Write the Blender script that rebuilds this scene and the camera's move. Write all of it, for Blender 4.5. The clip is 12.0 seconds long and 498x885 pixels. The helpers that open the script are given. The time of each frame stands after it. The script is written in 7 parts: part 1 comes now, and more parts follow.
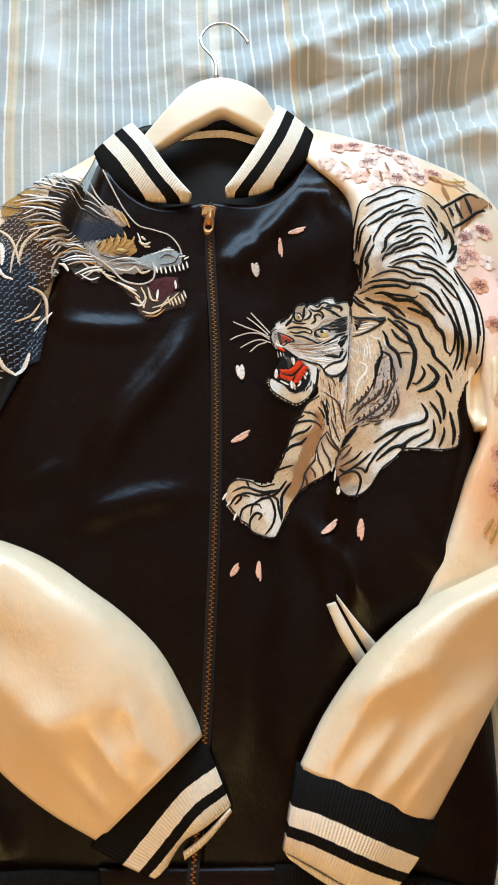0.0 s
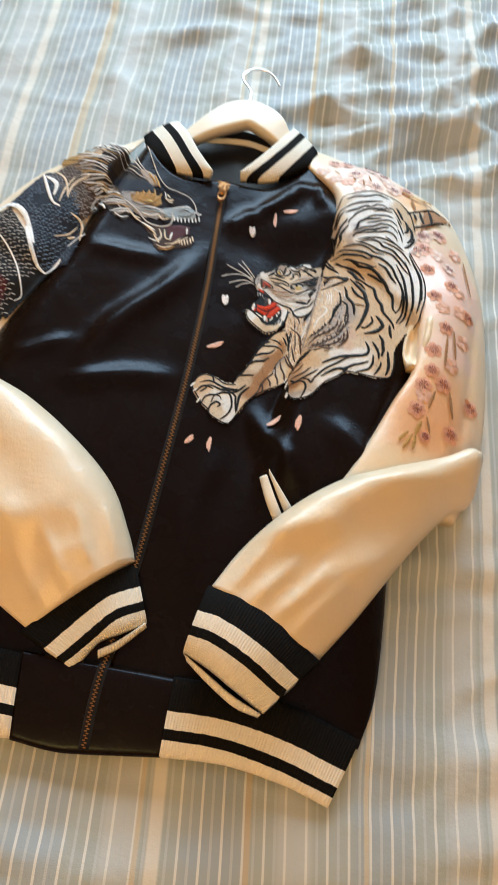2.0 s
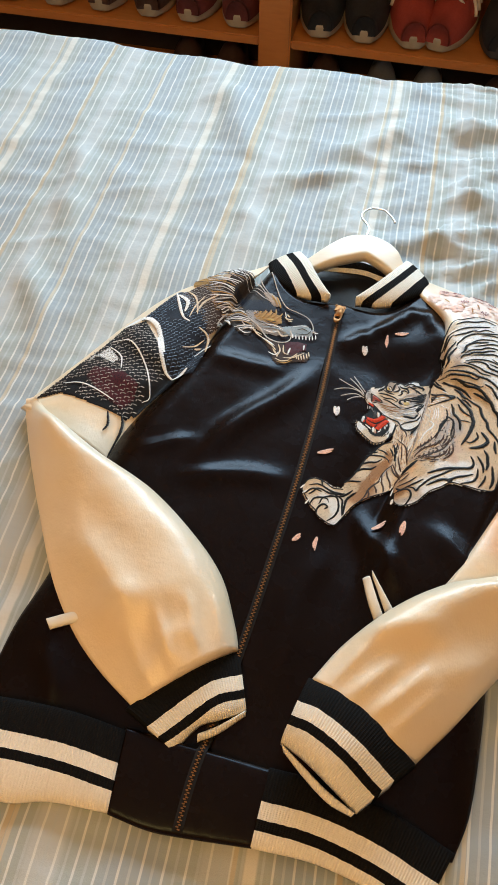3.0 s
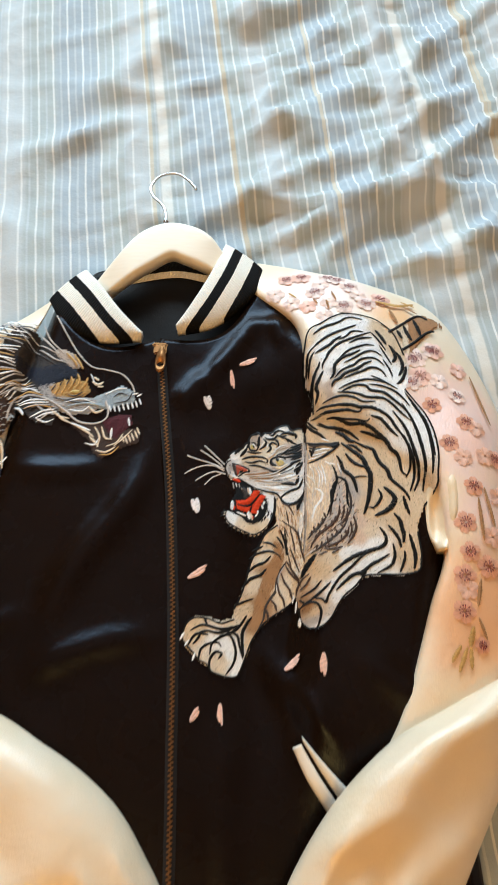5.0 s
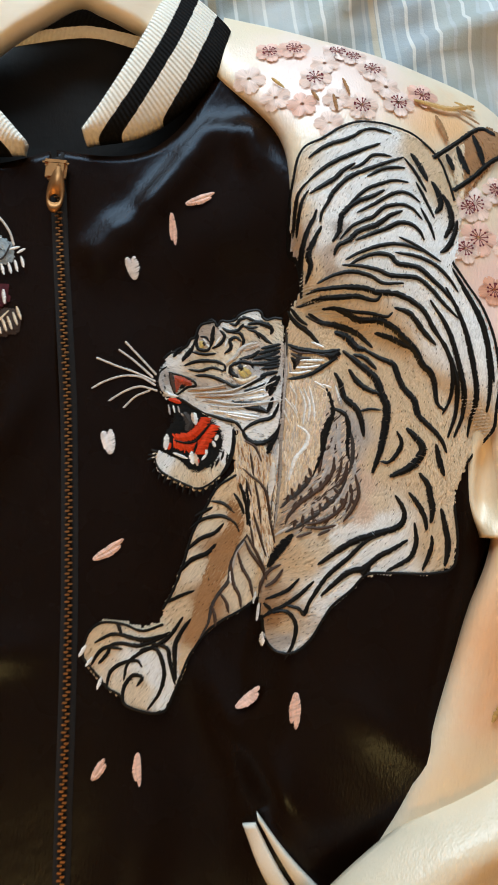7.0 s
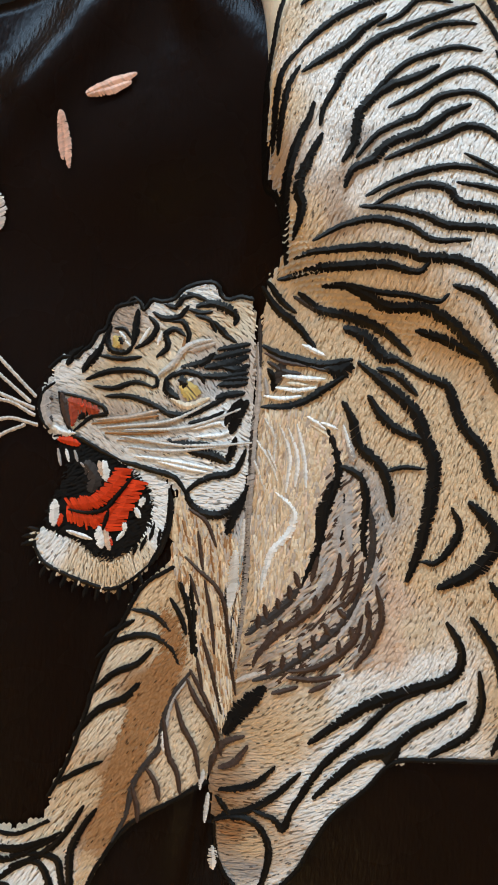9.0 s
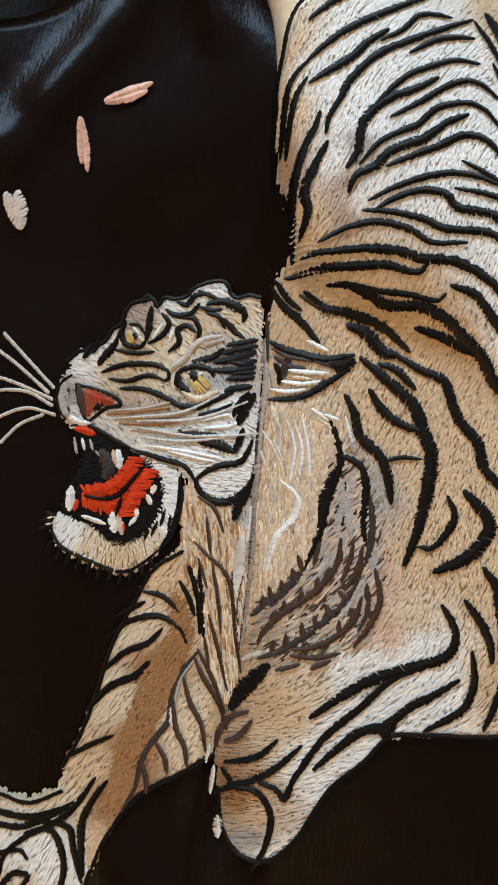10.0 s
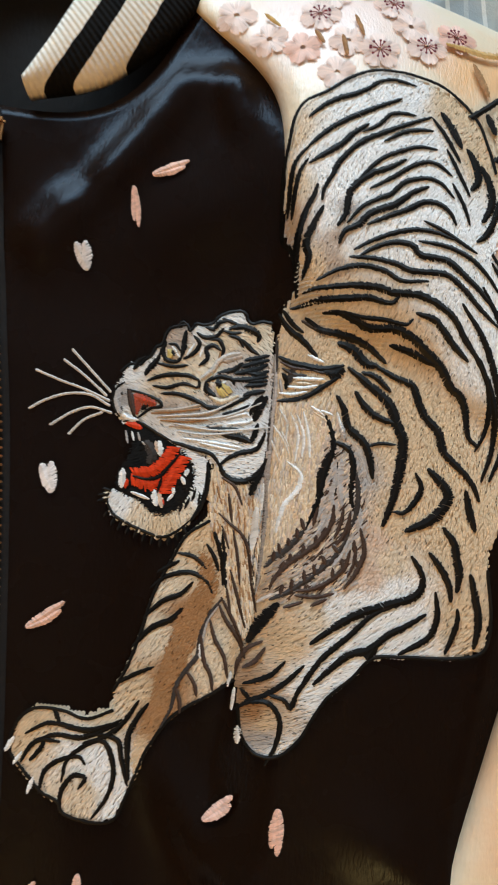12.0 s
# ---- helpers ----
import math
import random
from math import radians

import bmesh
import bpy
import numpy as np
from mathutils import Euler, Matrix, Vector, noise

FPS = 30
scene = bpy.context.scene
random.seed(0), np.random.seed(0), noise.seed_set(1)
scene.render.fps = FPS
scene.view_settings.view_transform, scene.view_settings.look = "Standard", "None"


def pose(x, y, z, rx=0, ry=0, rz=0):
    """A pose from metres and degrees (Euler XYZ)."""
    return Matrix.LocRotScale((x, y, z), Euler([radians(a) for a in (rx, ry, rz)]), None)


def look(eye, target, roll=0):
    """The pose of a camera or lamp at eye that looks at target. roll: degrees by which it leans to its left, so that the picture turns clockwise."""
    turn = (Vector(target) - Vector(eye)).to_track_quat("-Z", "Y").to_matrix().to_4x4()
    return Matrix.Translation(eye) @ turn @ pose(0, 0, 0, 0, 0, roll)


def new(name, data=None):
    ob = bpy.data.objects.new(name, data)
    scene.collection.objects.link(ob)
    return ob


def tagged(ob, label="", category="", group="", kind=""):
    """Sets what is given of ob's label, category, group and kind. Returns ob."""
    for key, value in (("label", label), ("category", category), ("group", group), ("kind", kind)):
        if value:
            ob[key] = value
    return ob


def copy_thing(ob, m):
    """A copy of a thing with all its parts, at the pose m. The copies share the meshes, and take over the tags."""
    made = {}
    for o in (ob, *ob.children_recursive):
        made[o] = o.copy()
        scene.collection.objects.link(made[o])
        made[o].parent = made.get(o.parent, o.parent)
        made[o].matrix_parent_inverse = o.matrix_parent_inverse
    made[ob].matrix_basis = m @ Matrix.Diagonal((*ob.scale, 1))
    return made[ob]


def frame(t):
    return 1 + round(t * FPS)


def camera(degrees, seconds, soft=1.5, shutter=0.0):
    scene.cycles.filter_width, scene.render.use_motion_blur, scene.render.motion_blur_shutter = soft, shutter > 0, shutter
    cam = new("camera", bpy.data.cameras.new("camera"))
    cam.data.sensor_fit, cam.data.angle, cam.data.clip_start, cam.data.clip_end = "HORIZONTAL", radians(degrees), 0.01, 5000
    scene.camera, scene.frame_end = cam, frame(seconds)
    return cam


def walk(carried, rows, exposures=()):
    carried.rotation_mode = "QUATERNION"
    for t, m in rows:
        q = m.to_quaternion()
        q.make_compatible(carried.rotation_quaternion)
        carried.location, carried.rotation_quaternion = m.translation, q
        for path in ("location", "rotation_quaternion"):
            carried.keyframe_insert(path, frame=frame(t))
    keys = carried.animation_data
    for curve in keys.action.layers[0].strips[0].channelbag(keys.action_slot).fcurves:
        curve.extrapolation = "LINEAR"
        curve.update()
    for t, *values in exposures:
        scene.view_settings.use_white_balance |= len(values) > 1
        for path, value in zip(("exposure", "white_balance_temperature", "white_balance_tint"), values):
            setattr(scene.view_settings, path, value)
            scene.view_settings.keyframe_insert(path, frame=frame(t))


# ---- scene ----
cam = camera(33.1, 12.0, 1.5, 0.3)
PATH = [
    (0, (0.066, -0.095, 1.271), (0.051, 0.46, -0.651), 4.9),
    (0.5, (0.06, -0.127, 1.307), (0.04, 0.467, -0.603), 5.7),
    (1, (0.047, -0.152, 1.295), (0.015, 0.561, -0.574), 5.3),
    (1.5, (0.121, -0.266, 1.3), (0.078, 0.463, -0.562), 7.5),
    (2, (0.169, -0.371, 1.312), (0.045, 0.55, -0.458), 9.2),
    (2.5, (0.17, -0.425, 1.336), (-0.179, 0.672, -0.3), 3.8),
    (2.7, (0.169, -0.433, 1.336), (-0.229, 0.684, -0.275), 2.8),
    (4.3, (0.155, -0.256, 1.302), (-0.196, 0.662, -0.439), -7.4),
    (4.5, (0.142, -0.22, 1.292), (-0.112, 0.687, -0.473), -6.0),
    (5, (0.122, -0.079, 1.263), (0.032, 0.745, -0.557), -2.8),
    (5.5, (0.1, 0.015, 1.163), (0.128, 0.684, -0.722), 5.9),
    (6, (0.123, 0.066, 1.091), (0.119, 0.393, -0.882), 3.4),
    (6.5, (0.113, 0.083, 1.075), (0.116, 0.397, -0.9), 5.7),
    (7, (0.124, 0.11, 1.039), (0.12, 0.386, -0.941), 4.5),
    (7.5, (0.142, 0.142, 0.968), (0.105, 0.385, -1.017), -3.3),
    (9.3, (0.141, 0.189, 0.849), (0.121, 0.26, -1.15), -9.9),
    (9.5, (0.143, 0.182, 0.851), (0.113, 0.298, -1.146), -8.3),
    (10, (0.141, 0.183, 0.866), (0.108, 0.271, -1.132), -14.4),
    (10.5, (0.141, 0.179, 0.881), (0.149, 0.249, -1.118), 12.6),
    (11, (0.143, 0.174, 0.899), (0.142, 0.253, -1.099), 5.4),
    (11.5, (0.145, 0.165, 0.914), (0.149, 0.301, -1.081), 7.9),
    (12, (0.136, 0.152, 0.945), (0.108, 0.368, -1.043), -1.0),
]
walk(cam, [(t, look(eye, target, roll)) for t, eye, target, roll in PATH], [(0, 0.08), (1.5, 0.08), (2.5, -0.02), (5.0, 0.0), (6.0, -0.22), (9.3, -0.32), (12, -0.32)])

# ---- world and lights ----
TURN = radians(10.0)          # the bed and the room stand turned by this against the jacket
BED = 0.548                   # height of the bed's top


def room(X, Y, z=0.0):
    """A place in the room's own axes (X along the bed's foot, Y across it) as a place in the world."""
    return Vector((X * math.cos(TURN) - Y * math.sin(TURN), X * math.sin(TURN) + Y * math.cos(TURN), z))


world = bpy.data.worlds.new("world")
scene.world = world
world.use_nodes = True
wn = world.node_tree.nodes
sky = wn.new("ShaderNodeTexSky")
sky.sky_type, sky.sun_disc, sky.sun_elevation, sky.sun_rotation = "NISHITA", False, radians(32), radians(200)
wn["Background"].inputs["Strength"].default_value = 0.1
world.node_tree.links.new(sky.outputs[0], wn["Background"].inputs["Color"])


def area_lamp(name, eye, target, sx, sy, power, color):
    data = bpy.data.lights.new(name, "AREA")
    data.shape, data.size, data.size_y, data.energy, data.color = "RECTANGLE", sx, sy, power, color
    ob = new(name, data)
    ob.matrix_world = look(eye, target)
    return ob


# daylight through the window over the shoe rack, and the warm ceiling lamp behind the camera
area_lamp("window_light", room(0.05, 1.84, 1.42), room(0.0, 0.2, 0.55), 1.8, 0.8, 63, (0.68, 0.87, 1.0))
bulb = bpy.data.lights.new("ceiling_bulb", "POINT")
bulb.energy, bulb.color, bulb.shadow_soft_size = 41, (1.0, 0.55, 0.15), 0.12
LAMP = (-0.35, -1.40, 2.12)
new("ceiling_bulb", bulb).location = room(*LAMP)


# ---- materials ----
def mat(name, rough=0.6, metal=0.0, color=(0.5, 0.5, 0.5)):
    m = bpy.data.materials.new(name)
    m.use_nodes = True
    b = m.node_tree.nodes["Principled BSDF"]
    b.inputs["Roughness"].default_value, b.inputs["Metallic"].default_value = rough, metal
    b.inputs["Base Color"].default_value = (*color, 1)
    return m, m.node_tree.nodes, m.node_tree.links, b


def mixed(nodes, links, fac, a, b, mode="MIX"):
    """Mix two colours (tuples or sockets) by a factor (number or socket)."""
    n = nodes.new("ShaderNodeMix")
    n.data_type, n.blend_type = "RGBA", mode
    for socket, value in ((n.inputs["Factor"], fac), (n.inputs["A"], a), (n.inputs["B"], b)):
        if isinstance(value, bpy.types.NodeSocket):
            links.new(value, socket)
        else:
            socket.default_value = (*value, 1) if isinstance(value, tuple) else value
    return n.outputs["Result"]


def math_node(nodes, links, op, a, b=0.0, c=0.0):
    n = nodes.new("ShaderNodeMath")
    n.operation = op
    for socket, value in zip(n.inputs, (a, b, c)):
        if isinstance(value, bpy.types.NodeSocket):
            links.new(value, socket)
        else:
            socket.default_value = value
    return n.outputs[0]


def noise_node(nodes, links, scale, detail=3.0, coord=None, stretch=None, rough=0.5):
    n = nodes.new("ShaderNodeTexNoise")
    n.inputs["Scale"].default_value, n.inputs["Detail"].default_value, n.inputs["Roughness"].default_value = scale, detail, rough
    if coord is None:
        coord = nodes.new("ShaderNodeTexCoord").outputs["Object"]
    if stretch:
        mp = nodes.new("ShaderNodeMapping")
        mp.inputs["Scale"].default_value = stretch
        links.new(coord, mp.inputs["Vector"])
        coord = mp.outputs[0]
    links.new(coord, n.inputs["Vector"])
    return n.outputs["Fac"]


def bump(nodes, links, b, height, strength, distance):
    n = nodes.new("ShaderNodeBump")
    n.inputs["Strength"].default_value, n.inputs["Distance"].default_value = strength, distance
    links.new(height, n.inputs["Height"])
    links.new(n.outputs[0], b.inputs["Normal"])


def satin(name, color, dark, rough, spec=0.5, tint=(1.0, 1.0, 1.0), crease=0.0006):
    """Woven satin: soft gloss, faint weave, slow changes of shade."""
    m, n, l, b = mat(name, rough)
    big = noise_node(n, l, 7, 3)
    l.new(mixed(n, l, big, dark, color), b.inputs["Base Color"])
    l.new(math_node(n, l, "MULTIPLY_ADD", noise_node(n, l, 35, 3), 0.16, rough - 0.08), b.inputs["Roughness"])
    weave = noise_node(n, l, 900, 2, stretch=(1, 0.25, 1))
    soft = noise_node(n, l, 60, 3)
    bump(n, l, b, math_node(n, l, "MULTIPLY_ADD", soft, 3.0, weave), 0.25, crease)
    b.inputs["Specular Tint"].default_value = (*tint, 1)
    b.inputs["Specular IOR Level"].default_value = spec
    return m


def ribbed(name, bands, tilt=0.0):
    """Rib knit: bands of black and cream across v, ribs along u (metres, by the UV map)."""
    m, n, l, b = mat(name, 0.85)
    uv = n.new("ShaderNodeUVMap")
    uv.uv_map = "cloth"
    sep = n.new("ShaderNodeSeparateXYZ")
    l.new(uv.outputs[0], sep.inputs[0])
    u, v = sep.outputs[0], sep.outputs[1]
    wob = math_node(n, l, "MULTIPLY_ADD", noise_node(n, l, 160, 2, uv.outputs[0]), 0.0016, -0.0008)
    v = math_node(n, l, "ADD", v, wob)
    white = None
    for lo, hi in bands:
        inside = math_node(n, l, "MULTIPLY", math_node(n, l, "GREATER_THAN", v, lo), math_node(n, l, "LESS_THAN", v, hi))
        white = inside if white is None else math_node(n, l, "ADD", white, inside)
    fuzz = noise_node(n, l, 500, 3)
    dark = mixed(n, l, fuzz, (0.003, 0.003, 0.003), (0.010, 0.009, 0.009))
    light = mixed(n, l, fuzz, (0.74, 0.68, 0.58), (0.9, 0.86, 0.78))
    l.new(mixed(n, l, white, dark, light), b.inputs["Base Color"])
    ribs = math_node(n, l, "SINE", math_node(n, l, "MULTIPLY", u, 2 * math.pi / 0.0026))
    knit = math_node(n, l, "SINE", math_node(n, l, "MULTIPLY", v, 2 * math.pi / 0.0016))
    bump(n, l, b, math_node(n, l, "MULTIPLY_ADD", knit, 0.25, math_node(n, l, "ADD", ribs, fuzz)), 0.45, 0.0006)
    b.inputs["Specular IOR Level"].default_value = 0.1
    return m


def plain(name, a, c, rough, scale=40, metal=0.0, relief=0.0005, stretch=None):
    m, n, l, b = mat(name, rough, metal)
    f = noise_node(n, l, scale, 5, stretch=stretch)
    l.new(mixed(n, l, f, a, c), b.inputs["Base Color"])
    l.new(math_node(n, l, "MULTIPLY_ADD", noise_node(n, l, scale * 0.4, 3), 0.2, rough - 0.1), b.inputs["Roughness"])
    bump(n, l, b, f, 0.4, relief)
    return m


def thread(name, rough=0.5):
    """Embroidery thread, its colour carried by each stitch."""
    m, n, l, b = mat(name, rough)
    a = n.new("ShaderNodeVertexColor")
    a.layer_name = "dye"
    f = noise_node(n, l, 1500, 2)
    l.new(mixed(n, l, math_node(n, l, "MULTIPLY", f, 0.10), a.outputs[0], (0.02, 0.015, 0.01)), b.inputs["Base Color"])
    b.inputs["Specular IOR Level"].default_value = 0.2
    return m


def bedcloth():
    """Cotton sateen: pale lines on grey-blue in uneven groups, with a few tan lines."""
    m, n, l, b = mat("bedcloth", 0.7)
    uv = n.new("ShaderNodeUVMap")
    uv.uv_map = "cloth"
    sep = n.new("ShaderNodeSeparateXYZ")
    l.new(uv.outputs[0], sep.inputs[0])
    x = math_node(n, l, "ADD", sep.outputs[0], 10.0)

    def line(period, width, shift):
        f = math_node(n, l, "FRACT", math_node(n, l, "DIVIDE", math_node(n, l, "ADD", x, shift), period))
        d = math_node(n, l, "ABSOLUTE", math_node(n, l, "SUBTRACT", f, 0.5))
        s = n.new("ShaderNodeMapRange")
        s.interpolation_type = "SMOOTHSTEP"
        s.inputs["From Min"].default_value, s.inputs["From Max"].default_value = width / period * 0.5 * 1.25, width / period * 0.5 * 0.75
        l.new(d, s.inputs["Value"])
        return s.outputs[0]

    tone = noise_node(n, l, 5, 3)
    base = mixed(n, l, tone, (0.362, 0.402, 0.396), (0.420, 0.456, 0.446))
    col = mixed(n, l, line(0.144, 0.05, 0.03), base, (0.353, 0.403, 0.437))
    col = mixed(n, l, line(0.144, 0.030, 0.105), col, (0.479, 0.508, 0.512))
    col = mixed(n, l, line(0.009, 0.0021, 0.0), col, (0.66, 0.67, 0.65))
    col = mixed(n, l, math_node(n, l, "MULTIPLY", line(0.018, 0.0022, 0.0045), 0.6), col, (0.336, 0.395, 0.428))
    col = mixed(n, l, line(0.288, 0.005, 0.073), col, (0.51, 0.44, 0.33))
    col = mixed(n, l, line(0.192, 0.004, 0.02), col, (0.55, 0.50, 0.40))
    col = mixed(n, l, line(0.288, 0.011, 0.15), col, (0.655, 0.638, 0.588))
    l.new(col, b.inputs["Base Color"])
    weave = noise_node(n, l, 1200, 2)
    soft = noise_node(n, l, 70, 4, rough=0.6)
    bump(n, l, b, math_node(n, l, "MULTIPLY_ADD", soft, 4.0, weave), 0.35, 0.0008)
    b.inputs["Sheen Weight"].default_value = 0.1
    b.inputs["Specular IOR Level"].default_value = 0.25
    return m


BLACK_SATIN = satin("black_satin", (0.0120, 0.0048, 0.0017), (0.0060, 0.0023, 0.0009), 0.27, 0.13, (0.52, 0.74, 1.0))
# golden second tone: the warm lamp's light on the sleeves, put into the colour
CREAM_SATIN = satin("cream_satin", (0.85, 0.77, 0.67), (0.78, 0.56, 0.30), 0.36, 0.7, (1.0, 1.0, 1.0), 0.0012)


def blushed(base, spots):
    """Cream satin with soft peach and pink in cloudy spots (x, y, z, radius, colour); the peach is warm reflected light
    put into the colour.
    """
    m = base.copy()
    m.name = "cream_satin_with_peach_dye"
    n, l = m.node_tree.nodes, m.node_tree.links
    b = n["Principled BSDF"]
    col = b.inputs["Base Color"].links[0].from_socket
    co = n.new("ShaderNodeTexCoord").outputs["Object"]
    for x, y, z, radius, dye in spots:
        d = n.new("ShaderNodeVectorMath")
        d.operation = "DISTANCE"
        l.new(co, d.inputs[0])
        d.inputs[1].default_value = (x, y, z)
        wob = math_node(n, l, "MULTIPLY_ADD", noise_node(n, l, 45, 3), 0.05, d.outputs["Value"])
        r = n.new("ShaderNodeMapRange")
        r.interpolation_type = "SMOOTHSTEP"
        r.inputs["From Min"].default_value, r.inputs["From Max"].default_value = radius + 0.035, radius * 0.4 + 0.02
        l.new(wob, r.inputs["Value"])
        col = mixed(n, l, math_node(n, l, "MULTIPLY", r.outputs[0], 0.95), col, dye)
    l.new(col, b.inputs["Base Color"])
    return m


BLUSH_SATIN = blushed(CREAM_SATIN, ((0.280, 0.085, 0.60, 0.075, (0.82, 0.46, 0.25)), (0.215, 0.372, 0.59, 0.028, (0.80, 0.46, 0.22)), (0.275, 0.255, 0.60, 0.075, (0.84, 0.56, 0.48)), (0.15, 0.400, 0.59, 0.060, (0.88, 0.68, 0.61)), (0.29, 0.17, 0.60, 0.04, (0.86, 0.62, 0.54))))
LINING = satin("black_lining", (0.009, 0.0075, 0.007), (0.005, 0.004, 0.004), 0.42, 0.15)
RIB_COLLAR = ribbed("rib_knit_collar", ((-0.01, 0.0125), (0.0225, 0.0365)))
RIB_CUFF = ribbed("rib_knit_cuff", ((0.029, 0.0425), (0.0505, 0.09)))
RIB_HEM = ribbed("rib_knit_hem", ((0.030, 0.0445), (0.0535, 0.09)))
THREAD = thread("embroidery_thread")
BEDCLOTH = bedcloth()
PALE_WOOD = plain("pale_varnished_wood", (0.84, 0.74, 0.58), (0.9, 0.82, 0.69), 0.38, 60, relief=0.0002, stretch=(1, 6, 1))
PINE = plain("orange_pine", (0.46, 0.15, 0.03), (0.60, 0.22, 0.05), 0.45, 14, relief=0.0004, stretch=(1, 9, 9))
CHROME = plain("chrome_wire", (0.6, 0.6, 0.6), (0.7, 0.7, 0.7), 0.18, 80, 1.0, 0.0001)
BRASS = plain("antique_brass", (0.27, 0.12, 0.045), (0.42, 0.21, 0.085), 0.5, 300, 1.0, 0.0002)
ZIP_TAPE = plain("zip_tape", (0.004, 0.003, 0.003), (0.008, 0.006, 0.006), 0.95, 700)
PLASTER = plain("wall_plaster", (0.36, 0.27, 0.19), (0.42, 0.32, 0.23), 0.9, 20)
CEILING = plain("ceiling_paint", (0.74, 0.70, 0.62), (0.8, 0.76, 0.68), 0.9, 20)
BOARDS = plain("floor_wood", (0.16, 0.07, 0.03), (0.26, 0.12, 0.05), 0.4, 10, stretch=(8, 1, 1))
WHITE_PAINT = plain("white_paint", (0.76, 0.75, 0.72), (0.82, 0.81, 0.78), 0.5, 30)
MATTRESS = plain("mattress_ticking", (0.62, 0.58, 0.52), (0.7, 0.66, 0.6), 0.9, 60)


# ---- mesh helpers ----
def smooth(lo, hi, x):
    f = min(1.0, max(0.0, (x - lo) / (hi - lo)))
    return f * f * (3 - 2 * f)


def spline(points, n):
    """n places along a smooth curve through the points, evenly by length."""
    p = np.array(points, float)
    if len(p) == 2:
        return p[0] + (p[1] - p[0]) * np.linspace(0, 1, n)[:, None]
    e = np.vstack([2 * p[0] - p[1], p, 2 * p[-1] - p[-2]])
    fine = []
    for i in range(1, len(e) - 2):
        for f in np.linspace(0, 1, 12, endpoint=False):
            a, b, c, d = e[i - 1], e[i], e[i + 1], e[i + 2]
            fine.append(0.5 * (2 * b + (c - a) * f + (2 * a - 5 * b + 4 * c - d) * f ** 2 + (3 * b - a - 3 * c + d) * f ** 3))
    fine = np.array(fine + [p[-1]])
    s = np.concatenate([[0], np.cumsum(np.linalg.norm(np.diff(fine, axis=0), axis=1))])
    at = np.linspace(0, s[-1], n)
    return np.stack([np.interp(at, s, fine[:, k]) for k in range(p.shape[1])], 1)


def mesh_object(name, verts, faces, material, parent=None, label="", uvs=None, dyes=None, flat=False):
    me = bpy.data.meshes.new(name)
    me.from_pydata([tuple(v) for v in verts], [], faces)
    me.materials.append(material)
    if uvs is not None:
        layer = me.uv_layers.new(name="cloth")
        loops = np.empty(len(me.loops), int)
        me.loops.foreach_get("vertex_index", loops)
        layer.data.foreach_set("uv", np.array(uvs, float)[loops].ravel())
    if dyes is not None:
        layer = me.color_attributes.new("dye", "FLOAT_COLOR", "POINT")
        layer.data.foreach_set("color", np.hstack([np.array(dyes, float), np.ones((len(dyes), 1))]).ravel())
    if not flat:
        me.polygons.foreach_set("use_smooth", [True] * len(me.polygons))
    me.update()
    ob = new(name, me)
    ob.parent = parent
    if label:
        ob["label"] = label
    return ob


def part(name, bm, material, parent, label=""):
    me = bpy.data.meshes.new(name)
    bm.normal_update()
    bm.to_mesh(me)
    bm.free()
    me.materials.append(material)
    ob = new(name, me)
    ob.parent = parent
    if label:
        ob["label"] = label
    return ob


def thing(name, label, category, at=(0, 0, 0), group="", kind=""):
    ob = new(name)
    ob.empty_display_size = 0.05
    ob.location = at
    return tagged(ob, label, category, group, kind)


def box(bm, size, m, bevel=0.0):
    r = bmesh.ops.create_cube(bm, size=1.0, matrix=m @ Matrix.Diagonal((*size, 1)))
    if bevel:
        edges = {e for v in r["verts"] for e in v.link_edges}
        bmesh.ops.bevel(bm, geom=list(edges), offset=bevel, segments=2, affect="EDGES")


def room_box(bm, x0, x1, y0, y1, z0, z1, bevel=0.0):
    m = Matrix.Translation(room((x0 + x1) / 2, (y0 + y1) / 2, (z0 + z1) / 2)) @ Matrix.Rotation(TURN, 4, "Z")
    box(bm, (x1 - x0, y1 - y0, z1 - z0), m, bevel)


def tube(points, radius, sides=8, n=None, taper=None):
    """Vertices and faces of a round rod along a smooth curve."""
    c = spline(points, n or 6 * len(points))
    verts, faces = [], []
    for i, p in enumerate(c):
        d = Vector(c[min(i + 1, len(c) - 1)] - c[max(i - 1, 0)]).normalized()
        a = d.orthogonal().normalized() if i == 0 else (a - d * a.dot(d)).normalized()
        b = d.cross(a)
        r = radius * (taper(i / (len(c) - 1)) if taper else 1)
        for k in range(sides):
            w = 2 * math.pi * k / sides
            verts.append(Vector(p) + (a * math.cos(w) + b * math.sin(w)) * r)
    for i in range(len(c) - 1):
        for k in range(sides):
            faces.append((i * sides + k, i * sides + (k + 1) % sides, (i + 1) * sides + (k + 1) % sides, (i + 1) * sides + k))
    faces.append(tuple(range(sides))[::-1])
    faces.append(tuple(range((len(c) - 1) * sides, len(c) * sides)))
    return verts, faces


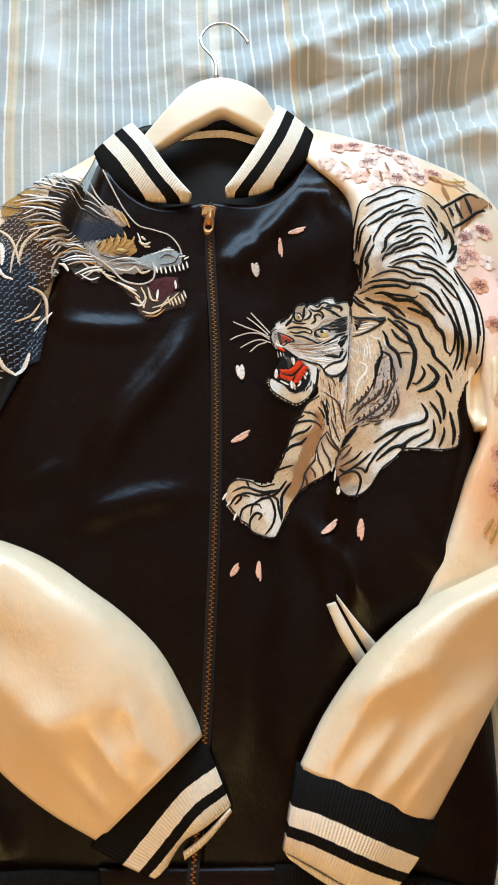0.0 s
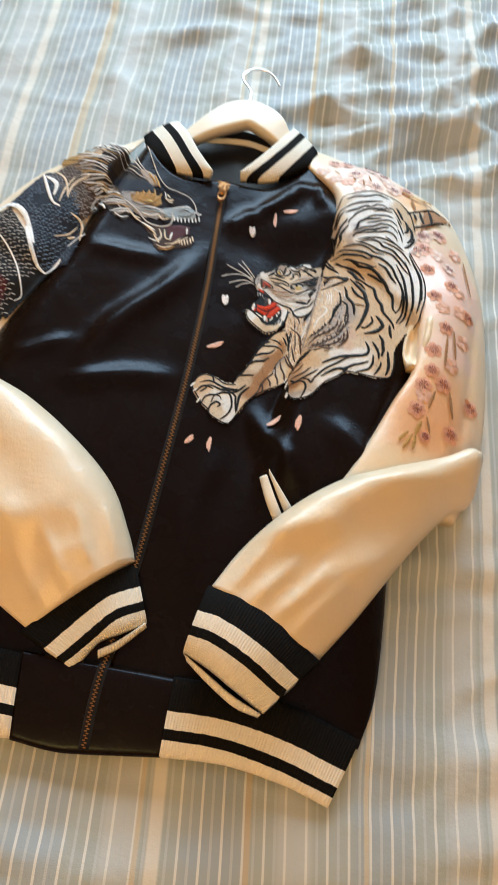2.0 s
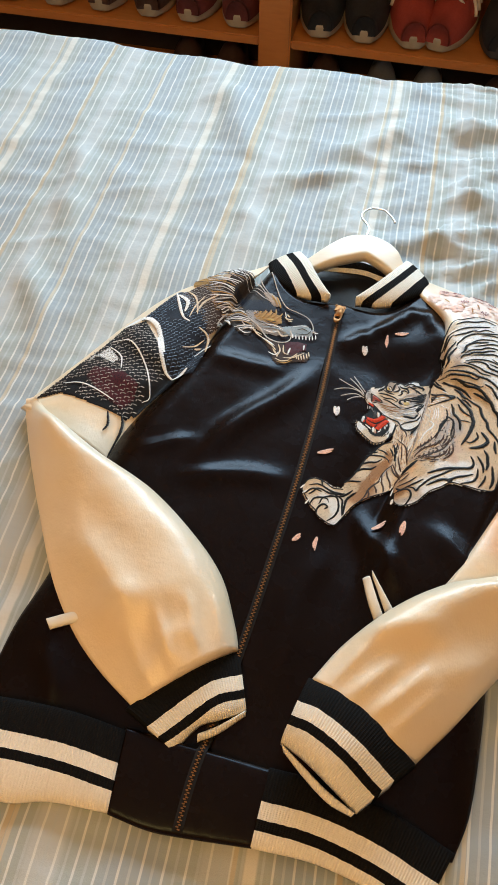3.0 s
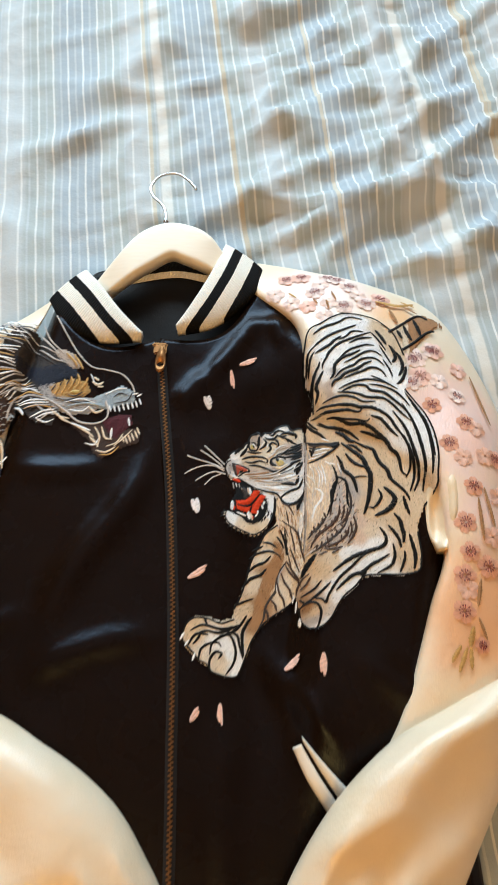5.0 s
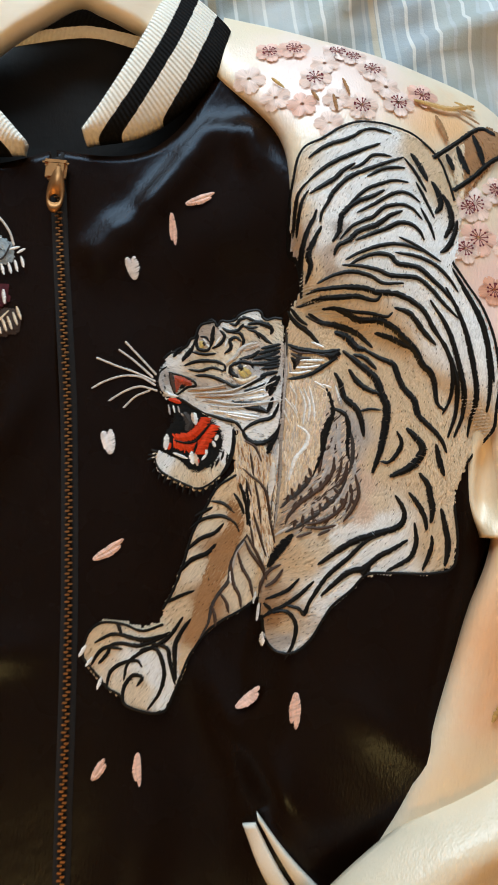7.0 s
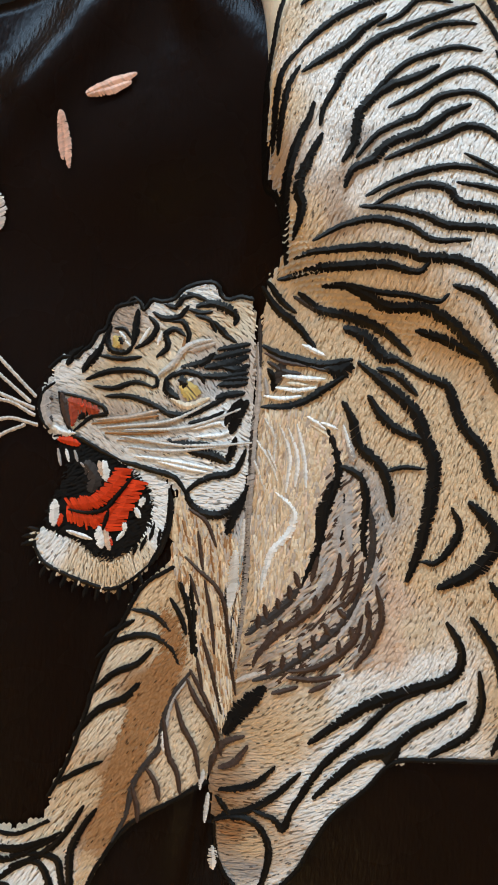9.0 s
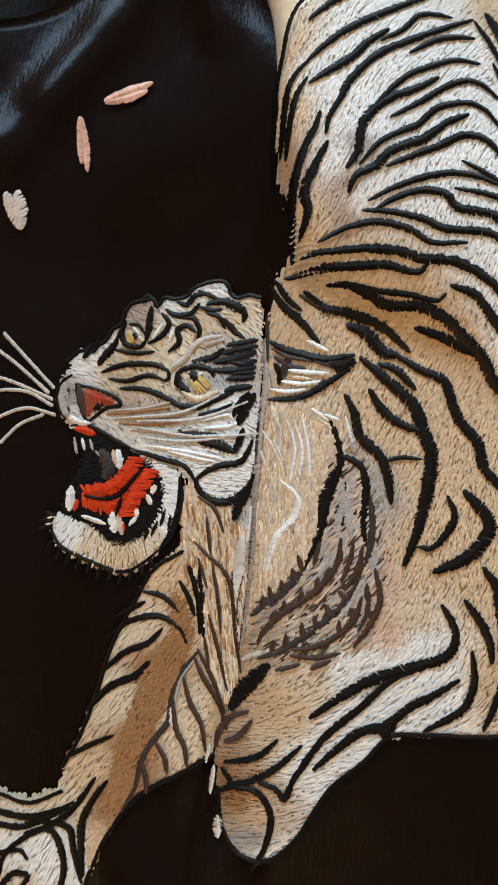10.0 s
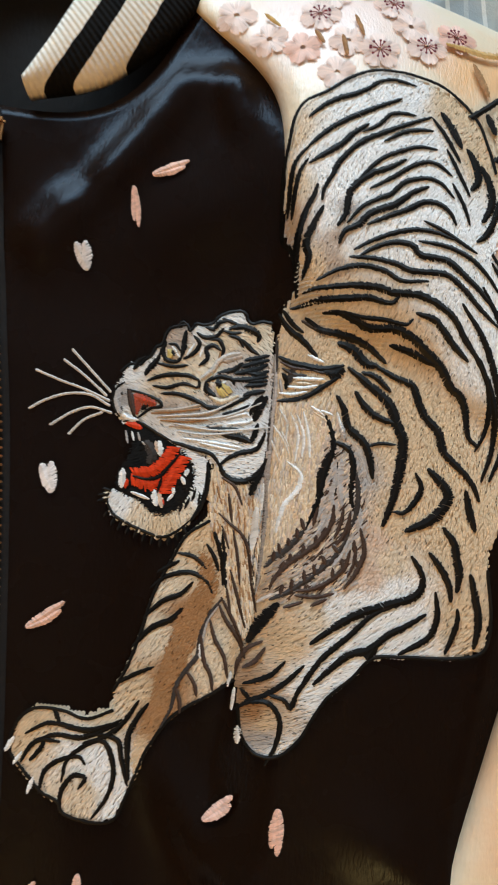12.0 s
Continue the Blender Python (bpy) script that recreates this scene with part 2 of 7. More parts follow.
def fold(x, y, folds):
    """Sum of long soft ridges: (x0, y0, x1, y1, half-width, height)."""
    z = 0.0
    for x0, y0, x1, y1, w, h in folds:
        dx, dy = x1 - x0, y1 - y0
        ln = math.hypot(dx, dy)
        along = ((x - x0) * dx + (y - y0) * dy) / ln
        off = ((x - x0) * dy - (y - y0) * dx) / ln
        off += 0.25 * w * math.sin(along * 40 + x0 * 90)
        if abs(off) < 3 * w and -0.3 * ln < along < 1.3 * ln:
            f = smooth(-0.25, 0.3, along / ln) * (1 - smooth(0.7, 1.25, along / ln))
            z += h * f * math.exp(-(off / w) ** 2)
    return z


def cloth(name, rows, height, profile, material, parent, n, m, label="", thick=0.004, folds=(), ripple=0.001, bow=None):
    """A sewn piece of cloth, lofted over pairs of edge places (first edge, second edge); height(x, y, s, t) is the
    crown over the line between the edges, profile(t) its shape across. It has an underside and turned-in edges."""
    a = spline([r[0] for r in rows], n)
    b = spline([r[1] for r in rows], n)
    verts, uvs = [], []
    length = np.concatenate([[0], np.cumsum(np.linalg.norm(np.diff((a + b) / 2, axis=0), axis=1))])
    for i in range(n):
        s = i / (n - 1)
        width = np.linalg.norm(b[i] - a[i])
        for j in range(m):
            t = j / (m - 1)
            p = a[i] + (b[i] - a[i]) * t
            if bow:
                dx, dy = bow(s, t)
                p = p + np.array((dx, dy, 0))
            f = profile(t)
            z = p[2] + height(p[0], p[1], s, t) * f
            z += (fold(p[0], p[1], folds) + ripple * noise.fractal((p[0] * 13 + 5 * p[1], p[1] * 13, p[2] * 5 + len(name)), 0.8, 2.0, 2)) * min(1, f * 1.5)
            verts.append((p[0], p[1], z))
            uvs.append((length[i], t * width))
    k = n * m
    for i in range(n):
        for j in range(m):
            x, y, z = verts[i * m + j]
            t = j / (m - 1)
            base = a[i][2] + (b[i][2] - a[i][2]) * t
            verts.append((x, y, min(z, base) - thick))
            uvs.append(uvs[i * m + j])
    faces = []
    for i in range(n - 1):
        for j in range(m - 1):
            q = (i * m + j, (i + 1) * m + j, (i + 1) * m + j + 1, i * m + j + 1)
            faces += [q, tuple(v + k for v in q[::-1])]
    rim = [j for j in range(m)] + [i * m + m - 1 for i in range(1, n)] + [(n - 1) * m + j for j in range(m - 2, -1, -1)] + [i * m for i in range(n - 2, 0, -1)]
    for i, v in enumerate(rim):
        w = rim[(i + 1) % len(rim)]
        faces.append((v, w, w + k, v + k))
    me = mesh_object(name, verts, faces, material, parent, label, uvs)
    return me


def arch(p):
    return lambda t: max(0.0, math.sin(math.pi * t)) ** p


# ---- the room ----
def build_room():
    for name, x0, x1, y0, y1 in (("wall_west", -2.1, -2.0, -2.2, 2.0), ("wall_east", 2.0, 2.1, -2.2, 2.0), ("wall_south", -2.1, 2.1, -2.3, -2.2)):
        bm = bmesh.new()
        room_box(bm, x0, x1, y0, y1, 0, 2.4)
        tagged(part(name, bm, PLASTER, None), "plain warm-toned plaster bedroom wall", "wall", kind="structure")
    bm = bmesh.new()
    room_box(bm, -2.1, -0.95, 1.9, 2.0, 0, 2.4)
    room_box(bm, 1.05, 2.1, 1.9, 2.0, 0, 2.4)
    room_box(bm, -0.95, 1.05, 1.9, 2.0, 0, 0.95)
    room_box(bm, -0.95, 1.05, 1.9, 2.0, 1.95, 2.4)
    tagged(part("wall_north", bm, PLASTER, None), "plaster wall with a window above the shoe rack", "wall", kind="structure")
    bm = bmesh.new()
    room_box(bm, -2.1, 2.1, -2.3, 2.0, -0.06, 0)
    tagged(part("floor", bm, BOARDS, None), "dark stained wooden floor", "floor", kind="structure")
    bm = bmesh.new()
    room_box(bm, -2.1, 2.1, -2.3, 2.0, 2.4, 2.46)
    tagged(part("ceiling", bm, CEILING, None), "off-white painted ceiling", "ceiling", kind="structure")
    win = thing("window_1", "white painted window above the shoe rack", "window", room(0.05, 1.95, 0.95), kind="structure")
    for x0, x1, z0, z1 in ((-0.95, -0.89, 0.95, 1.95), (0.99, 1.05, 0.95, 1.95), (-0.89, 0.99, 0.95, 1.01), (-0.89, 0.99, 1.89, 1.95), (0.02, 0.08, 1.01, 1.89)):
        bm = bmesh.new()
        room_box(bm, x0, x1, 1.92, 1.97, z0, z1, 0.006)
        ob = part("window_frame", bm, WHITE_PAINT, win)
        ob.matrix_parent_inverse = win.matrix_basis.inverted()


build_room()


# ---- the bed ----
BED_FOLDS = (
    (-0.13, 0.66, -0.02, 0.80, 0.022, 0.016), (0.07, 0.615, 0.19, 0.70, 0.02, 0.016), (0.03, 0.515, 0.22, 0.61, 0.018, 0.014),
    (-0.20, 0.575, -0.09, 0.64, 0.014, 0.010), (-0.36, 0.79, -0.25, 0.64, 0.03, 0.014), (-0.21, 0.52, -0.15, 0.38, 0.016, 0.009),
    (0.02, 0.80, 0.16, 0.865, 0.016, 0.012), (0.15, 0.50, 0.30, 0.60, 0.020, 0.013), (0.22, 0.42, 0.36, 0.52, 0.022, 0.013),
    (0.28, -0.06, 0.42, -0.02, 0.016, 0.008), (0.30, -0.235, 0.44, -0.20, 0.018, 0.009), (0.2, -0.35, 0.45, -0.27, 0.02, 0.01),
    (-0.45, 0.30, -0.34, 0.16, 0.02, 0.009), (-0.5, 0.55, -0.42, 0.36, 0.02, 0.01), (0.36, 0.2, 0.46, 0.33, 0.018, 0.01), (-0.1, -0.42, 0.1, -0.38, 0.014, 0.007),
)


def bed_height(X, Y):
    x, y, _ = room(X, Y)
    rough = smooth(-0.25, 0.25, x) * smooth(0.20, 0.5, y) * 0.95 + 0.25
    z = BED + fold(x, y, BED_FOLDS) - 0.004
    along, across = x + 0.5 * y, y - 0.5 * x + 0.02 * noise.noise((x * 6, y * 6, 23))
    z += 0.005 * noise.fractal((x * 4, y * 4, 2), 0.7, 2.0, 3) + 0.005 * rough * noise.fractal((x * 9 + 6 * y, y * 15, 5), 0.7, 2.0, 4)
    z += 0.013 * rough * (1 - abs(noise.noise((along * 5, across * 13, 11)))) ** 7 - 0.002
    z += 0.007 * rough * (1 - abs(noise.noise((along * 9, across * 27, 17)))) ** 6
    z += 0.003 * rough * (1 - abs(noise.noise((x * 27 - 9 * y, y * 31 + 8 * x, 17)))) ** 6
    under = smooth(-0.42, -0.25, x) * (1 - smooth(0.30, 0.46, x)) * smooth(-0.45, -0.3, y) * (1 - smooth(0.36, 0.5, y))
    return z * (1 - under) + min(z, BED - 0.001) * under


def build_bed():
    bed = thing("bed", "bed with a rumpled blue-grey striped cotton duvet cover", "bed", room(0, 0, 0))
    nx, ny = 330, 300
    X0, X1, Y0, Y1 = -1.05, 0.95, -1.0, 0.96
    verts, uvs, faces = [], [], []
    for i in range(ny):
        for j in range(nx):
            X = X0 + (X1 - X0) * j / (nx - 1)
            v = i / (ny - 1)
            run = Y0 + (Y1 + 0.38 - Y0) * v
            edge = Y1 + 0.010 * noise.noise((X * 9, 0, 4)) + 0.012 * noise.noise((X * 3, 7, 4))
            over = max(0.0, run - (edge - 0.06))
            Y, drop = run, 0.0
            if over > 0:
                w = min(over / 0.085, math.pi / 2)
                Y = edge - 0.06 + 0.054 * math.sin(w)
                drop = 0.054 * (1 - math.cos(w)) + max(0, over - 0.085 * math.pi / 2)
                Y += 0.012 * noise.noise((X * 14, 3, run * 2)) * smooth(0.03, 0.15, over)
            p = room(X, Y)
            z = bed_height(X, min(run, edge)) - drop
            z += 0.006 * math.exp(-((run - edge + 0.05) / 0.03) ** 2) * (0.5 + noise.noise((X * 11, 1, 8)))
            verts.append((p.x, p.y, z))
            uvs.append((X + 0.004 * noise.noise((X * 5, run * 5, 0)) + 0.006 * noise.noise((X * 2, run * 3, 9)), run))
    for i in range(ny - 1):
        for j in range(nx - 1):
            q = i * nx + j
            faces.append((q, q + 1, q + nx + 1, q + nx))
    mesh_object("duvet", verts, faces, BEDCLOTH, bed, "rumpled cotton duvet cover with cream lines on grey-blue", uvs)
    bm = bmesh.new()
    room_box(bm, -1.0, 0.9, -0.98, 0.86, 0.30, 0.515, 0.04)
    part("mattress", bm, MATTRESS, bed)
    bm = bmesh.new()
    room_box(bm, -1.02, 0.92, -1.0, 0.88, 0.12, 0.30, 0.01)
    part("bed_frame", bm, PINE, bed)
    for x in (-0.95, 0.85):
        for y in (-0.93, 0.81):
            bm = bmesh.new()
            room_box(bm, x - 0.03, x + 0.03, y - 0.03, y + 0.03, 0, 0.12, 0.004)
            part("leg", bm, PINE, bed)


build_bed()


# ---- the jacket ----
jacket = thing("bomber_jacket", "black satin bomber jacket with cream sleeves and embroidery, on bed", "jacket", (0.05, 0.0, 0.548))
jacket.location = (0, 0, 0)


def front_height(x, y):
    """Height of the jacket's front over the bed, with a soft valley beside the tuck and a fuller side."""
    z = 0.554 + 0.028 * smooth(-0.30, 0.02, y)
    z += 0.016 * smooth(0.128, 0.160, x) * smooth(-0.1, 0.02, y)
    z -= 0.011 * math.exp(-((x - 0.106) / 0.03) ** 2) * smooth(-0.1, 0.02, y) * (1 - smooth(0.22, 0.30, y))
    return z + 0.010 * smooth(0.22, 0.34, y) * smooth(0.09, 0.15, x)


FRONT_FOLDS = (
    (0.0, 0.205, -0.068, 0.06, 0.015, 0.009), (-0.08, 0.02, 0.02, 0.055, 0.012, 0.006), (-0.14, 0.03, -0.09, 0.065, 0.008, 0.004),
    (-0.11, 0.19, -0.04, 0.20, 0.010, 0.005), (0.080, 0.350, 0.048, 0.290, 0.010, 0.007), (0.048, 0.290, 0.024, 0.262, 0.012, 0.006),
    (0.108, 0.052, 0.174, -0.026, 0.011, 0.007), (-0.06, -0.02, -0.09, -0.12, 0.02, 0.005), (0.09, 0.0, 0.085, -0.15, 0.018, 0.005),
    (0.19, 0.05, 0.25, 0.0, 0.014, 0.006), (-0.13, -0.20, -0.09, -0.24, 0.012, 0.006), (0.105, 0.36, 0.115, 0.33, 0.008, 0.004),
    (0.149, 0.250, 0.131, 0.070, 0.0035, -0.006), (0.0779, 0.3493, 0.1112, 0.3504, 0.010, 0.004),
)


def side_rise(sign):
    """Profile across a front panel: full at the zip, rolling down to the bed at the side."""
    def f(t):
        d = t if sign < 0 else 1 - t
        return min(1.0, (1 - (1 - min(1, d / 0.22)) ** 2.4))
    return f


def lift(z0):
    return lambda x, y, s, t: front_height(x, y) - z0


E0 = 0.552
cloth("front_panel", [
    ((-0.160, -0.262, E0), (0.059, -0.245, E0)), ((-0.168, -0.19, E0), (0.057, -0.18, E0)), ((-0.166, -0.12, E0), (0.052, -0.12, E0)),
    ((-0.178, -0.02, E0), (0.044, -0.03, E0)), ((-0.180, 0.06, E0), (0.036, 0.06, E0)), ((-0.160, 0.146, E0), (0.024, 0.145, E0)),
    ((-0.146, 0.215, E0), (0.013, 0.21, E0)), ((-0.132, 0.30, E0), (0.003, 0.275, E0)), ((-0.119, 0.376, E0), (-0.007, 0.332, E0))],
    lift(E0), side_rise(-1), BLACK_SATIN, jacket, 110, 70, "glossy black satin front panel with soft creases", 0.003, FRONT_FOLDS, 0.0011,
    lambda s, t: (0, -0.030 * math.sin(math.pi * t) * smooth(0.75, 1, s)))
cloth("front_panel", [
    ((0.061, -0.245, E0), (0.288, -0.235, E0)), ((0.059, -0.18, E0), (0.293, -0.19, E0)), ((0.054, -0.12, E0), (0.287, -0.12, E0)),
    ((0.046, -0.03, E0), (0.275, -0.03, E0)), ((0.038, 0.06, E0), (0.266, 0.06, E0)), ((0.026, 0.145, E0), (0.276, 0.160, E0)),
    ((0.017, 0.19, E0), (0.252, 0.245, E0)), ((0.010, 0.24, E0), (0.178, 0.290, E0 + 0.012)), ((0.005, 0.28, E0), (0.147, 0.335, E0 + 0.030)), ((-0.003, 0.333, E0), (0.084, 0.392, E0 + 0.026))],
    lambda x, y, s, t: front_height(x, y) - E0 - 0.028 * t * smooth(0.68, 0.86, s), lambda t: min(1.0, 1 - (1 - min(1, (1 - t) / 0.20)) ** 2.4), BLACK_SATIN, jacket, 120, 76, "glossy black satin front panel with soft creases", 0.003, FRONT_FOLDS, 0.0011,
    lambda s, t: (0.012 * math.sin(math.pi * t) * smooth(0.8, 1, s), -0.022 * math.sin(math.pi * t) * smooth(0.75, 1, s)))

# lining and back of the neck
cloth("lining", [((-0.115, 0.30, 0.551), (0.10, 0.33, 0.551)), ((-0.115, 0.37, 0.551), (0.095, 0.40, 0.551)), ((-0.085, 0.425, 0.551), (0.06, 0.452, 0.551))],
      lambda x, y, s, t: 0.008, arch(0.5), LINING, jacket, 30, 30, "black satin lining seen in the neck", 0.002, ripple=0.002)
cloth("back_collar", [((-0.096, 0.392, 0.556), (-0.088, 0.412, 0.558)), ((-0.055, 0.405, 0.557), (-0.055, 0.425, 0.562)), ((-0.005, 0.418, 0.558), (-0.008, 0.438, 0.563)),
                      ((0.035, 0.415, 0.558), (0.038, 0.434, 0.562)), ((0.056, 0.425, 0.556), (0.06, 0.445, 0.558))],
      lambda x, y, s, t: 0.003, arch(0.6), ribbed("rib_knit_neck", ((0.0, 0.007),)), jacket, 40, 10, "cream and black ribbed back of the collar", 0.002, ripple=0.0004)
# ribbed collar, two fronts
cloth("collar", [((-0.086, 0.412, 0.576), (-0.119, 0.377, 0.572)), ((-0.066, 0.387, 0.588), (-0.098, 0.346, 0.580)),
                 ((-0.043, 0.357, 0.593), (-0.062, 0.327, 0.584)), ((-0.018, 0.332, 0.592), (-0.020, 0.327, 0.588))],
      lambda x, y, s, t: 0.005, arch(0.5), RIB_COLLAR, jacket, 60, 22, "ribbed collar striped black and cream", 0.006, ripple=0.0006)
cloth("collar", [((0.050, 0.450, 0.576), (0.089, 0.424, 0.572)), ((0.043, 0.415, 0.588), (0.083, 0.388, 0.582)),
                 ((0.030, 0.378, 0.593), (0.050, 0.350, 0.585)), ((0.012, 0.343, 0.590), (0.014, 0.337, 0.586))],
      lambda x, y, s, t: 0.005, arch(0.5), RIB_COLLAR, jacket, 60, 22, "ribbed collar striped black and cream", 0.006, ripple=0.0006)

# hem
cloth("hem_rib", [((-0.160, -0.262, 0.556), (-0.150, -0.338, 0.553)), ((-0.10, -0.252, 0.566), (-0.092, -0.338, 0.555)), ((-0.06, -0.246, 0.566), (-0.052, -0.322, 0.556)), ((-0.016, -0.243, 0.563), (0.0, -0.311, 0.556))],
      lambda x, y, s, t: 0.005, arch(0.4), RIB_HEM, jacket, 60, 30, "ribbed hem band striped black and cream", 0.003, ripple=0.0012)
cloth("hem_placket", [((-0.018, -0.240, 0.562), (0.0, -0.312, 0.556)), ((0.030, -0.235, 0.563), (0.035, -0.311, 0.556)), ((0.060, -0.232, 0.564), (0.062, -0.306, 0.556)), ((0.119, -0.225, 0.563), (0.126, -0.290, 0.557))],
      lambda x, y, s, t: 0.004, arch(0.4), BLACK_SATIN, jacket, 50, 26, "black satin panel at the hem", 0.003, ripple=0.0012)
cloth("hem_rib", [((0.117, -0.224, 0.564), (0.125, -0.290, 0.557)), ((0.17, -0.218, 0.568), (0.180, -0.281, 0.558)), ((0.23, -0.220, 0.566), (0.231, -0.282, 0.557)), ((0.287, -0.228, 0.556), (0.273, -0.288, 0.553))],
      lambda x, y, s, t: 0.006, arch(0.4), RIB_HEM, jacket, 60, 30, "ribbed hem band striped black and cream", 0.003, ripple=0.0012)

# sleeves
SLEEVE_FOLDS = (
    (-0.012, -0.205, -0.052, -0.163, 0.006, 0.004), (0.005, -0.182, -0.032, -0.140, 0.006, 0.004), (0.020, -0.160, -0.010, -0.118, 0.006, 0.004), (0.036, -0.146, 0.012, -0.102, 0.006, 0.003),
    (0.145, -0.150, 0.166, -0.108, 0.006, 0.004), (0.165, -0.156, 0.192, -0.108, 0.007, 0.005), (0.186, -0.161, 0.217, -0.113, 0.006, 0.004), (0.207, -0.168, 0.238, -0.122, 0.006, 0.004),
    (-0.25, 0.01, -0.12, -0.02, 0.016, 0.005), (0.22, -0.03, 0.31, 0.02, 0.012, 0.005),
    (0.19, -0.08, 0.28, 0.0, 0.016, 0.006), (0.16, -0.10, 0.22, -0.06, 0.012, 0.005), (0.20, -0.15, 0.23, -0.10, 0.010, 0.004),
                (-0.165, -0.085, -0.045, -0.165, 0.020, 0.011), (0.235, -0.02, 0.15, -0.11, 0.020, 0.010), (0.29, -0.045, 0.215, -0.15, 0.018, 0.009), (-0.02, -0.20, -0.01, -0.15, 0.010, 0.004), (-0.10, -0.15, -0.02, -0.12, 0.016, 0.005), (0.01, -0.18, 0.0, -0.14, 0.008, 0.004))
cloth("upper_sleeve", [((-0.116, 0.379, 0.570), (-0.117, 0.368, 0.574)), ((-0.174, 0.340, 0.554), (-0.128, 0.310, 0.582)), ((-0.219, 0.292, 0.553), (-0.135, 0.235, 0.570)),
                       ((-0.250, 0.223, 0.553), (-0.145, 0.170, 0.560)), ((-0.274, 0.149, 0.553), (-0.155, 0.115, 0.556)), ((-0.298, 0.078, 0.553), (-0.168, 0.055, 0.555)), ((-0.306, 0.050, 0.553), (-0.170, 0.015, 0.558))],
      lambda x, y, s, t: 0.020 * smooth(0.02, 0.2, s), arch(0.55), CREAM_SATIN, jacket, 90, 40, "cream satin upper sleeve covered by the dragon's scales", 0.002, ((-0.26, 0.12, -0.16, 0.13, 0.014, 0.004), (-0.24, 0.2, -0.16, 0.16, 0.012, 0.005)), 0.0025)
cloth("lower_sleeve", [((-0.303, 0.060, 0.560), (-0.292, 0.064, 0.566)), ((-0.285, 0.030, 0.558), (-0.235, 0.030, 0.578)), ((-0.243, -0.026, 0.566), (-0.165, 0.005, 0.580)), ((-0.197, -0.084, 0.568), (-0.100, -0.011, 0.580)),
                       ((-0.153, -0.137, 0.566), (-0.043, -0.039, 0.580)), ((-0.108, -0.177, 0.566), (0.005, -0.072, 0.576)), ((-0.065, -0.203, 0.566), (0.036, -0.112, 0.572)), ((-0.020, -0.222, 0.564), (0.051, -0.136, 0.568))],
      lambda x, y, s, t: 0.038 * smooth(0, 0.2, s) - 0.012 * smooth(0.75, 1, s), lambda t: max(0.0, math.sin(math.pi * t ** 1.6)) ** 0.62, CREAM_SATIN, jacket, 90, 44, "cream satin lower sleeve folded across the front", 0.003, SLEEVE_FOLDS, 0.0032)
cloth("cuff", [((-0.026, -0.226, 0.562), (0.031, -0.244, 0.560)), ((-0.001, -0.186, 0.570), (0.044, -0.216, 0.568)), ((0.022, -0.155, 0.572), (0.060, -0.203, 0.570)), ((0.049, -0.133, 0.564), (0.079, -0.186, 0.564))],
      lambda x, y, s, t: 0.009, arch(0.4), RIB_CUFF, jacket, 50, 30, "ribbed cuff striped black and cream", 0.006, ripple=0.001)
cloth("upper_sleeve", [((0.083, 0.443, 0.556), (0.084, 0.390, 0.578)), ((0.130, 0.438, 0.553), (0.124, 0.352, 0.590)), ((0.202, 0.421, 0.552), (0.136, 0.300, 0.596)),
                       ((0.256, 0.398, 0.552), (0.150, 0.255, 0.598)), ((0.292, 0.348, 0.552), (0.205, 0.222, 0.592)), ((0.320, 0.280, 0.552), (0.246, 0.196, 0.600)), ((0.337, 0.206, 0.552), (0.256, 0.135, 0.603)),
                       ((0.348, 0.114, 0.552), (0.243, 0.086, 0.602)), ((0.347, 0.045, 0.552), (0.222, 0.010, 0.600)), ((0.335, 0.0, 0.552), (0.205, -0.03, 0.592))],
      lambda x, y, s, t: 0.024 * (0.35 + 0.65 * smooth(0.02, 0.2, s)), arch(0.55), BLUSH_SATIN, jacket, 110, 46, "cream satin upper sleeve embroidered with pink blossoms", 0.012, ((0.315, 0.24, 0.32, 0.06, 0.007, -0.004), (0.25, 0.3, 0.31, 0.2, 0.01, 0.003)), 0.0025)
cloth("lower_sleeve", [((0.336, 0.066, 0.578), (0.346, 0.046, 0.564)), ((0.325, 0.060, 0.594), (0.345, 0.020, 0.562)), ((0.300, 0.038, 0.602), (0.322, -0.004, 0.566)), ((0.244, 0.004, 0.606), (0.300, -0.042, 0.570)),
                       ((0.209, -0.019, 0.606), (0.281, -0.082, 0.572)), ((0.171, -0.060, 0.604), (0.260, -0.128, 0.572)), ((0.143, -0.106, 0.602), (0.246, -0.155, 0.574)), ((0.126, -0.149, 0.600), (0.233, -0.180, 0.575))],
      lambda x, y, s, t: 0.028 - 0.004 * smooth(0.8, 1, s), arch(0.5), CREAM_SATIN, jacket, 90, 44, "cream satin lower sleeve folded across the front", 0.006, SLEEVE_FOLDS, 0.0032)
cloth("cuff", [((0.124, -0.146, 0.596), (0.120, -0.208, 0.596)), ((0.150, -0.150, 0.606), (0.142, -0.215, 0.604)), ((0.190, -0.162, 0.604), (0.170, -0.226, 0.602)), ((0.236, -0.178, 0.580), (0.200, -0.234, 0.580))],
      lambda x, y, s, t: 0.016, arch(0.4), RIB_CUFF, jacket, 50, 30, "ribbed cuff striped black and cream", 0.012, ripple=0.001)


# ---- embroidery ----
from mathutils.bvhtree import BVHTree


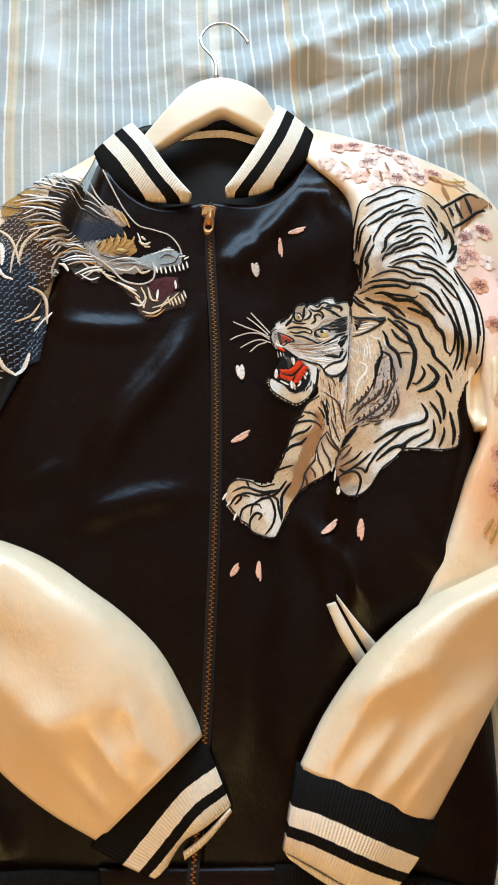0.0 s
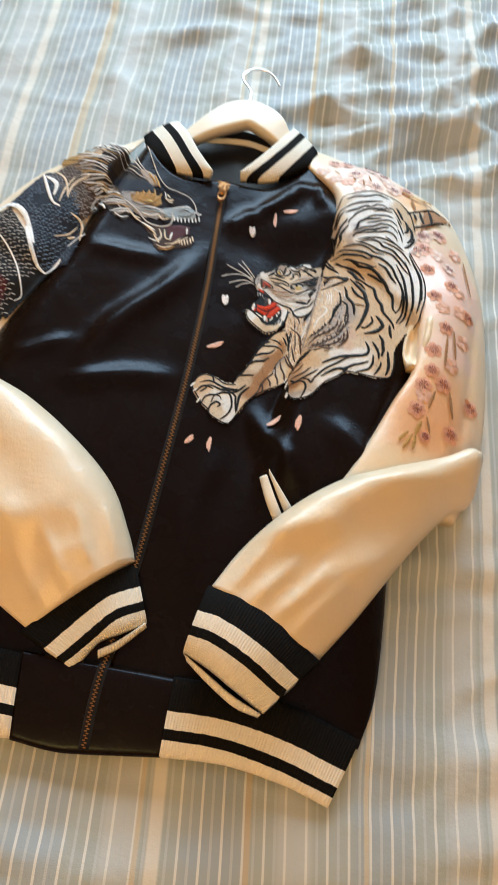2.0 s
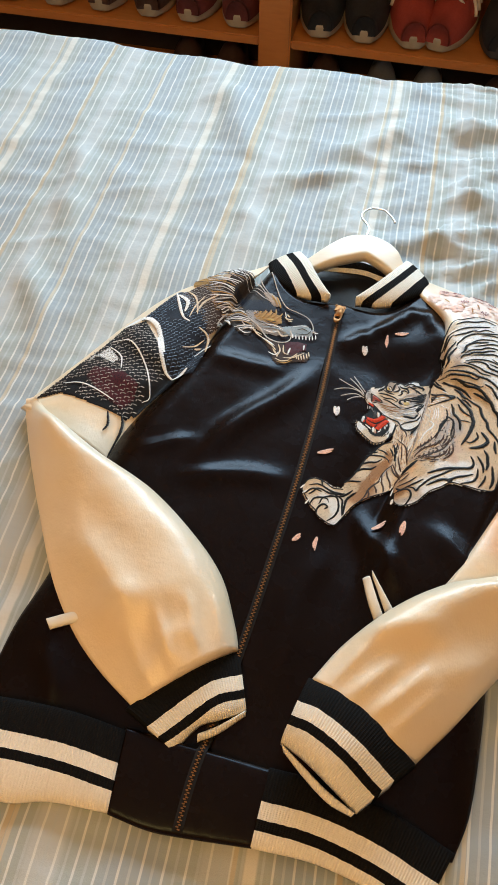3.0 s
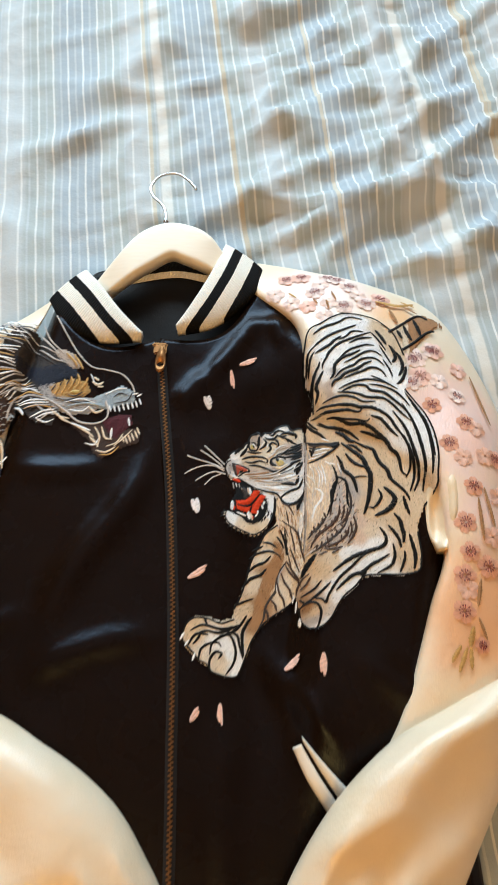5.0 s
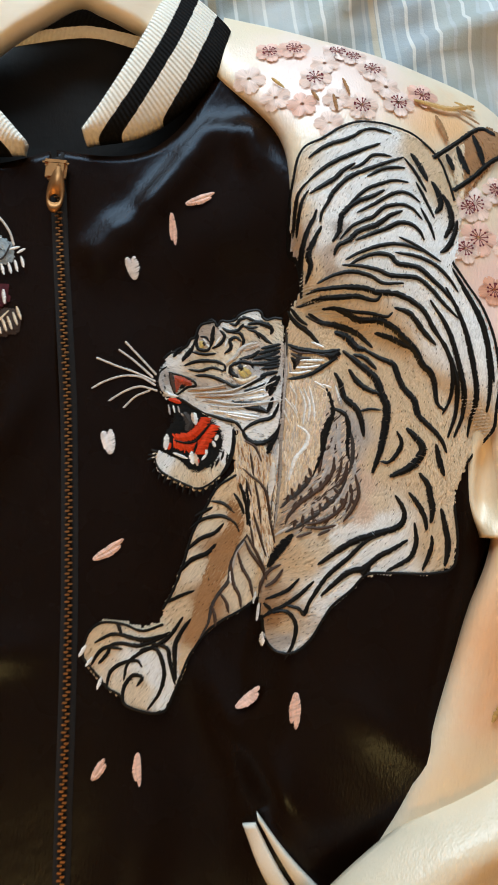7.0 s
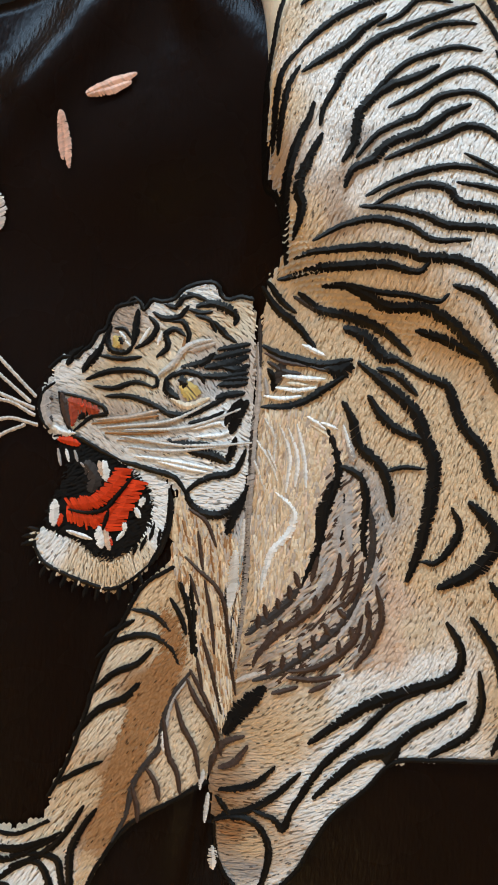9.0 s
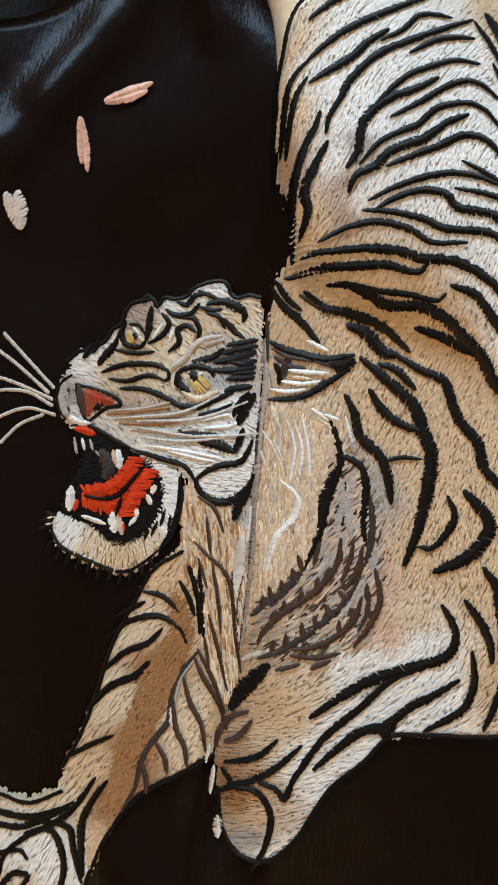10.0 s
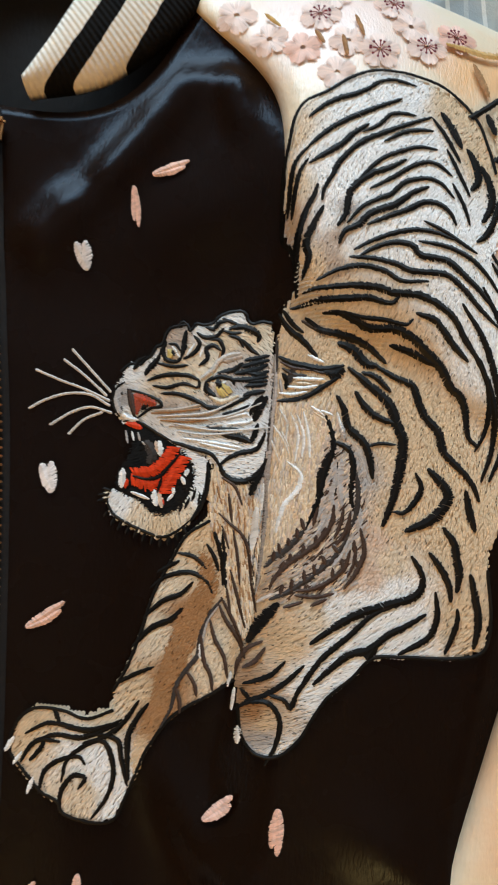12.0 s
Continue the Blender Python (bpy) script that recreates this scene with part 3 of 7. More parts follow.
def draper(names, x0, x1, y0, y1, step=0.002):
    """Height of the top of the named pieces over a grid, as a smooth look-up."""
    verts, faces = [], []
    for ob in jacket.children:
        if ob.name.split(".")[0] in names:
            k = len(verts)
            verts += [v.co.copy() for v in ob.data.vertices]
            faces += [tuple(i + k for i in p.vertices) for p in ob.data.polygons]
    tree = BVHTree.FromPolygons(verts, faces)
    nx, ny = int((x1 - x0) / step), int((y1 - y0) / step)
    z = np.full((nx, ny), 0.0)
    for i in range(nx):
        for j in range(ny):
            hit = tree.ray_cast((x0 + i * step, y0 + j * step, 1.0), (0, 0, -1))[0]
            z[i, j] = hit.z if hit else 0.0
    p = np.pad(z, 1, mode="edge")
    top = np.max([p[a:a + nx, b:b + ny] for a in range(3) for b in range(3)], axis=0)
    for _ in range(2):
        p = np.pad(top, 1, mode="edge")
        soft = np.mean([p[a:a + nx, b:b + ny] for a in range(3) for b in range(3)], axis=0)
        top = np.maximum(soft, z)

    def height(x, y):
        u, v = min(max((x - x0) / step, 0), nx - 1.01), min(max((y - y0) / step, 0), ny - 1.01)
        i, j = int(u), int(v)
        u, v = u - i, v - j
        return (top[i, j] * (1 - u) + top[i + 1, j] * u) * (1 - v) + (top[i, j + 1] * (1 - u) + top[i + 1, j + 1] * u) * v
    return height


drape = draper(("front_panel", "upper_sleeve"), -0.32, 0.36, -0.10, 0.46)

DYES = {"K": (0.004, 0.0035, 0.0035), "W": (0.96, 0.965, 0.97), "b": (0.56, 0.46, 0.39), "r": (0.40, 0.065, 0.03), "X": (0.004, 0.0035, 0.0035), "D": (0.05, 0.042, 0.04), "G": (0.48, 0.45, 0.44), "B": (0.07, 0.042, 0.032),
        "R": (0.72, 0.055, 0.012), "P": (0.74, 0.56, 0.44), "T": (0.75, 0.57, 0.38), "Y": (0.62, 0.45, 0.15), "C": (0.80, 0.67, 0.51),
        "N": (0.40, 0.21, 0.095), "Q": (0.88, 0.57, 0.47), "V": (0.85, 0.80, 0.80), "L": (0.40, 0.47, 0.52), "O": (0.56, 0.33, 0.11),
        "M": (0.09, 0.012, 0.018), "E": (0.012, 0.011, 0.013), "I": (0.018, 0.022, 0.04), "S": (0.40, 0.35, 0.31), "l": (0.15, 0.21, 0.30), "q": (0.92, 0.72, 0.64), "H": (0.62, 0.57, 0.53)}
dice = random.Random(7)


class Stitches:
    """Many short threads in one mesh, each bowed over the cloth and with its own shade."""

    def __init__(self):
        self.verts, self.faces, self.dyes = [], [], []

    def add(self, x, y, angle, length, width, lift, dye, jitter=0.13, bow=0.00025):
        c, s = math.cos(angle), math.sin(angle)
        g = 1 + dice.uniform(-jitter, jitter)
        dye = tuple(min(1.0, k * g) for k in dye)
        k = len(self.verts)
        for along, up, wide in ((-0.5, 0.0, 0.35), (0.0, bow, 0.5), (0.5, 0.0, 0.35)):
            px, py = x + c * along * length, y + s * along * length
            z = drape(px, py) + lift + up
            for side in (-wide, wide):
                self.verts.append((px - s * side * width, py + c * side * width, z))
                self.dyes.append(dye)
        self.faces += [(k, k + 2, k + 3, k + 1), (k + 2, k + 4, k + 5, k + 3)]

    def make(self, name, parent, label=""):
        return mesh_object(name, self.verts, self.faces, THREAD, parent, label, dyes=self.dyes, flat=True)


def inside(x, y, poly):
    hit = False
    for (ax, ay), (bx, by) in zip(poly, poly[1:] + poly[:1]):
        if (ay > y) != (by > y) and x < ax + (y - ay) / (by - ay) * (bx - ax):
            hit = not hit
    return hit


def fill(poly, dye_at, angle_at, length=0.0030, width=0.00052, lift=0.0008, under=None, dense=1.0, ragged=0.0004):
    """Threads laid over a shape (millimetres), over a padded ground."""
    poly = [(x / 1000, y / 1000) for x, y in poly]
    xs, ys = [p[0] for p in poly], [p[1] for p in poly]
    st = Stitches()
    ground = 0.0016
    nx, ny = int((max(xs) - min(xs)) / ground) + 1, int((max(ys) - min(ys)) / ground) + 1
    for i in range(nx):
        for j in range(ny):
            x, y = min(xs) + (i + 0.5) * ground, min(ys) + (j + 0.5) * ground
            if inside(x, y, poly):
                st.add(x, y, 0.0, ground * 1.04, ground * 2.9, lift * 0.4, tuple(k * 0.86 for k in (under or dye_at(x, y))), 0.05, 0.0)
    g = math.sqrt(length * width * 0.42 / dense)
    nx, ny = int((max(xs) - min(xs)) / g) + 1, int((max(ys) - min(ys)) / g) + 1
    for i in range(nx):
        for j in range(ny):
            x = min(xs) + (i + dice.random()) * g
            y = min(ys) + (j + dice.random()) * g
            if inside(x, y, poly):
                a = angle_at(x, y) + dice.gauss(0, 0.08)
                x, y, ln = x + dice.gauss(0, ragged), y + dice.gauss(0, ragged), length * dice.uniform(0.6, 1.2)
                dx, dy = math.cos(a) * ln * 0.5, math.sin(a) * ln * 0.5
                if not (inside(x + dx, y + dy, poly) and inside(x - dx, y - dy, poly)):
                    ln *= 0.45
                st.add(x, y, a, ln, width * dice.uniform(0.8, 1.15), lift + dice.random() * 0.0003, dye_at(x, y), 0.10, 0.00016)
                # dark specks: the shade in needle holes, put into the colour
                if dice.random() < 0.022:
                    st.add(x, y, a, 0.0011, 0.0004, lift + 0.0005, tuple(k * 0.22 for k in dye_at(x, y)), 0.1, 0.0)
    return st


def satin_line(dye, width, points, taper=True, lift=0.0015, step=0.00040, ragged=0.17):
    """A line of satin stitches laid across its run (millimetres), pointed at its ends when taper is set."""
    st = Stitches()
    p = np.array(points, float) / 1000
    n = max(4, int(np.sum(np.linalg.norm(np.diff(p, axis=0), axis=1)) / step))
    c = spline(p, n)
    width = width / 1000
    for i in range(n):
        d = c[min(i + 1, n - 1)] - c[max(i - 1, 0)]
        f = i / (n - 1)
        w = width * ((0.26 + 0.74 * math.sin(math.pi * min(1, max(0, f))) ** 0.5) if taper else 1.0)
        w *= 1 + dice.uniform(-ragged, ragged)
        a = math.atan2(d[1], d[0]) + math.pi / 2 + 0.45 + dice.gauss(0, 0.1)
        st.add(c[i][0] + dice.gauss(0, 0.04) * w, c[i][1] + dice.gauss(0, 0.04) * w, a, max(w * 1.08, 0.0006), 0.00085, lift + dice.random() * 0.00015, DYES[dye], 0.18, min(0.0005, 0.15 * w + 0.0001))
    return st


def blend(anchors):
    """Thread colours that run into one another between anchors (x, y in millimetres, dye)."""
    spots = [(ax, ay, DYES[dye]) for ax, ay, dye in anchors]

    def at(x, y):
        near = sorted(((x * 1000 - ax) ** 2 + (y * 1000 - ay) ** 2, ax, dye) for ax, ay, dye in spots)[:7]
        total, r, g, b = 0.0, 0.0, 0.0, 0.0
        for d, ax, dye in near:
            w = (1 + 0.5 * noise.noise((x * 160, y * 160, ax))) / (d + 4) ** 2.1
            total, r, g, b = total + w, r + w * dye[0], g + w * dye[1], b + w * dye[2]
        return r / total, g / total, b / total
    return at


NAMES = {"r": "red_tuft", "b": "mauve_tuft", "N": "brown_line", "V": "white_tuft", "X": "dark_stitch", "K": "stripe", "W": "white_tuft", "D": "dark_tuft", "G": "grey_tuft", "B": "brown_line", "R": "tongue", "P": "gum", "H": "whisker", "T": "tan_tuft", "Y": "iris",
         "C": "cream_tuft", "L": "blue_line", "O": "gold_line", "E": "dark_line"}

# the tiger: fur in running colours, then stripes, face and paws
tiger = fill([(139.9, 249.8), (143.9, 259.2), (142.2, 267.9), (137, 282.5), (134.9, 297), (134.5, 308.7), (135.8, 321), (138.2, 333.2), (146.6, 342.8), (158.3, 350.6), (168.7, 355.6), (181.1, 356.8), (191.9, 354.1), (204.9, 349.8), (216.1, 344.3), (223.6, 325.7), (228.2, 306.9), (227, 287.3), (224.3, 277.5), (229.8, 269.2), (240.3, 256), (246.9, 238.3), (250.6, 217.5), (250, 200.8), (249.2, 187.9), (239.2, 172), (233.3, 154.6), (234.6, 141.6), (236.3, 128.8), (234.3, 116.7), (222.2, 112), (201.2, 110.5), (190.1, 108.5), (182.7, 99.9), (173.7, 91.2), (168.1, 81.2), (164, 73), (156.6, 66.1), (147.6, 65.1), (141, 70.6), (138.6, 81.6), (136.3, 91.2), (138.6, 111.2), (141, 127.8), (141.9, 141.2), (141.8, 165.3), (141, 196.4), (139.7, 220.5), (138.6, 238.1)],
    blend([(158.3, 320.1, 'W'), (187.0, 325.2, 'W'), (180.5, 283.4, 'W'), (137.4, 321.6, 'C'), (139.5, 284.4, 'b'), (158.3, 266.5, 'b'), (204.6, 277.8, 'W'), (165.2, 254.4, 'C'), (212.3, 259.7, 'W'), (186.5, 238.5, 'T'), (160.3, 234.2, 'T'), (208.9, 212.2, 'T'), (219.8, 232.2, 'W'), (179.9, 213.0, 'T'), (200.7, 195.9, 'T'), (194.4, 162.7, 'T'), (217.2, 165.1, 'T'), (187.1, 141.0, 'P'), (171.5, 126.1, 'W'), (198.4, 123.3, 'W'), (181.9, 98.2, 'W'), (157.8, 111.3, 'T'), (150.0, 77.0, 'T'), (155.1, 65.4, 'W'), (224.7, 127.9, 'T'), (148.5, 202.6, 'C'), (147.2, 176.7, 'T'), (158.4, 187.6, 'b'), (171.7, 179.4, 'G'), (174.6, 151.1, 'G'), (161.0, 153.4, 'C'), (149.1, 140.0, 'C'), (208.4, 345.7, 'T'), (217.2, 325.1, 'T'), (203.0, 347.1, 'T'), (151.7, 309.5, 'W'), (164.2, 296.8, 'W'), (154.2, 284.4, 'W'), (172.1, 272.8, 'W'), (194.4, 305.8, 'W'), (215.7, 246.9, 'W'), (202.0, 264.0, 'W'), (143.7, 315.1, 'W'), (156.5, 299.4, 'W'), (173.5, 325.3, 'W'), (194, 313, 'W'), (182, 277.6, 'W'), (207.9, 260.1, 'W'), (222, 238.1, 'W'), (216, 281, 'W'), (150.7, 265.4, 'C'), (163.7, 273.1, 'W'), (165, 340.5, 'W'), (181.8, 349.3, 'W'), (150.1, 316.8, 'W'), (161.9, 291.1, 'G'), (158.6, 277.4, 'b'), (137.8, 300, 'C'), (165.4, 305.5, 'W'), (200.6, 288.3, 'W'), (216, 251.7, 'W'), (166.1, 122.5, 'C'), (186.4, 126, 'W'), (197, 135.1, 'W'), (197.4, 231.2, 'T'), (205.2, 198.8, 'T'), (190, 211.4, 'T'), (173.1, 238.2, 'T'), (153.9, 241.5, 'C'), (217.9, 160.4, 'T'), (186, 154.5, 'P'), (193.7, 146.2, 'C'), (176.5, 110.2, 'W'), (168.6, 98.1, 'W'), (198.6, 117.2, 'W'), (145.4, 80.7, 'N'), (151, 71, 'G')]),
    lambda x, y: 1.25 - 0.9 * smooth(0.14, 0.09, y) + 0.5 * noise.noise((x * 14, y * 14, 0))).make("tiger_embroidery", jacket, "crouching white and tan tiger embroidered in satin stitch")
fill([(122.9, 171.8), (118.9, 159.5), (107.9, 148.3), (102.2, 135.7), (96.7, 121.4), (93.3, 104.2), (89.7, 90.5), (85.7, 80.2), (84.9, 71.9), (75.6, 67.9), (65.6, 70.3), (54.3, 69.9), (47.5, 63.8), (45.8, 52.5), (50.4, 46.5), (56.5, 40.6), (61.2, 36.2), (67.9, 33.6), (71.5, 29.1), (83.1, 25.7), (91, 27), (94.9, 36.9), (97.3, 45.1), (101.2, 56.8), (108.4, 69), (116.1, 76.3), (127.1, 83.9), (135.1, 91.2), (136.9, 104.6), (139, 117.9), (141.4, 134.5), (141.2, 151.6), (138.7, 165.7), (131.2, 173.8)],
    blend([(113.3, 145.8, 'T'), (104.8, 128.2, 'C'), (112.6, 114.7, 'N'), (97.5, 103.0, 'C'), (108.4, 87.6, 'N'), (94.2, 78.3, 'T'), (103.0, 70.6, 'N'), (85.5, 68.0, 'C'), (79.7, 52.0, 'W'), (79.3, 38.0, 'C'), (130.7, 103.0, 'C'), (123.7, 92.1, 'C'), (131.4, 154.4, 'T'), (138.7, 125.0, 'C'), (52.0, 61.0, 'T'), (84.6, 42.2, 'W'), (76.6, 32.8, 'C'), (90.5, 31.9, 'W')]),
    lambda x, y: 1.0 + 0.3 * noise.noise((x * 20, y * 20, 2)), lift=0.0010).make("foreleg", tiger)
fill([(116.9, 181.1), (123.6, 174.8), (130.7, 174.1), (136.2, 177.4), (139, 179.7), (141.8, 164.6), (141.9, 146.1), (141.9, 125.8), (140, 116.8), (137.6, 105.2), (126.6, 121.7), (125.7, 133.1), (122.2, 152), (118.3, 159.3), (114.9, 167.7), (115, 174.6)],
    blend([(120, 171.2, 'T'), (127.1, 152.7, 'T'), (134, 134.4, 'N'), (136.6, 173.2, 'G'), (138.7, 154.5, 'C'), (126.2, 142.9, 'C'), (139, 117.3, 'N'), (127.8, 164.4, 'C')]),
    lambda x, y: 1.7 + 0.3 * noise.noise((x * 20, y * 20, 2)), lift=0.0009).make("neck", tiger)
fill([(135.1, 244), (130.8, 245.2), (126.9, 244.6), (123.8, 246.1), (122.9, 248.8), (120.8, 250.3), (115.5, 249.4), (111.7, 247.3), (108.9, 244.3), (105.1, 243), (101.5, 243), (98.5, 239.3), (96.9, 242), (95.1, 240.7), (92.6, 240.4), (90.2, 239.1), (88.6, 235.9), (87.7, 231.8), (85.1, 229.4), (83.7, 225.3), (81.1, 222.9), (79.5, 220.7), (74.9, 220), (72, 216.6), (72.8, 213.8), (70.7, 211), (69.4, 206.6), (70.2, 200.8), (72.8, 197.3), (75.8, 195.3), (82.1, 196.5), (89.1, 192.5), (96.1, 189.3), (103.2, 186.2), (111.2, 186), (116.8, 181.7), (123.5, 175.6), (129.6, 174.3), (135.2, 176.9), (137.7, 181), (139.3, 192.7), (138.7, 204.1), (138.4, 213.6), (137.3, 230.8)],
    blend([(86.4, 217.8, 'C'), (77.1, 217.4, 'W'), (100.7, 226.8, 'C'), (98.4, 212.5, 'C'), (113.9, 235, 'T'), (129.5, 238.6, 'T'), (110.2, 231.8, 'C'), (117.6, 248, 'W'), (104.3, 241, 'W'), (83.1, 222.2, 'W'), (112.5, 193.1, 'W'), (129.9, 181.1, 'W'), (125.1, 206.1, 'W'), (104.2, 195.2, 'W'), (96.9, 199.4, 'W'), (73, 204.1, 'G'), (76.5, 197.4, 'W'), (94.3, 236.1, 'b'), (90.9, 238.2, 'b'), (105.4, 202.3, 'b'), (95.5, 203.2, 'b'), (124.8, 217.4, 'G'), (130.4, 221.1, 'b'), (116.5, 211.4, 'b'), (133.7, 227, 'b'), (120.8, 226.6, 'b'), (109.2, 221.7, 'C'), (91.8, 219.6, 'T'), (133.6, 236.6, 'C')]),
    lambda x, y: 2.7 + 0.8 * noise.noise((x * 25, y * 25, 1)), lift=0.001).make("head", tiger)
fill([(73.5, 164.8), (71.9, 160), (75.5, 154), (82.6, 150.4), (89.3, 148), (97, 146.2), (102.8, 149.1), (108.3, 154.9), (112.3, 162), (114.2, 170.5), (114.3, 178.5), (111.8, 183.1), (106.3, 185.5), (100.1, 187.8), (96.2, 188.4), (101.8, 185), (107.2, 180.7), (108.4, 174.8), (108.1, 168.9), (105.4, 162.6), (102, 158.3), (95.9, 155.2), (90.1, 156.6), (86, 160.7), (81.2, 162.2)],
    blend([(111.3, 176.2, 'W'), (107.5, 183.7, 'W'), (111.4, 166.3, 'W'), (106.2, 158.8, 'C'), (96.4, 150.9, 'T'), (85.8, 153.9, 'C'), (78, 158.1, 'W')]),
    lambda x, y: math.atan2(y - 0.182, x - 0.092), lift=0.0012).make("jaw", tiger)
fill([(76, 193.4), (82.4, 193.8), (89.2, 191.5), (96.2, 187.8), (101.6, 186), (106.9, 181.2), (108.2, 175.4), (107.9, 169.2), (105, 163), (101.5, 158.7), (95.9, 155.6), (90.7, 156.9), (86.5, 160.6), (81.7, 162.5), (75.3, 165.4), (75.1, 170.4), (77.4, 176.4), (79.2, 180.5), (80.4, 186.5)], lambda x, y: DYES["K"], lambda x, y: 0.6, lift=0.0012).make("mouth", tiger)
fill([(114.2, 142.1), (120.5, 140.1), (125, 129.1), (121.8, 115.1), (118.4, 105.9), (114.4, 92.8), (109.8, 82.5), (109.4, 73.7), (103.7, 61.4), (100.5, 52.5), (98.1, 43.9), (95.6, 52.4), (97, 62), (100.3, 71.8), (102, 85.4), (104.2, 95.2), (106.5, 105.1), (109.5, 116.6), (115.9, 127.7)],
    blend([(119.4, 132.1, 'N'), (113.7, 111.8, 'N'), (107, 84, 'N'), (103, 68.1, 'N'), (98, 52.5, 'T')]),
    lambda x, y: 1.0 + 0.3 * noise.noise((x * 20, y * 20, 2)), lift=0.0014).make("foreleg_shade", tiger)
fill([(220.8, 343.8), (234.5, 365.6), (245.9, 373.1), (258.2, 371), (265.8, 364.7), (263.4, 370.1), (248.4, 350.5), (236.4, 331.3), (229, 317.3), (225.8, 329.4)], lambda x, y: DYES["N"] if x > 0.23 else DYES["C"], lambda x, y: 2.2).make("tail", tiger)


def loose(poly, dyes, angle, count, lift):
    """Loose strands over a shape (millimetres), in mixed shades."""
    poly = [(x / 1000, y / 1000) for x, y in poly]
    xs, ys = [p[0] for p in poly], [p[1] for p in poly]
    st = Stitches()
    for _ in range(count):
        x, y = dice.uniform(min(xs), max(xs)), dice.uniform(min(ys), max(ys))
        if inside(x + dice.gauss(0, 0.001), y + dice.gauss(0, 0.001), poly):
            clump = noise.noise((x * 260, y * 180, 3))
            dye = DYES[dyes[int((clump * 0.9 + 0.5 + dice.gauss(0, 0.18)) * len(dyes)) % len(dyes)]]
            st.add(x, y, angle(x, y) + dice.gauss(0, 0.16), dice.uniform(0.003, 0.006), 0.0007, lift + dice.random() * 0.0003, dye)
    return st


loose([(161.8, 191.8), (172.4, 191), (179.5, 174.5), (183.3, 152), (179.1, 135.4), (159.7, 129.6), (142.4, 125.6), (146.6, 145.3), (160.2, 161), (162.4, 176.5)], "bGCbBGbP", lambda x, y: 0.75 + 3.0 * (y - 0.13) + 4 * (x - 0.16), 2600, 0.0013).make("chest_fur", tiger)
loose([(141.6, 208.4), (162.9, 209.3), (168.1, 196.3), (162.2, 188), (161, 163), (146.6, 145.3), (142.5, 166.1)], "CTbCTP", lambda x, y: 1.5 - 6 * (x - 0.15), 2400, 0.0013).make("mane", tiger)
loose([(116.6, 177.5), (136.2, 167.3), (141.7, 154), (139.9, 129.6), (138.8, 106.3), (130, 119.4), (124.2, 143.1), (116.1, 158.6)], "TTNbTC", lambda x, y: 1.75, 1800, 0.0013).make("elbow_fur", tiger)

LIFTS = {"B": 0.0019, "r": 0.0016, "Y": 0.0018, "R": 0.0017, "X": 0.0022, "W": 0.0017, "H": 0.0019, "P": 0.0018}


def tiger_line(dye, width, *points, taper=True):
    satin_line(dye, width, points, taper, LIFTS.get(dye, 0.0015)).make(NAMES[dye], tiger)


tiger_line("K", 2.6, (141.3, 330.4), (147.3, 336), (153, 340.1), (159, 342.9), (164.9, 346.8), (170, 351.1))
tiger_line("K", 1.8, (167.1, 350), (174.4, 353.1), (180, 353.1), (185.9, 352.1))
tiger_line("K", 2.6, (142, 316.5), (147.4, 322.2), (154.1, 328.2), (163.3, 334.4), (172.8, 340.3), (180, 344.5))
tiger_line("K", 2.8, (143.5, 309.4), (150.5, 314.4), (156.1, 318.8), (160.5, 324.2), (166.6, 329.6))
tiger_line("K", 2.0, (164.5, 325.4), (171, 330.1), (175.6, 335.8), (180.4, 337.5), (186.7, 337.4))
tiger_line("K", 2.6, (150.2, 293), (150.9, 298.5), (153.8, 305), (156.7, 311.8), (164.4, 320.7), (176.1, 328.3), (185.7, 333.8), (193.6, 338.1))
tiger_line("K", 2.1, (174, 322.4), (181.1, 327.8), (188.4, 330.7), (194.7, 331.6))
tiger_line("K", 3.1, (157.8, 282.3), (160.5, 287.8), (161.2, 296.8), (163.6, 300.9), (169.2, 306.4), (177.3, 310.8), (183.6, 315.4))
tiger_line("K", 2.2, (163.6, 300.9), (167.9, 307.7), (173.4, 314.1), (179.2, 317.8), (188.9, 322.5), (197, 323))
tiger_line("K", 2.2, (169.7, 299.9), (177.7, 305.6), (184.6, 311.3), (191.8, 315.8), (198.1, 315.9), (204, 312.3))
tiger_line("K", 2.2, (161.6, 283.7), (166.9, 291.1), (173.6, 295.9), (178.2, 298.4), (181.6, 302.4), (185, 305.6), (193.5, 308.6), (199.9, 307.3), (205.8, 302))
tiger_line("K", 3.1, (159.1, 274.8), (160.9, 280.1), (166.4, 283.5), (169.5, 287.6), (174, 290.8), (181, 294.5), (187.8, 300.9), (194.2, 304.7))
tiger_line("K", 2.6, (169.9, 283.9), (179, 289), (186, 292.8), (193, 297.4), (199.2, 297.9), (204.4, 295), (207.5, 289.9))
tiger_line("K", 2.2, (165.6, 272.7), (172.8, 277.4), (182, 281.9), (190.2, 284.6), (198.8, 284.9), (207.2, 283.2))
tiger_line("K", 2.8, (167.8, 270.1), (174.3, 274.7), (182.3, 277.8), (189.6, 277.5), (193.6, 274), (204.7, 273.5), (212.5, 268.6), (220.4, 262.4), (228.8, 253.2))
tiger_line("K", 2.6, (164.3, 269.6), (173.6, 269.9), (183.2, 268.8), (189.4, 266.9), (194.3, 267.1), (205.2, 267.5), (213, 262.6), (219.6, 256.2), (228.6, 248.3))
tiger_line("K", 2.2, (151.6, 259.4), (160.3, 264.2), (169.4, 266.5), (178.9, 265.4), (186.4, 262.2), (197.5, 263.6))
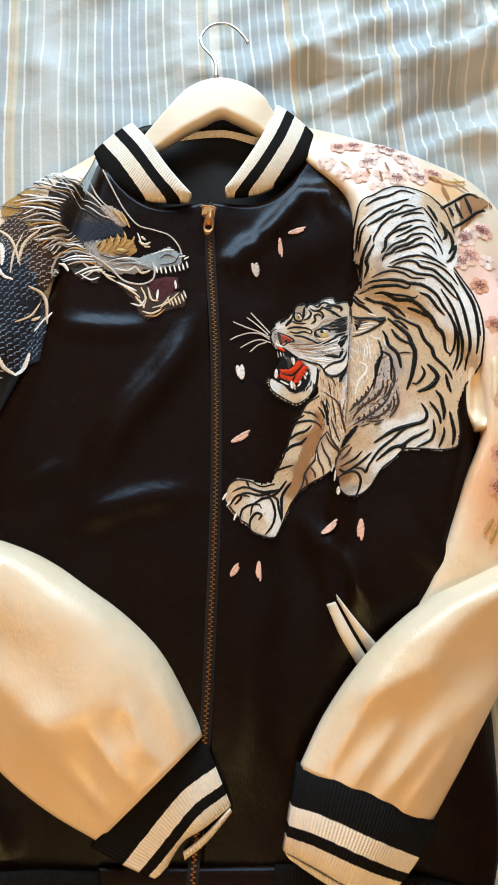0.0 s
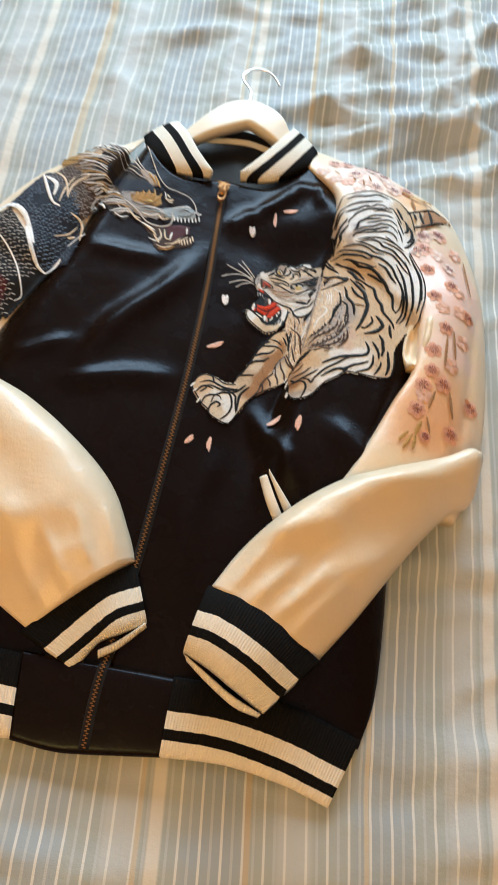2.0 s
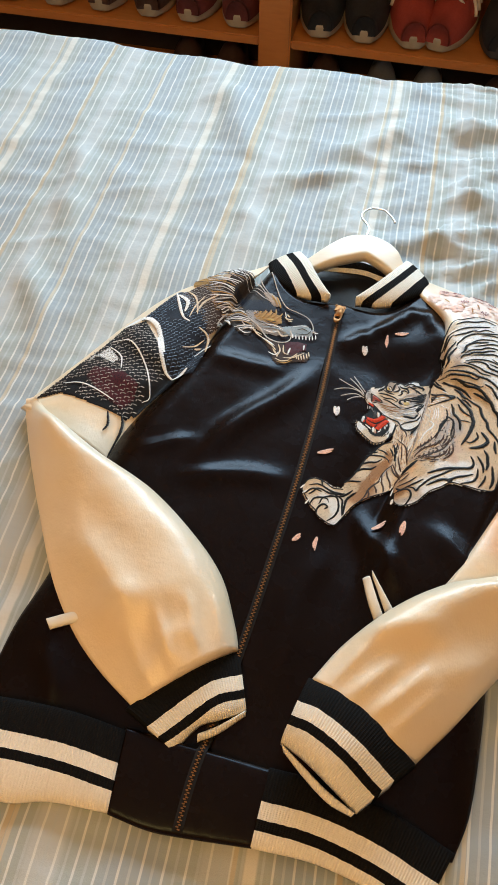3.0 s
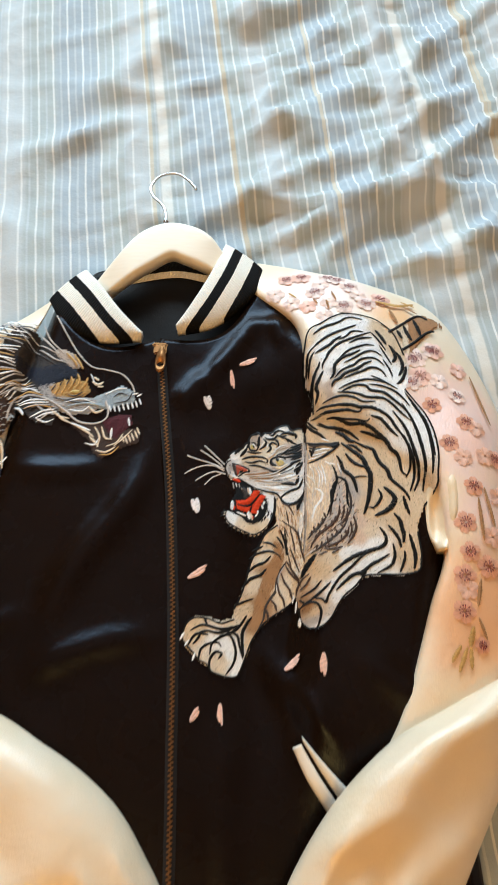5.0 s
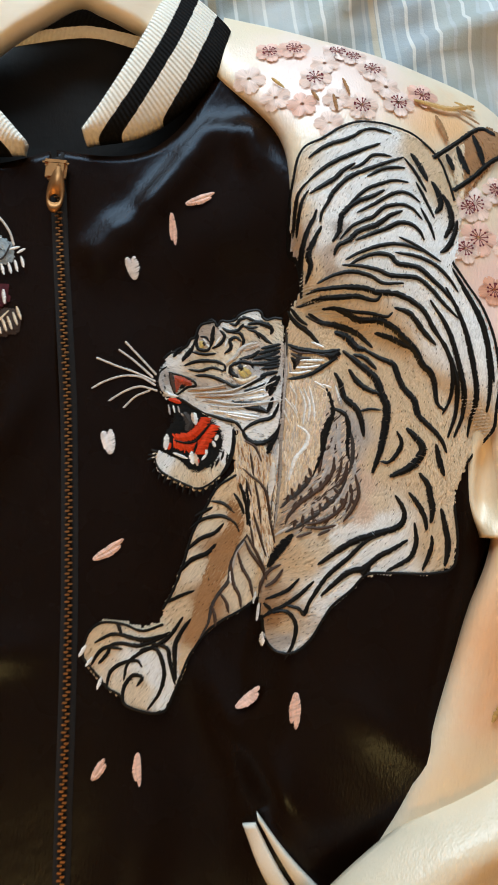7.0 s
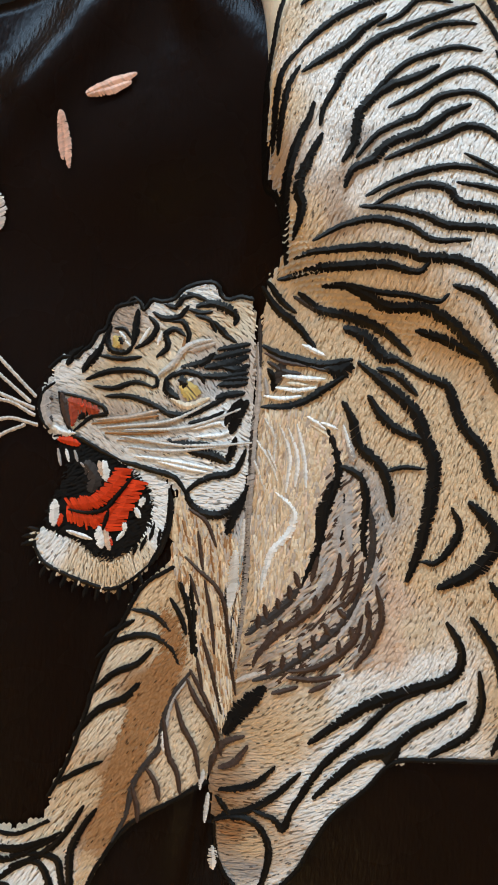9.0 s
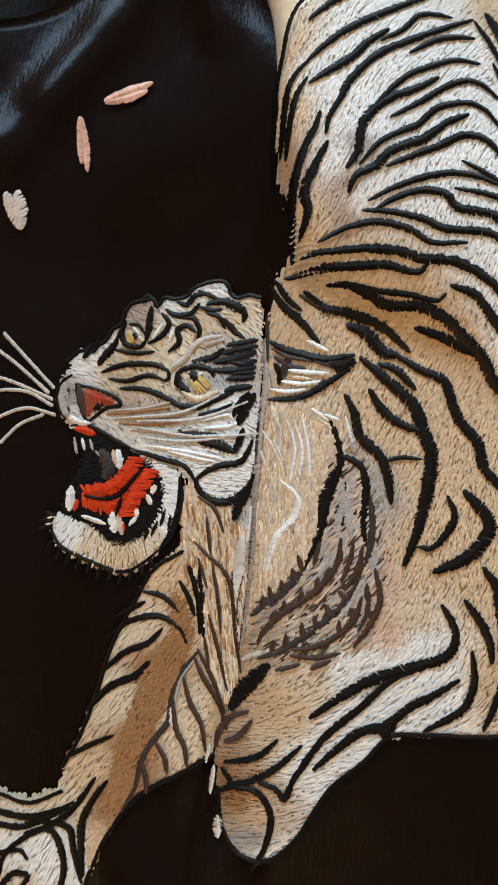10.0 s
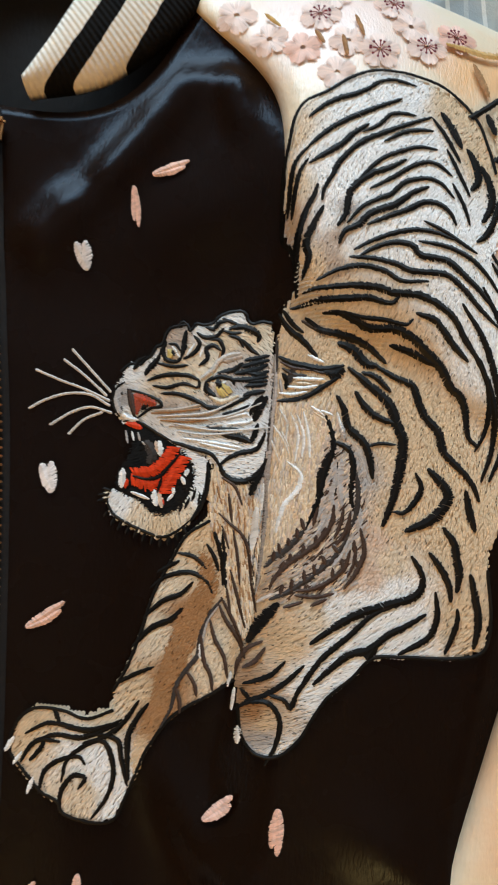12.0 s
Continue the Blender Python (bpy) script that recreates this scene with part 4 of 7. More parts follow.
tiger_line("K", 3.1, (146.8, 255.7), (156.6, 256.9), (168, 258.5), (177.4, 258.4), (184.6, 256.9), (194.1, 257.4), (204.1, 254.1), (210.7, 249.1), (216.4, 240.3), (223.1, 232.7))
tiger_line("K", 2.8, (142.5, 250.9), (153, 251.9), (161.8, 252.7), (173.3, 254), (182.9, 252.7), (186, 255.7))
tiger_line("K", 2.0, (136.8, 287.9), (136.5, 298.1), (137, 308.4), (139.9, 313.9), (142.7, 317))
tiger_line("K", 2.0, (138.6, 286.5), (138.6, 296.4), (139.7, 305.4), (142.6, 311.2))
tiger_line("K", 2.8, (144.1, 258), (142.1, 269.4), (142.1, 278.6), (143.8, 287.7), (146.6, 294.8), (147.7, 299.8))
tiger_line("K", 3.1, (145.7, 260.7), (147.3, 268.5), (145.5, 274.4), (146.9, 280.2), (151, 290.3))
tiger_line("K", 3.4, (198, 341.5), (203.6, 334.4), (208.2, 326.6))
tiger_line("K", 2.0, (194.4, 337.7), (201.3, 329.6), (207.8, 319.5))
tiger_line("K", 3.7, (210.6, 326.3), (214.7, 320.3), (216.4, 312.5), (213.5, 307.2))
tiger_line("K", 3.7, (217.4, 319.6), (221.9, 311), (222.8, 301.7), (219.3, 293.4))
tiger_line("K", 3.1, (226.1, 305), (224.8, 296.7), (221.3, 288), (217.2, 284))
tiger_line("K", 1.8, (201.6, 324.1), (207.2, 314.5), (212.9, 304.4))
tiger_line("K", 1.8, (205, 308.5), (210.6, 299), (213.5, 291.2))
tiger_line("K", 1.8, (193.6, 289), (201.2, 286.6), (208.9, 283), (217.2, 278.9))
tiger_line("K", 2.1, (191.9, 279.9), (204.2, 279.6), (214.4, 276.4), (222.3, 270.2), (227.9, 263))
tiger_line("K", 2.0, (222.9, 233.8), (226.8, 222.4), (228.5, 206.5), (224.7, 196.4))
tiger_line("K", 2.8, (224.3, 275.6), (235.2, 259), (242.7, 241.6), (246.3, 217.4), (246, 198.1))
tiger_line("K", 2.5, (229.9, 265.6), (240.3, 250.5), (245.4, 231.2), (248.2, 214))
tiger_line("K", 2.8, (221.3, 264.4), (230.4, 247.8), (236.7, 227.4), (240.5, 204.7), (239.3, 185.7))
tiger_line("K", 2.8, (213.1, 256.3), (224.2, 240.4), (232, 217.2), (235.9, 198.9), (231.6, 184.5))
tiger_line("K", 2.5, (215.7, 243), (226.9, 223.7), (232.1, 201.7), (228.2, 184))
tiger_line("K", 3.6, (156, 247.3), (162.7, 247.3), (170.5, 244.4), (176.5, 242.2), (185.8, 242.8), (193.8, 240), (200.3, 235.1), (206.9, 229.3), (211.8, 222.3), (217.2, 217), (219.8, 209.6), (221.4, 202), (225.7, 198.2))
tiger_line("K", 1.9, (164.3, 247.8), (172.1, 246.2), (181.5, 246), (190.1, 245), (193, 247.3))
tiger_line("K", 3.1, (194.1, 249.9), (202, 248.1), (206.4, 244), (211, 238.9), (217.7, 232.8))
tiger_line("K", 2.9, (185.1, 236.3), (192.9, 234.6), (200.9, 231.6), (205.8, 230.1))
tiger_line("K", 3.1, (149.3, 246.1), (155.8, 240.7), (163.6, 239.4), (171.6, 237.3), (177.8, 234.2), (184.5, 229.1))
tiger_line("K", 4.3, (163.7, 235.5), (170.1, 233.3), (176.4, 228.2), (181.4, 227.6))
tiger_line("K", 3.4, (179.4, 227.9), (188.5, 223.7), (196.5, 220.7), (200.1, 213.2), (203.5, 207.8), (208.8, 202.6), (211.4, 195.1), (215.7, 190.8), (220.9, 186.5), (225.3, 181.3), (227.9, 175.8))
tiger_line("K", 4.3, (169, 225.5), (175.2, 221.3), (182.4, 216.2), (187.7, 211.9), (191.3, 204.5), (194.5, 197.2), (194.6, 189.5), (193.7, 179.8), (192.5, 172.1), (189.6, 161.4))
tiger_line("K", 2.6, (174.9, 224.1), (180.9, 222.8), (187.6, 217.3))
tiger_line("K", 3.1, (172.9, 215.6), (178.3, 209), (184.4, 205.7), (190.7, 204.1))
tiger_line("K", 3.4, (165.4, 213), (168.8, 208), (171.5, 200.5), (177.7, 195.4), (181.1, 190), (183.5, 180.3))
tiger_line("K", 1.5, (179.9, 193.3), (185.4, 195.2), (191.5, 195.3))
tiger_line("K", 2.4, (200.9, 184.4), (203.7, 179), (202, 173.1), (197.7, 167.8), (193.5, 167.6))
tiger_line("K", 4.3, (205.9, 186.5), (211.7, 181.7), (215.1, 176.4), (212.8, 170.4), (207.6, 165.1), (198.9, 160.1))
tiger_line("K", 3.1, (222.1, 179.4), (224.2, 171.6), (227.3, 163.3))
tiger_line("K", 3.4, (214.1, 163.3), (218.9, 157.7), (220.9, 150.3), (222.4, 144.7), (221.8, 138))
tiger_line("K", 2.9, (209.4, 152.5), (215.2, 145.9), (218.7, 139.6), (219.9, 134))
tiger_line("K", 3.6, (202.4, 150.2), (207.3, 143.2), (207, 137), (203.1, 133.2), (194, 129.5), (184.8, 125.7), (175.9, 120), (164.9, 110.9))
tiger_line("K", 2.4, (197.2, 129.8), (188.7, 125.1), (180.1, 115.8), (171.5, 107.3), (166.6, 100.2), (161.8, 91.1), (159.2, 85.5))
tiger_line("K", 3.1, (210, 127.7), (202.3, 121.9), (195.1, 117.4), (188.2, 111), (180.9, 108.4), (174, 102), (167.7, 95.2))
tiger_line("K", 2.6, (213.3, 136.9), (214.8, 126.9), (212.2, 119.1), (206.8, 114.8), (200.5, 110.8))
tiger_line("K", 2.4, (222.6, 131.1), (223, 125.8), (220.9, 118.1), (219, 113))
tiger_line("K", 3.4, (226.7, 145.6), (229.6, 136), (231.6, 126.8), (230.6, 116.4))
tiger_line("K", 3.8, (190.8, 112.8), (187.9, 107.6))
tiger_line("K", 2.9, (139.7, 229.8), (146, 226.7), (157.6, 223.9), (167, 226.2))
tiger_line("K", 5.3, (159.2, 222.9), (163.5, 222.5), (166.7, 224.8))
tiger_line("K", 2.4, (141.2, 210.3), (151.4, 211.2), (159.3, 216.3), (165.9, 221.6))
tiger_line("D", 3.3, (146.6, 225.2), (145, 217.7))
tiger_line("K", 2.6, (137.7, 248.9), (142.4, 242.2), (148.9, 236.5), (155.8, 228.5))
tiger_line("K", 1.9, (139.1, 250.7), (144.1, 244.1), (148.9, 240.1))
tiger_line("D", 1.8, (147.9, 245.2), (153.9, 241.3), (160.8, 239.1))
tiger_line("K", 2.2, (137.3, 79.3), (143.4, 84), (151.1, 85), (155.9, 78.9), (155.1, 69.2), (151.7, 61.1))
tiger_line("K", 1.9, (155.5, 102.7), (149.9, 96), (139.6, 90.2))
tiger_line("K", 2.2, (163.2, 102), (155.9, 93.9), (148.8, 88), (141.3, 83.8))
tiger_line("K", 1.9, (149.7, 88.7), (156.5, 87.5), (159.8, 84.9), (162, 93.4))
tiger_line("K", 2.1, (138.8, 87.9), (142.2, 85.5), (144.4, 83.5))
tiger_line("W", 1.6, (134, 93.3), (133.4, 87.4))
tiger_line("W", 1.6, (136.3, 87.5), (136, 78.7))
tiger_line("W", 2.9, (139.3, 72.9), (140, 66.5))
tiger_line("B", 1.8, (136, 93.1), (136.5, 98.2), (140, 105), (145.6, 109))
tiger_line("B", 1.8, (138.8, 96.6), (143.5, 100.5), (146.9, 106.5))
tiger_line("K", 2.0, (51.6, 59.3), (58.7, 63.7), (64.5, 64.4), (75.1, 62.8), (84.1, 64.5), (90, 67.6))
tiger_line("K", 2.0, (61.9, 70.1), (65.1, 65))
tiger_line("K", 2.0, (51, 47.7), (54.2, 54.3), (58.4, 57.4), (66.1, 57.1))
tiger_line("K", 2.0, (60.1, 35.9), (61.3, 44.5), (66.5, 49.5), (74.2, 51.6), (77.4, 48.5))
tiger_line("K", 2.2, (69.3, 29.7), (69.2, 37), (73, 43.7), (78.1, 43), (75.9, 38.5))
tiger_line("K", 2.2, (68.7, 41.1), (69.9, 49.8), (76, 55.9), (82.5, 58.5), (86.8, 54), (89.3, 44.7), (87.7, 35.3), (82.7, 26.7))
tiger_line("K", 2.2, (75.4, 60.5), (82.3, 60.8), (89.5, 58.8), (91.7, 51.8), (95.4, 40.7))
tiger_line("K", 2.1, (55.1, 56.2), (63.9, 59.8), (73.3, 59.2), (78.8, 60.7), (89.1, 65.9))
tiger_line("K", 2.1, (54.9, 48.6), (58.3, 53.5), (59.6, 57.1))
tiger_line("W", 2.1, (44.3, 51.6), (46.8, 57.4))
tiger_line("W", 1.6, (48.3, 46.7), (51, 51.6))
tiger_line("W", 1.6, (55.5, 35.5), (57, 41.8))
tiger_line("B", 1.4, (140.7, 227.4), (146.2, 224.7), (153.1, 223.1))
tiger_line("D", 1.6, (141.8, 224.7), (146.9, 221.7), (151.9, 220.8))
tiger_line("W", 1.5, (147, 220.2), (153, 219.4), (159.2, 219.4))
tiger_line("W", 1.3, (145.2, 216.5), (151.6, 215.6), (156.8, 216.6))
tiger_line("K", 2.2, (142, 222.3), (144.2, 219.1), (144.2, 215.7))
tiger_line("W", 1.2, (141.8, 213.8), (147.4, 213.1), (152.6, 213.8))
tiger_line("W", 1.5, (151.9, 229.7), (155.6, 227.9), (158.5, 226.7))
tiger_line("D", 1.3, (154.5, 223.1), (158.9, 222.3), (162.5, 222.3))
tiger_line("C", 1.2, (148.7, 217.9), (154.1, 217.2))
tiger_line("G", 1.4, (141.2, 219.4), (142.6, 213.8))
tiger_line("K", 1.4, (135, 245.2), (130.6, 246.3), (126.8, 245.4), (124.3, 246.8), (123.2, 249.4), (120.7, 251), (115.4, 250.2), (111.2, 248.1), (108.5, 245), (104.6, 243.7), (101, 243.7), (98.6, 240.3), (96.8, 242.7), (92.3, 241.1), (89.8, 239.8), (88, 236.2), (87.1, 232.1), (84.7, 230.1), (83, 225.9), (80.5, 223.6), (78.9, 221.4), (74.9, 220.8), (71.4, 217), taper=False)
tiger_line("K", 2.0, (100.6, 238.2), (103.4, 235), (101.7, 230.5), (97.2, 226.9))
tiger_line("K", 2.2, (101.8, 239.7), (105.5, 238), (110.5, 239), (113.5, 242.7))
tiger_line("K", 2.0, (105.5, 242.8), (109.1, 242.2), (111.6, 245.4), (115.2, 246.4))
tiger_line("K", 1.6, (112.7, 247.2), (117.2, 245.8), (120.5, 244.6))
tiger_line("K", 2.2, (104.5, 224.9), (107.9, 228.4), (106.8, 232.8), (109.9, 234.7), (113.3, 232.8))
tiger_line("K", 1.8, (108, 237.3), (112, 237.4), (114.6, 233.5), (114.2, 229.7))
tiger_line("K", 1.8, (116.4, 239.8), (121.2, 238.3), (123.6, 234.6))
tiger_line("K", 3.0, (116.3, 242.7), (121.4, 243.9), (127.1, 242.3), (130.2, 239.5), (129.7, 237))
tiger_line("K", 2.2, (122.6, 238), (126.8, 233.9), (130.7, 231.3))
tiger_line("K", 1.6, (113.6, 241.7), (117.7, 240.8), (121.7, 241.2))
tiger_line("K", 2.4, (96.7, 240), (96.6, 233.1), (96.3, 227.8))
tiger_line("K", 1.3, (92.5, 241), (95.2, 243.7), (97.7, 241.7))
tiger_line("K", 2.2, (83, 214.5), (90.1, 218.1), (99.5, 219.6), (105.2, 218.1))
tiger_line("K", 1.5, (105.2, 218.1), (105.7, 215.4), (104.1, 214.2))
tiger_line("K", 1.8, (85.6, 212.5), (91.7, 212.6), (98.4, 215.5), (104, 214.6))
tiger_line("K", 2.1, (89.7, 209.7), (97.6, 210.4), (106.4, 208), (112.4, 204.8))
tiger_line("K", 1.7, (86.4, 222.9), (93, 222.7), (99.4, 224.2))
tiger_line("K", 2.4, (76.6, 218.5), (78, 222.2), (80.7, 225))
tiger_line("K", 2.6, (81.6, 216.8), (83.1, 220), (85.2, 223.3), (86.5, 226.7))
tiger_line("K", 1.6, (86.4, 226.7), (87.4, 229.2), (87.9, 231.8))
tiger_line("K", 2.0, (88.7, 233.3), (87.8, 228.9), (90.1, 225.1), (94.5, 225.3), (96.1, 227.9))
tiger_line("K", 1.2, (90.1, 232.8), (93.1, 232.8), (95.3, 230.4))
tiger_line("K", 3.0, (108.3, 217.4), (109.5, 213.6), (113.6, 211.3))
tiger_line("K", 2.2, (108.1, 217.4), (111.5, 219.5), (115, 220.6), (120, 219.6), (121.5, 217.1))
tiger_line("K", 2.6, (113.2, 221.9), (120.1, 224), (123.9, 227.4))
tiger_line("K", 3.2, (121.3, 222.3), (129.1, 224.2), (135.1, 226.6))
tiger_line("K", 2.6, (120.8, 219.5), (128.5, 219.9), (135.7, 221.2))
tiger_line("K", 2.2, (125, 228.6), (130.4, 229.7), (135.4, 230.6))
tiger_line("K", 2.6, (123.9, 225.6), (129.7, 227.4), (135.6, 228.5))
tiger_line("K", 2.4, (126.3, 216.7), (130.8, 217.2), (135.7, 217.7))
tiger_line("K", 2.6, (126, 212.3), (130.2, 213.7), (135.2, 214.6))
tiger_line("K", 2.6, (126.8, 223), (131.7, 222.1), (135.8, 223.5))
tiger_line("K", 2.0, (127.7, 218.7), (132, 219.2), (135.9, 219.3))
tiger_line("K", 2.3, (108.5, 206.5), (116.1, 206), (122.8, 209.1), (128.8, 212.3))
tiger_line("K", 1.7, (117.8, 203.5), (124.2, 205.4), (128.9, 208.1))
tiger_line("K", 2.6, (130.1, 203.9), (131.6, 208.3), (134.3, 212.3))
tiger_line("K", 4.0, (132.4, 201.3), (133.7, 207.2), (136.3, 212))
tiger_line("K", 2.6, (111.2, 197.2), (118.6, 196.3), (125.1, 197.3))
tiger_line("K", 3.4, (118.4, 194.3), (125.5, 193.8), (131.6, 192))
tiger_line("K", 2.6, (131.7, 191.6), (133, 195.6), (133.7, 199.9))
tiger_line("K", 2.8, (118.7, 181.3), (120.7, 177.6), (125, 174.6), (131, 174.7), (136.4, 178.4), (140.2, 185.9))
tiger_line("K", 2.2, (118.9, 180.5), (122.4, 184), (127.3, 186.7), (133.8, 188.5), (136.1, 192), (137.4, 196.3))
tiger_line("K", 2.0, (96.7, 188.8), (107.1, 186.8), (114.6, 185.2), (119.1, 180.6))
tiger_line("K", 2.4, (113.4, 181.1), (114.4, 176.1), (114.3, 169.6), (112.4, 161.5), (109.1, 155.1))
tiger_line("K", 1.4, (73.5, 165.2), (72.2, 160.4), (75.5, 154.2), (82.5, 150.5), (89.2, 148.2), (96.9, 146.4), (102.8, 149.3), (108.7, 155.1))
tiger_line("K", 1.5, (73.2, 155.1), (72, 152.7))
tiger_line("K", 1.5, (76.4, 152.7), (75.4, 149.2))
tiger_line("K", 1.5, (79.5, 151.3), (78.5, 147.5))
tiger_line("K", 1.5, (83, 150), (81.9, 146.3))
tiger_line("K", 1.5, (86.4, 148.7), (85.6, 145))
tiger_line("K", 1.5, (89.9, 147.6), (89.2, 143.7))
tiger_line("K", 1.5, (93.3, 146.5), (93, 142.8))
tiger_line("K", 1.5, (96.8, 146), (96.7, 142.3))
tiger_line("K", 1.5, (100.1, 146.9), (100.2, 143.4))
tiger_line("K", 1.5, (103.4, 149), (104.1, 146.1))
tiger_line("K", 1.5, (72.7, 162.4), (68.7, 161.6))
tiger_line("K", 1.5, (72.6, 160.5), (68.7, 158.9))
tiger_line("K", 1.5, (73.3, 164), (70.3, 164.5))
tiger_line("K", 1.5, (106.2, 151.9), (107.4, 149.2))
tiger_line("C", 1.0, (73.4, 163.2), (70.9, 162.6))
tiger_line("C", 1.0, (73.2, 161.3), (70.4, 160.2))
tiger_line("C", 1.0, (80.9, 152), (80.2, 150))
tiger_line("C", 1.0, (87.8, 149.4), (87.1, 147.4))
tiger_line("C", 1.0, (94.7, 147.6), (94.4, 145.7))
tiger_line("K", 1.3, (109.5, 169), (108.5, 163.9))
tiger_line("K", 1.3, (111.7, 167.3), (111.5, 162.3))
tiger_line("K", 1.3, (107.2, 164.8), (105.7, 160.1))
tiger_line("K", 1.3, (104.3, 161.5), (103.5, 158.5))
tiger_line("Y", 3.4, (90, 229.6), (92.2, 227.1))
tiger_line("X", 1.5, (91.8, 229.5), (92.9, 227.8))
tiger_line("W", 1.2, (91.7, 231.6), (93.6, 229.7))
tiger_line("W", 1.0, (93.9, 228.8), (95.2, 227.6))
tiger_line("Y", 6.4, (113.6, 214.9), (116.1, 214.5), (119.2, 215.8))
tiger_line("X", 3.4, (112.9, 217.5), (115.7, 216.5))
tiger_line("W", 0.9, (116, 217.5), (117.3, 218.4))
tiger_line("C", 2.4, (110.8, 211.1), (116.7, 209.2), (123.6, 212.3))
tiger_line("G", 1.3, (111.8, 220.4), (114.2, 222.2), (117.7, 222))
tiger_line("H", 2.0, (105.9, 219), (110.3, 223), (113, 227.6), (116.8, 230.3), (122.3, 231.8))
tiger_line("b", 2.2, (115, 227.8), (118.9, 229.2), (123.6, 230.7))
tiger_line("r", 4.4, (78.2, 206.9), (81.7, 205.7), (87.8, 204.7))
tiger_line("r", 3.8, (78.9, 205.9), (80.4, 199))
tiger_line("R", 1.7, (80.7, 206.1), (87, 204.8))
tiger_line("R", 1.7, (79.8, 202.9), (80, 199))
tiger_line("B", 2.4, (75.8, 208.8), (77.7, 203.4), (79.5, 198.5))
tiger_line("K", 1.5, (75, 209.2), (81.8, 208.2), (88.7, 206.2), (90.1, 203.8), (86.1, 202.5), (83.1, 199.6), (80.8, 197.1))
tiger_line("K", 2.2, (84.1, 203.8), (82.2, 201.2))
tiger_line("K", 1.4, (75, 209.2), (76.8, 203.2), (79.6, 197.4), (80.8, 197.1))
tiger_line("G", 3.6, (71.3, 209.1), (71.1, 204.1), (73.3, 198.1))
tiger_line("D", 1.5, (72.3, 207.3), (73.1, 206.7))
tiger_line("D", 1.5, (71.5, 204.5), (72.3, 203.4))
tiger_line("D", 1.5, (73, 200.8), (73.8, 199.7))
tiger_line("K", 1.2, (73.2, 212.1), (70.5, 209.4), (69.4, 205), (70.4, 200.1), (73, 196.9))
tiger_line("W", 2.0, (74.8, 197.9), (77.5, 196.3), (81.2, 196.4))
tiger_line("R", 2.6, (76.5, 193.8), (79.6, 193.8), (83, 193.1))
tiger_line("K", 1.2, (75.1, 194.8), (79.4, 195.8), (84.4, 194.4), (90.1, 191.6), (96.3, 189.2))
tiger_line("D", 4.6, (85.2, 187.1), (89, 182.8), (88.4, 178))
tiger_line("G", 1.2, (84.1, 186.9), (88.2, 183.1), (88.7, 178.4))
tiger_line("G", 1.0, (76.6, 190.7), (77.9, 185.8))
tiger_line("W", 1.0, (79.2, 190.7), (80.3, 187.3))
tiger_line("G", 1.0, (81.8, 190.6), (82.9, 187.6))
tiger_line("R", 4.8, (97.9, 186.2), (93.9, 179), (89.5, 174.6), (82.2, 173.2), taper=False)
tiger_line("R", 5.8, (102.8, 182.8), (99, 174.8), (95.7, 166.2), taper=False)
tiger_line("R", 5.2, (81.8, 169.9), (86, 169.1), (90.5, 168.8), taper=False)
tiger_line("R", 3.0, (96, 174.1), (92.6, 170.2), (89.5, 167.5), taper=False)
tiger_line("X", 1.4, (100.7, 183.7), (96.7, 177.7), (93.1, 172.6), (87.6, 170.9), (82, 171.5))
tiger_line("X", 1.3, (94.2, 172.3), (93, 165.9))
tiger_line("W", 2.8, (91, 188.2), (92.6, 182))
tiger_line("P", 1.7, (89.7, 188), (91.1, 183.8))
tiger_line("W", 3.0, (77.3, 174.1), (77.8, 166))
tiger_line("R", 1.8, (79.6, 169.7), (79.3, 166.1))
tiger_line("W", 3.2, (91.5, 166.5), (93.3, 160))
tiger_line("P", 2.2, (93.4, 165.9), (95.7, 159.5))
tiger_line("R", 1.4, (94.8, 163.7), (96.2, 161.1))
tiger_line("W", 2.2, (104.8, 177.4), (104.5, 174.6))
tiger_line("W", 2.0, (102.6, 173.6), (104.5, 171))
tiger_line("W", 1.6, (99.3, 168.5), (100.1, 166.2))
tiger_line("W", 1.5, (99.7, 165.8), (97.9, 162.8))
tiger_line("W", 1.6, (82, 164.5), (89.7, 162.4))
tiger_line("b", 1.5, (88.1, 201.6), (98.4, 203.7), (107.3, 207.1))
tiger_line("N", 1.1, (86.4, 200.2), (95.6, 202.2), (107.1, 205.1))
tiger_line("b", 1.4, (89.3, 199), (101.6, 201.3), (113.3, 203.7))
tiger_line("N", 1.0, (90.8, 197.6), (101.9, 198.6), (111.3, 200.3))
tiger_line("H", 1.1, (92.1, 199.6), (111.3, 203.7), (123.8, 210.6))
tiger_line("H", 1.1, (97.1, 199.2), (117.5, 202.1), (134.3, 209.2))
tiger_line("H", 1.1, (96.2, 196.9), (114.2, 195.9), (128.1, 197.1), (138.9, 198.7))
tiger_line("H", 1.1, (98.5, 193.6), (112.4, 193.7), (126.6, 196.2))
tiger_line("b", 1.3, (94.8, 195.7), (108.1, 196.5), (117.9, 198.6))
tiger_line("W", 1.2, (101.1, 190.9), (114.8, 190.4), (127, 189.2))
tiger_line("W", 1.2, (108.8, 189.8), (119.1, 188.4), (125.1, 187.9))
tiger_line("W", 1.2, (119.6, 201.7), (127.3, 204.3), (129.8, 203.1))
tiger_line("W", 1.2, (120.9, 199.2), (128.7, 200.5), (131.2, 201.6))
tiger_line("N", 1.0, (113.4, 232), (112.8, 226))
tiger_line("W", 1.1, (104.4, 229.2), (105.2, 233.3))
tiger_line("W", 1.1, (98.6, 228.9), (101.1, 234.3))
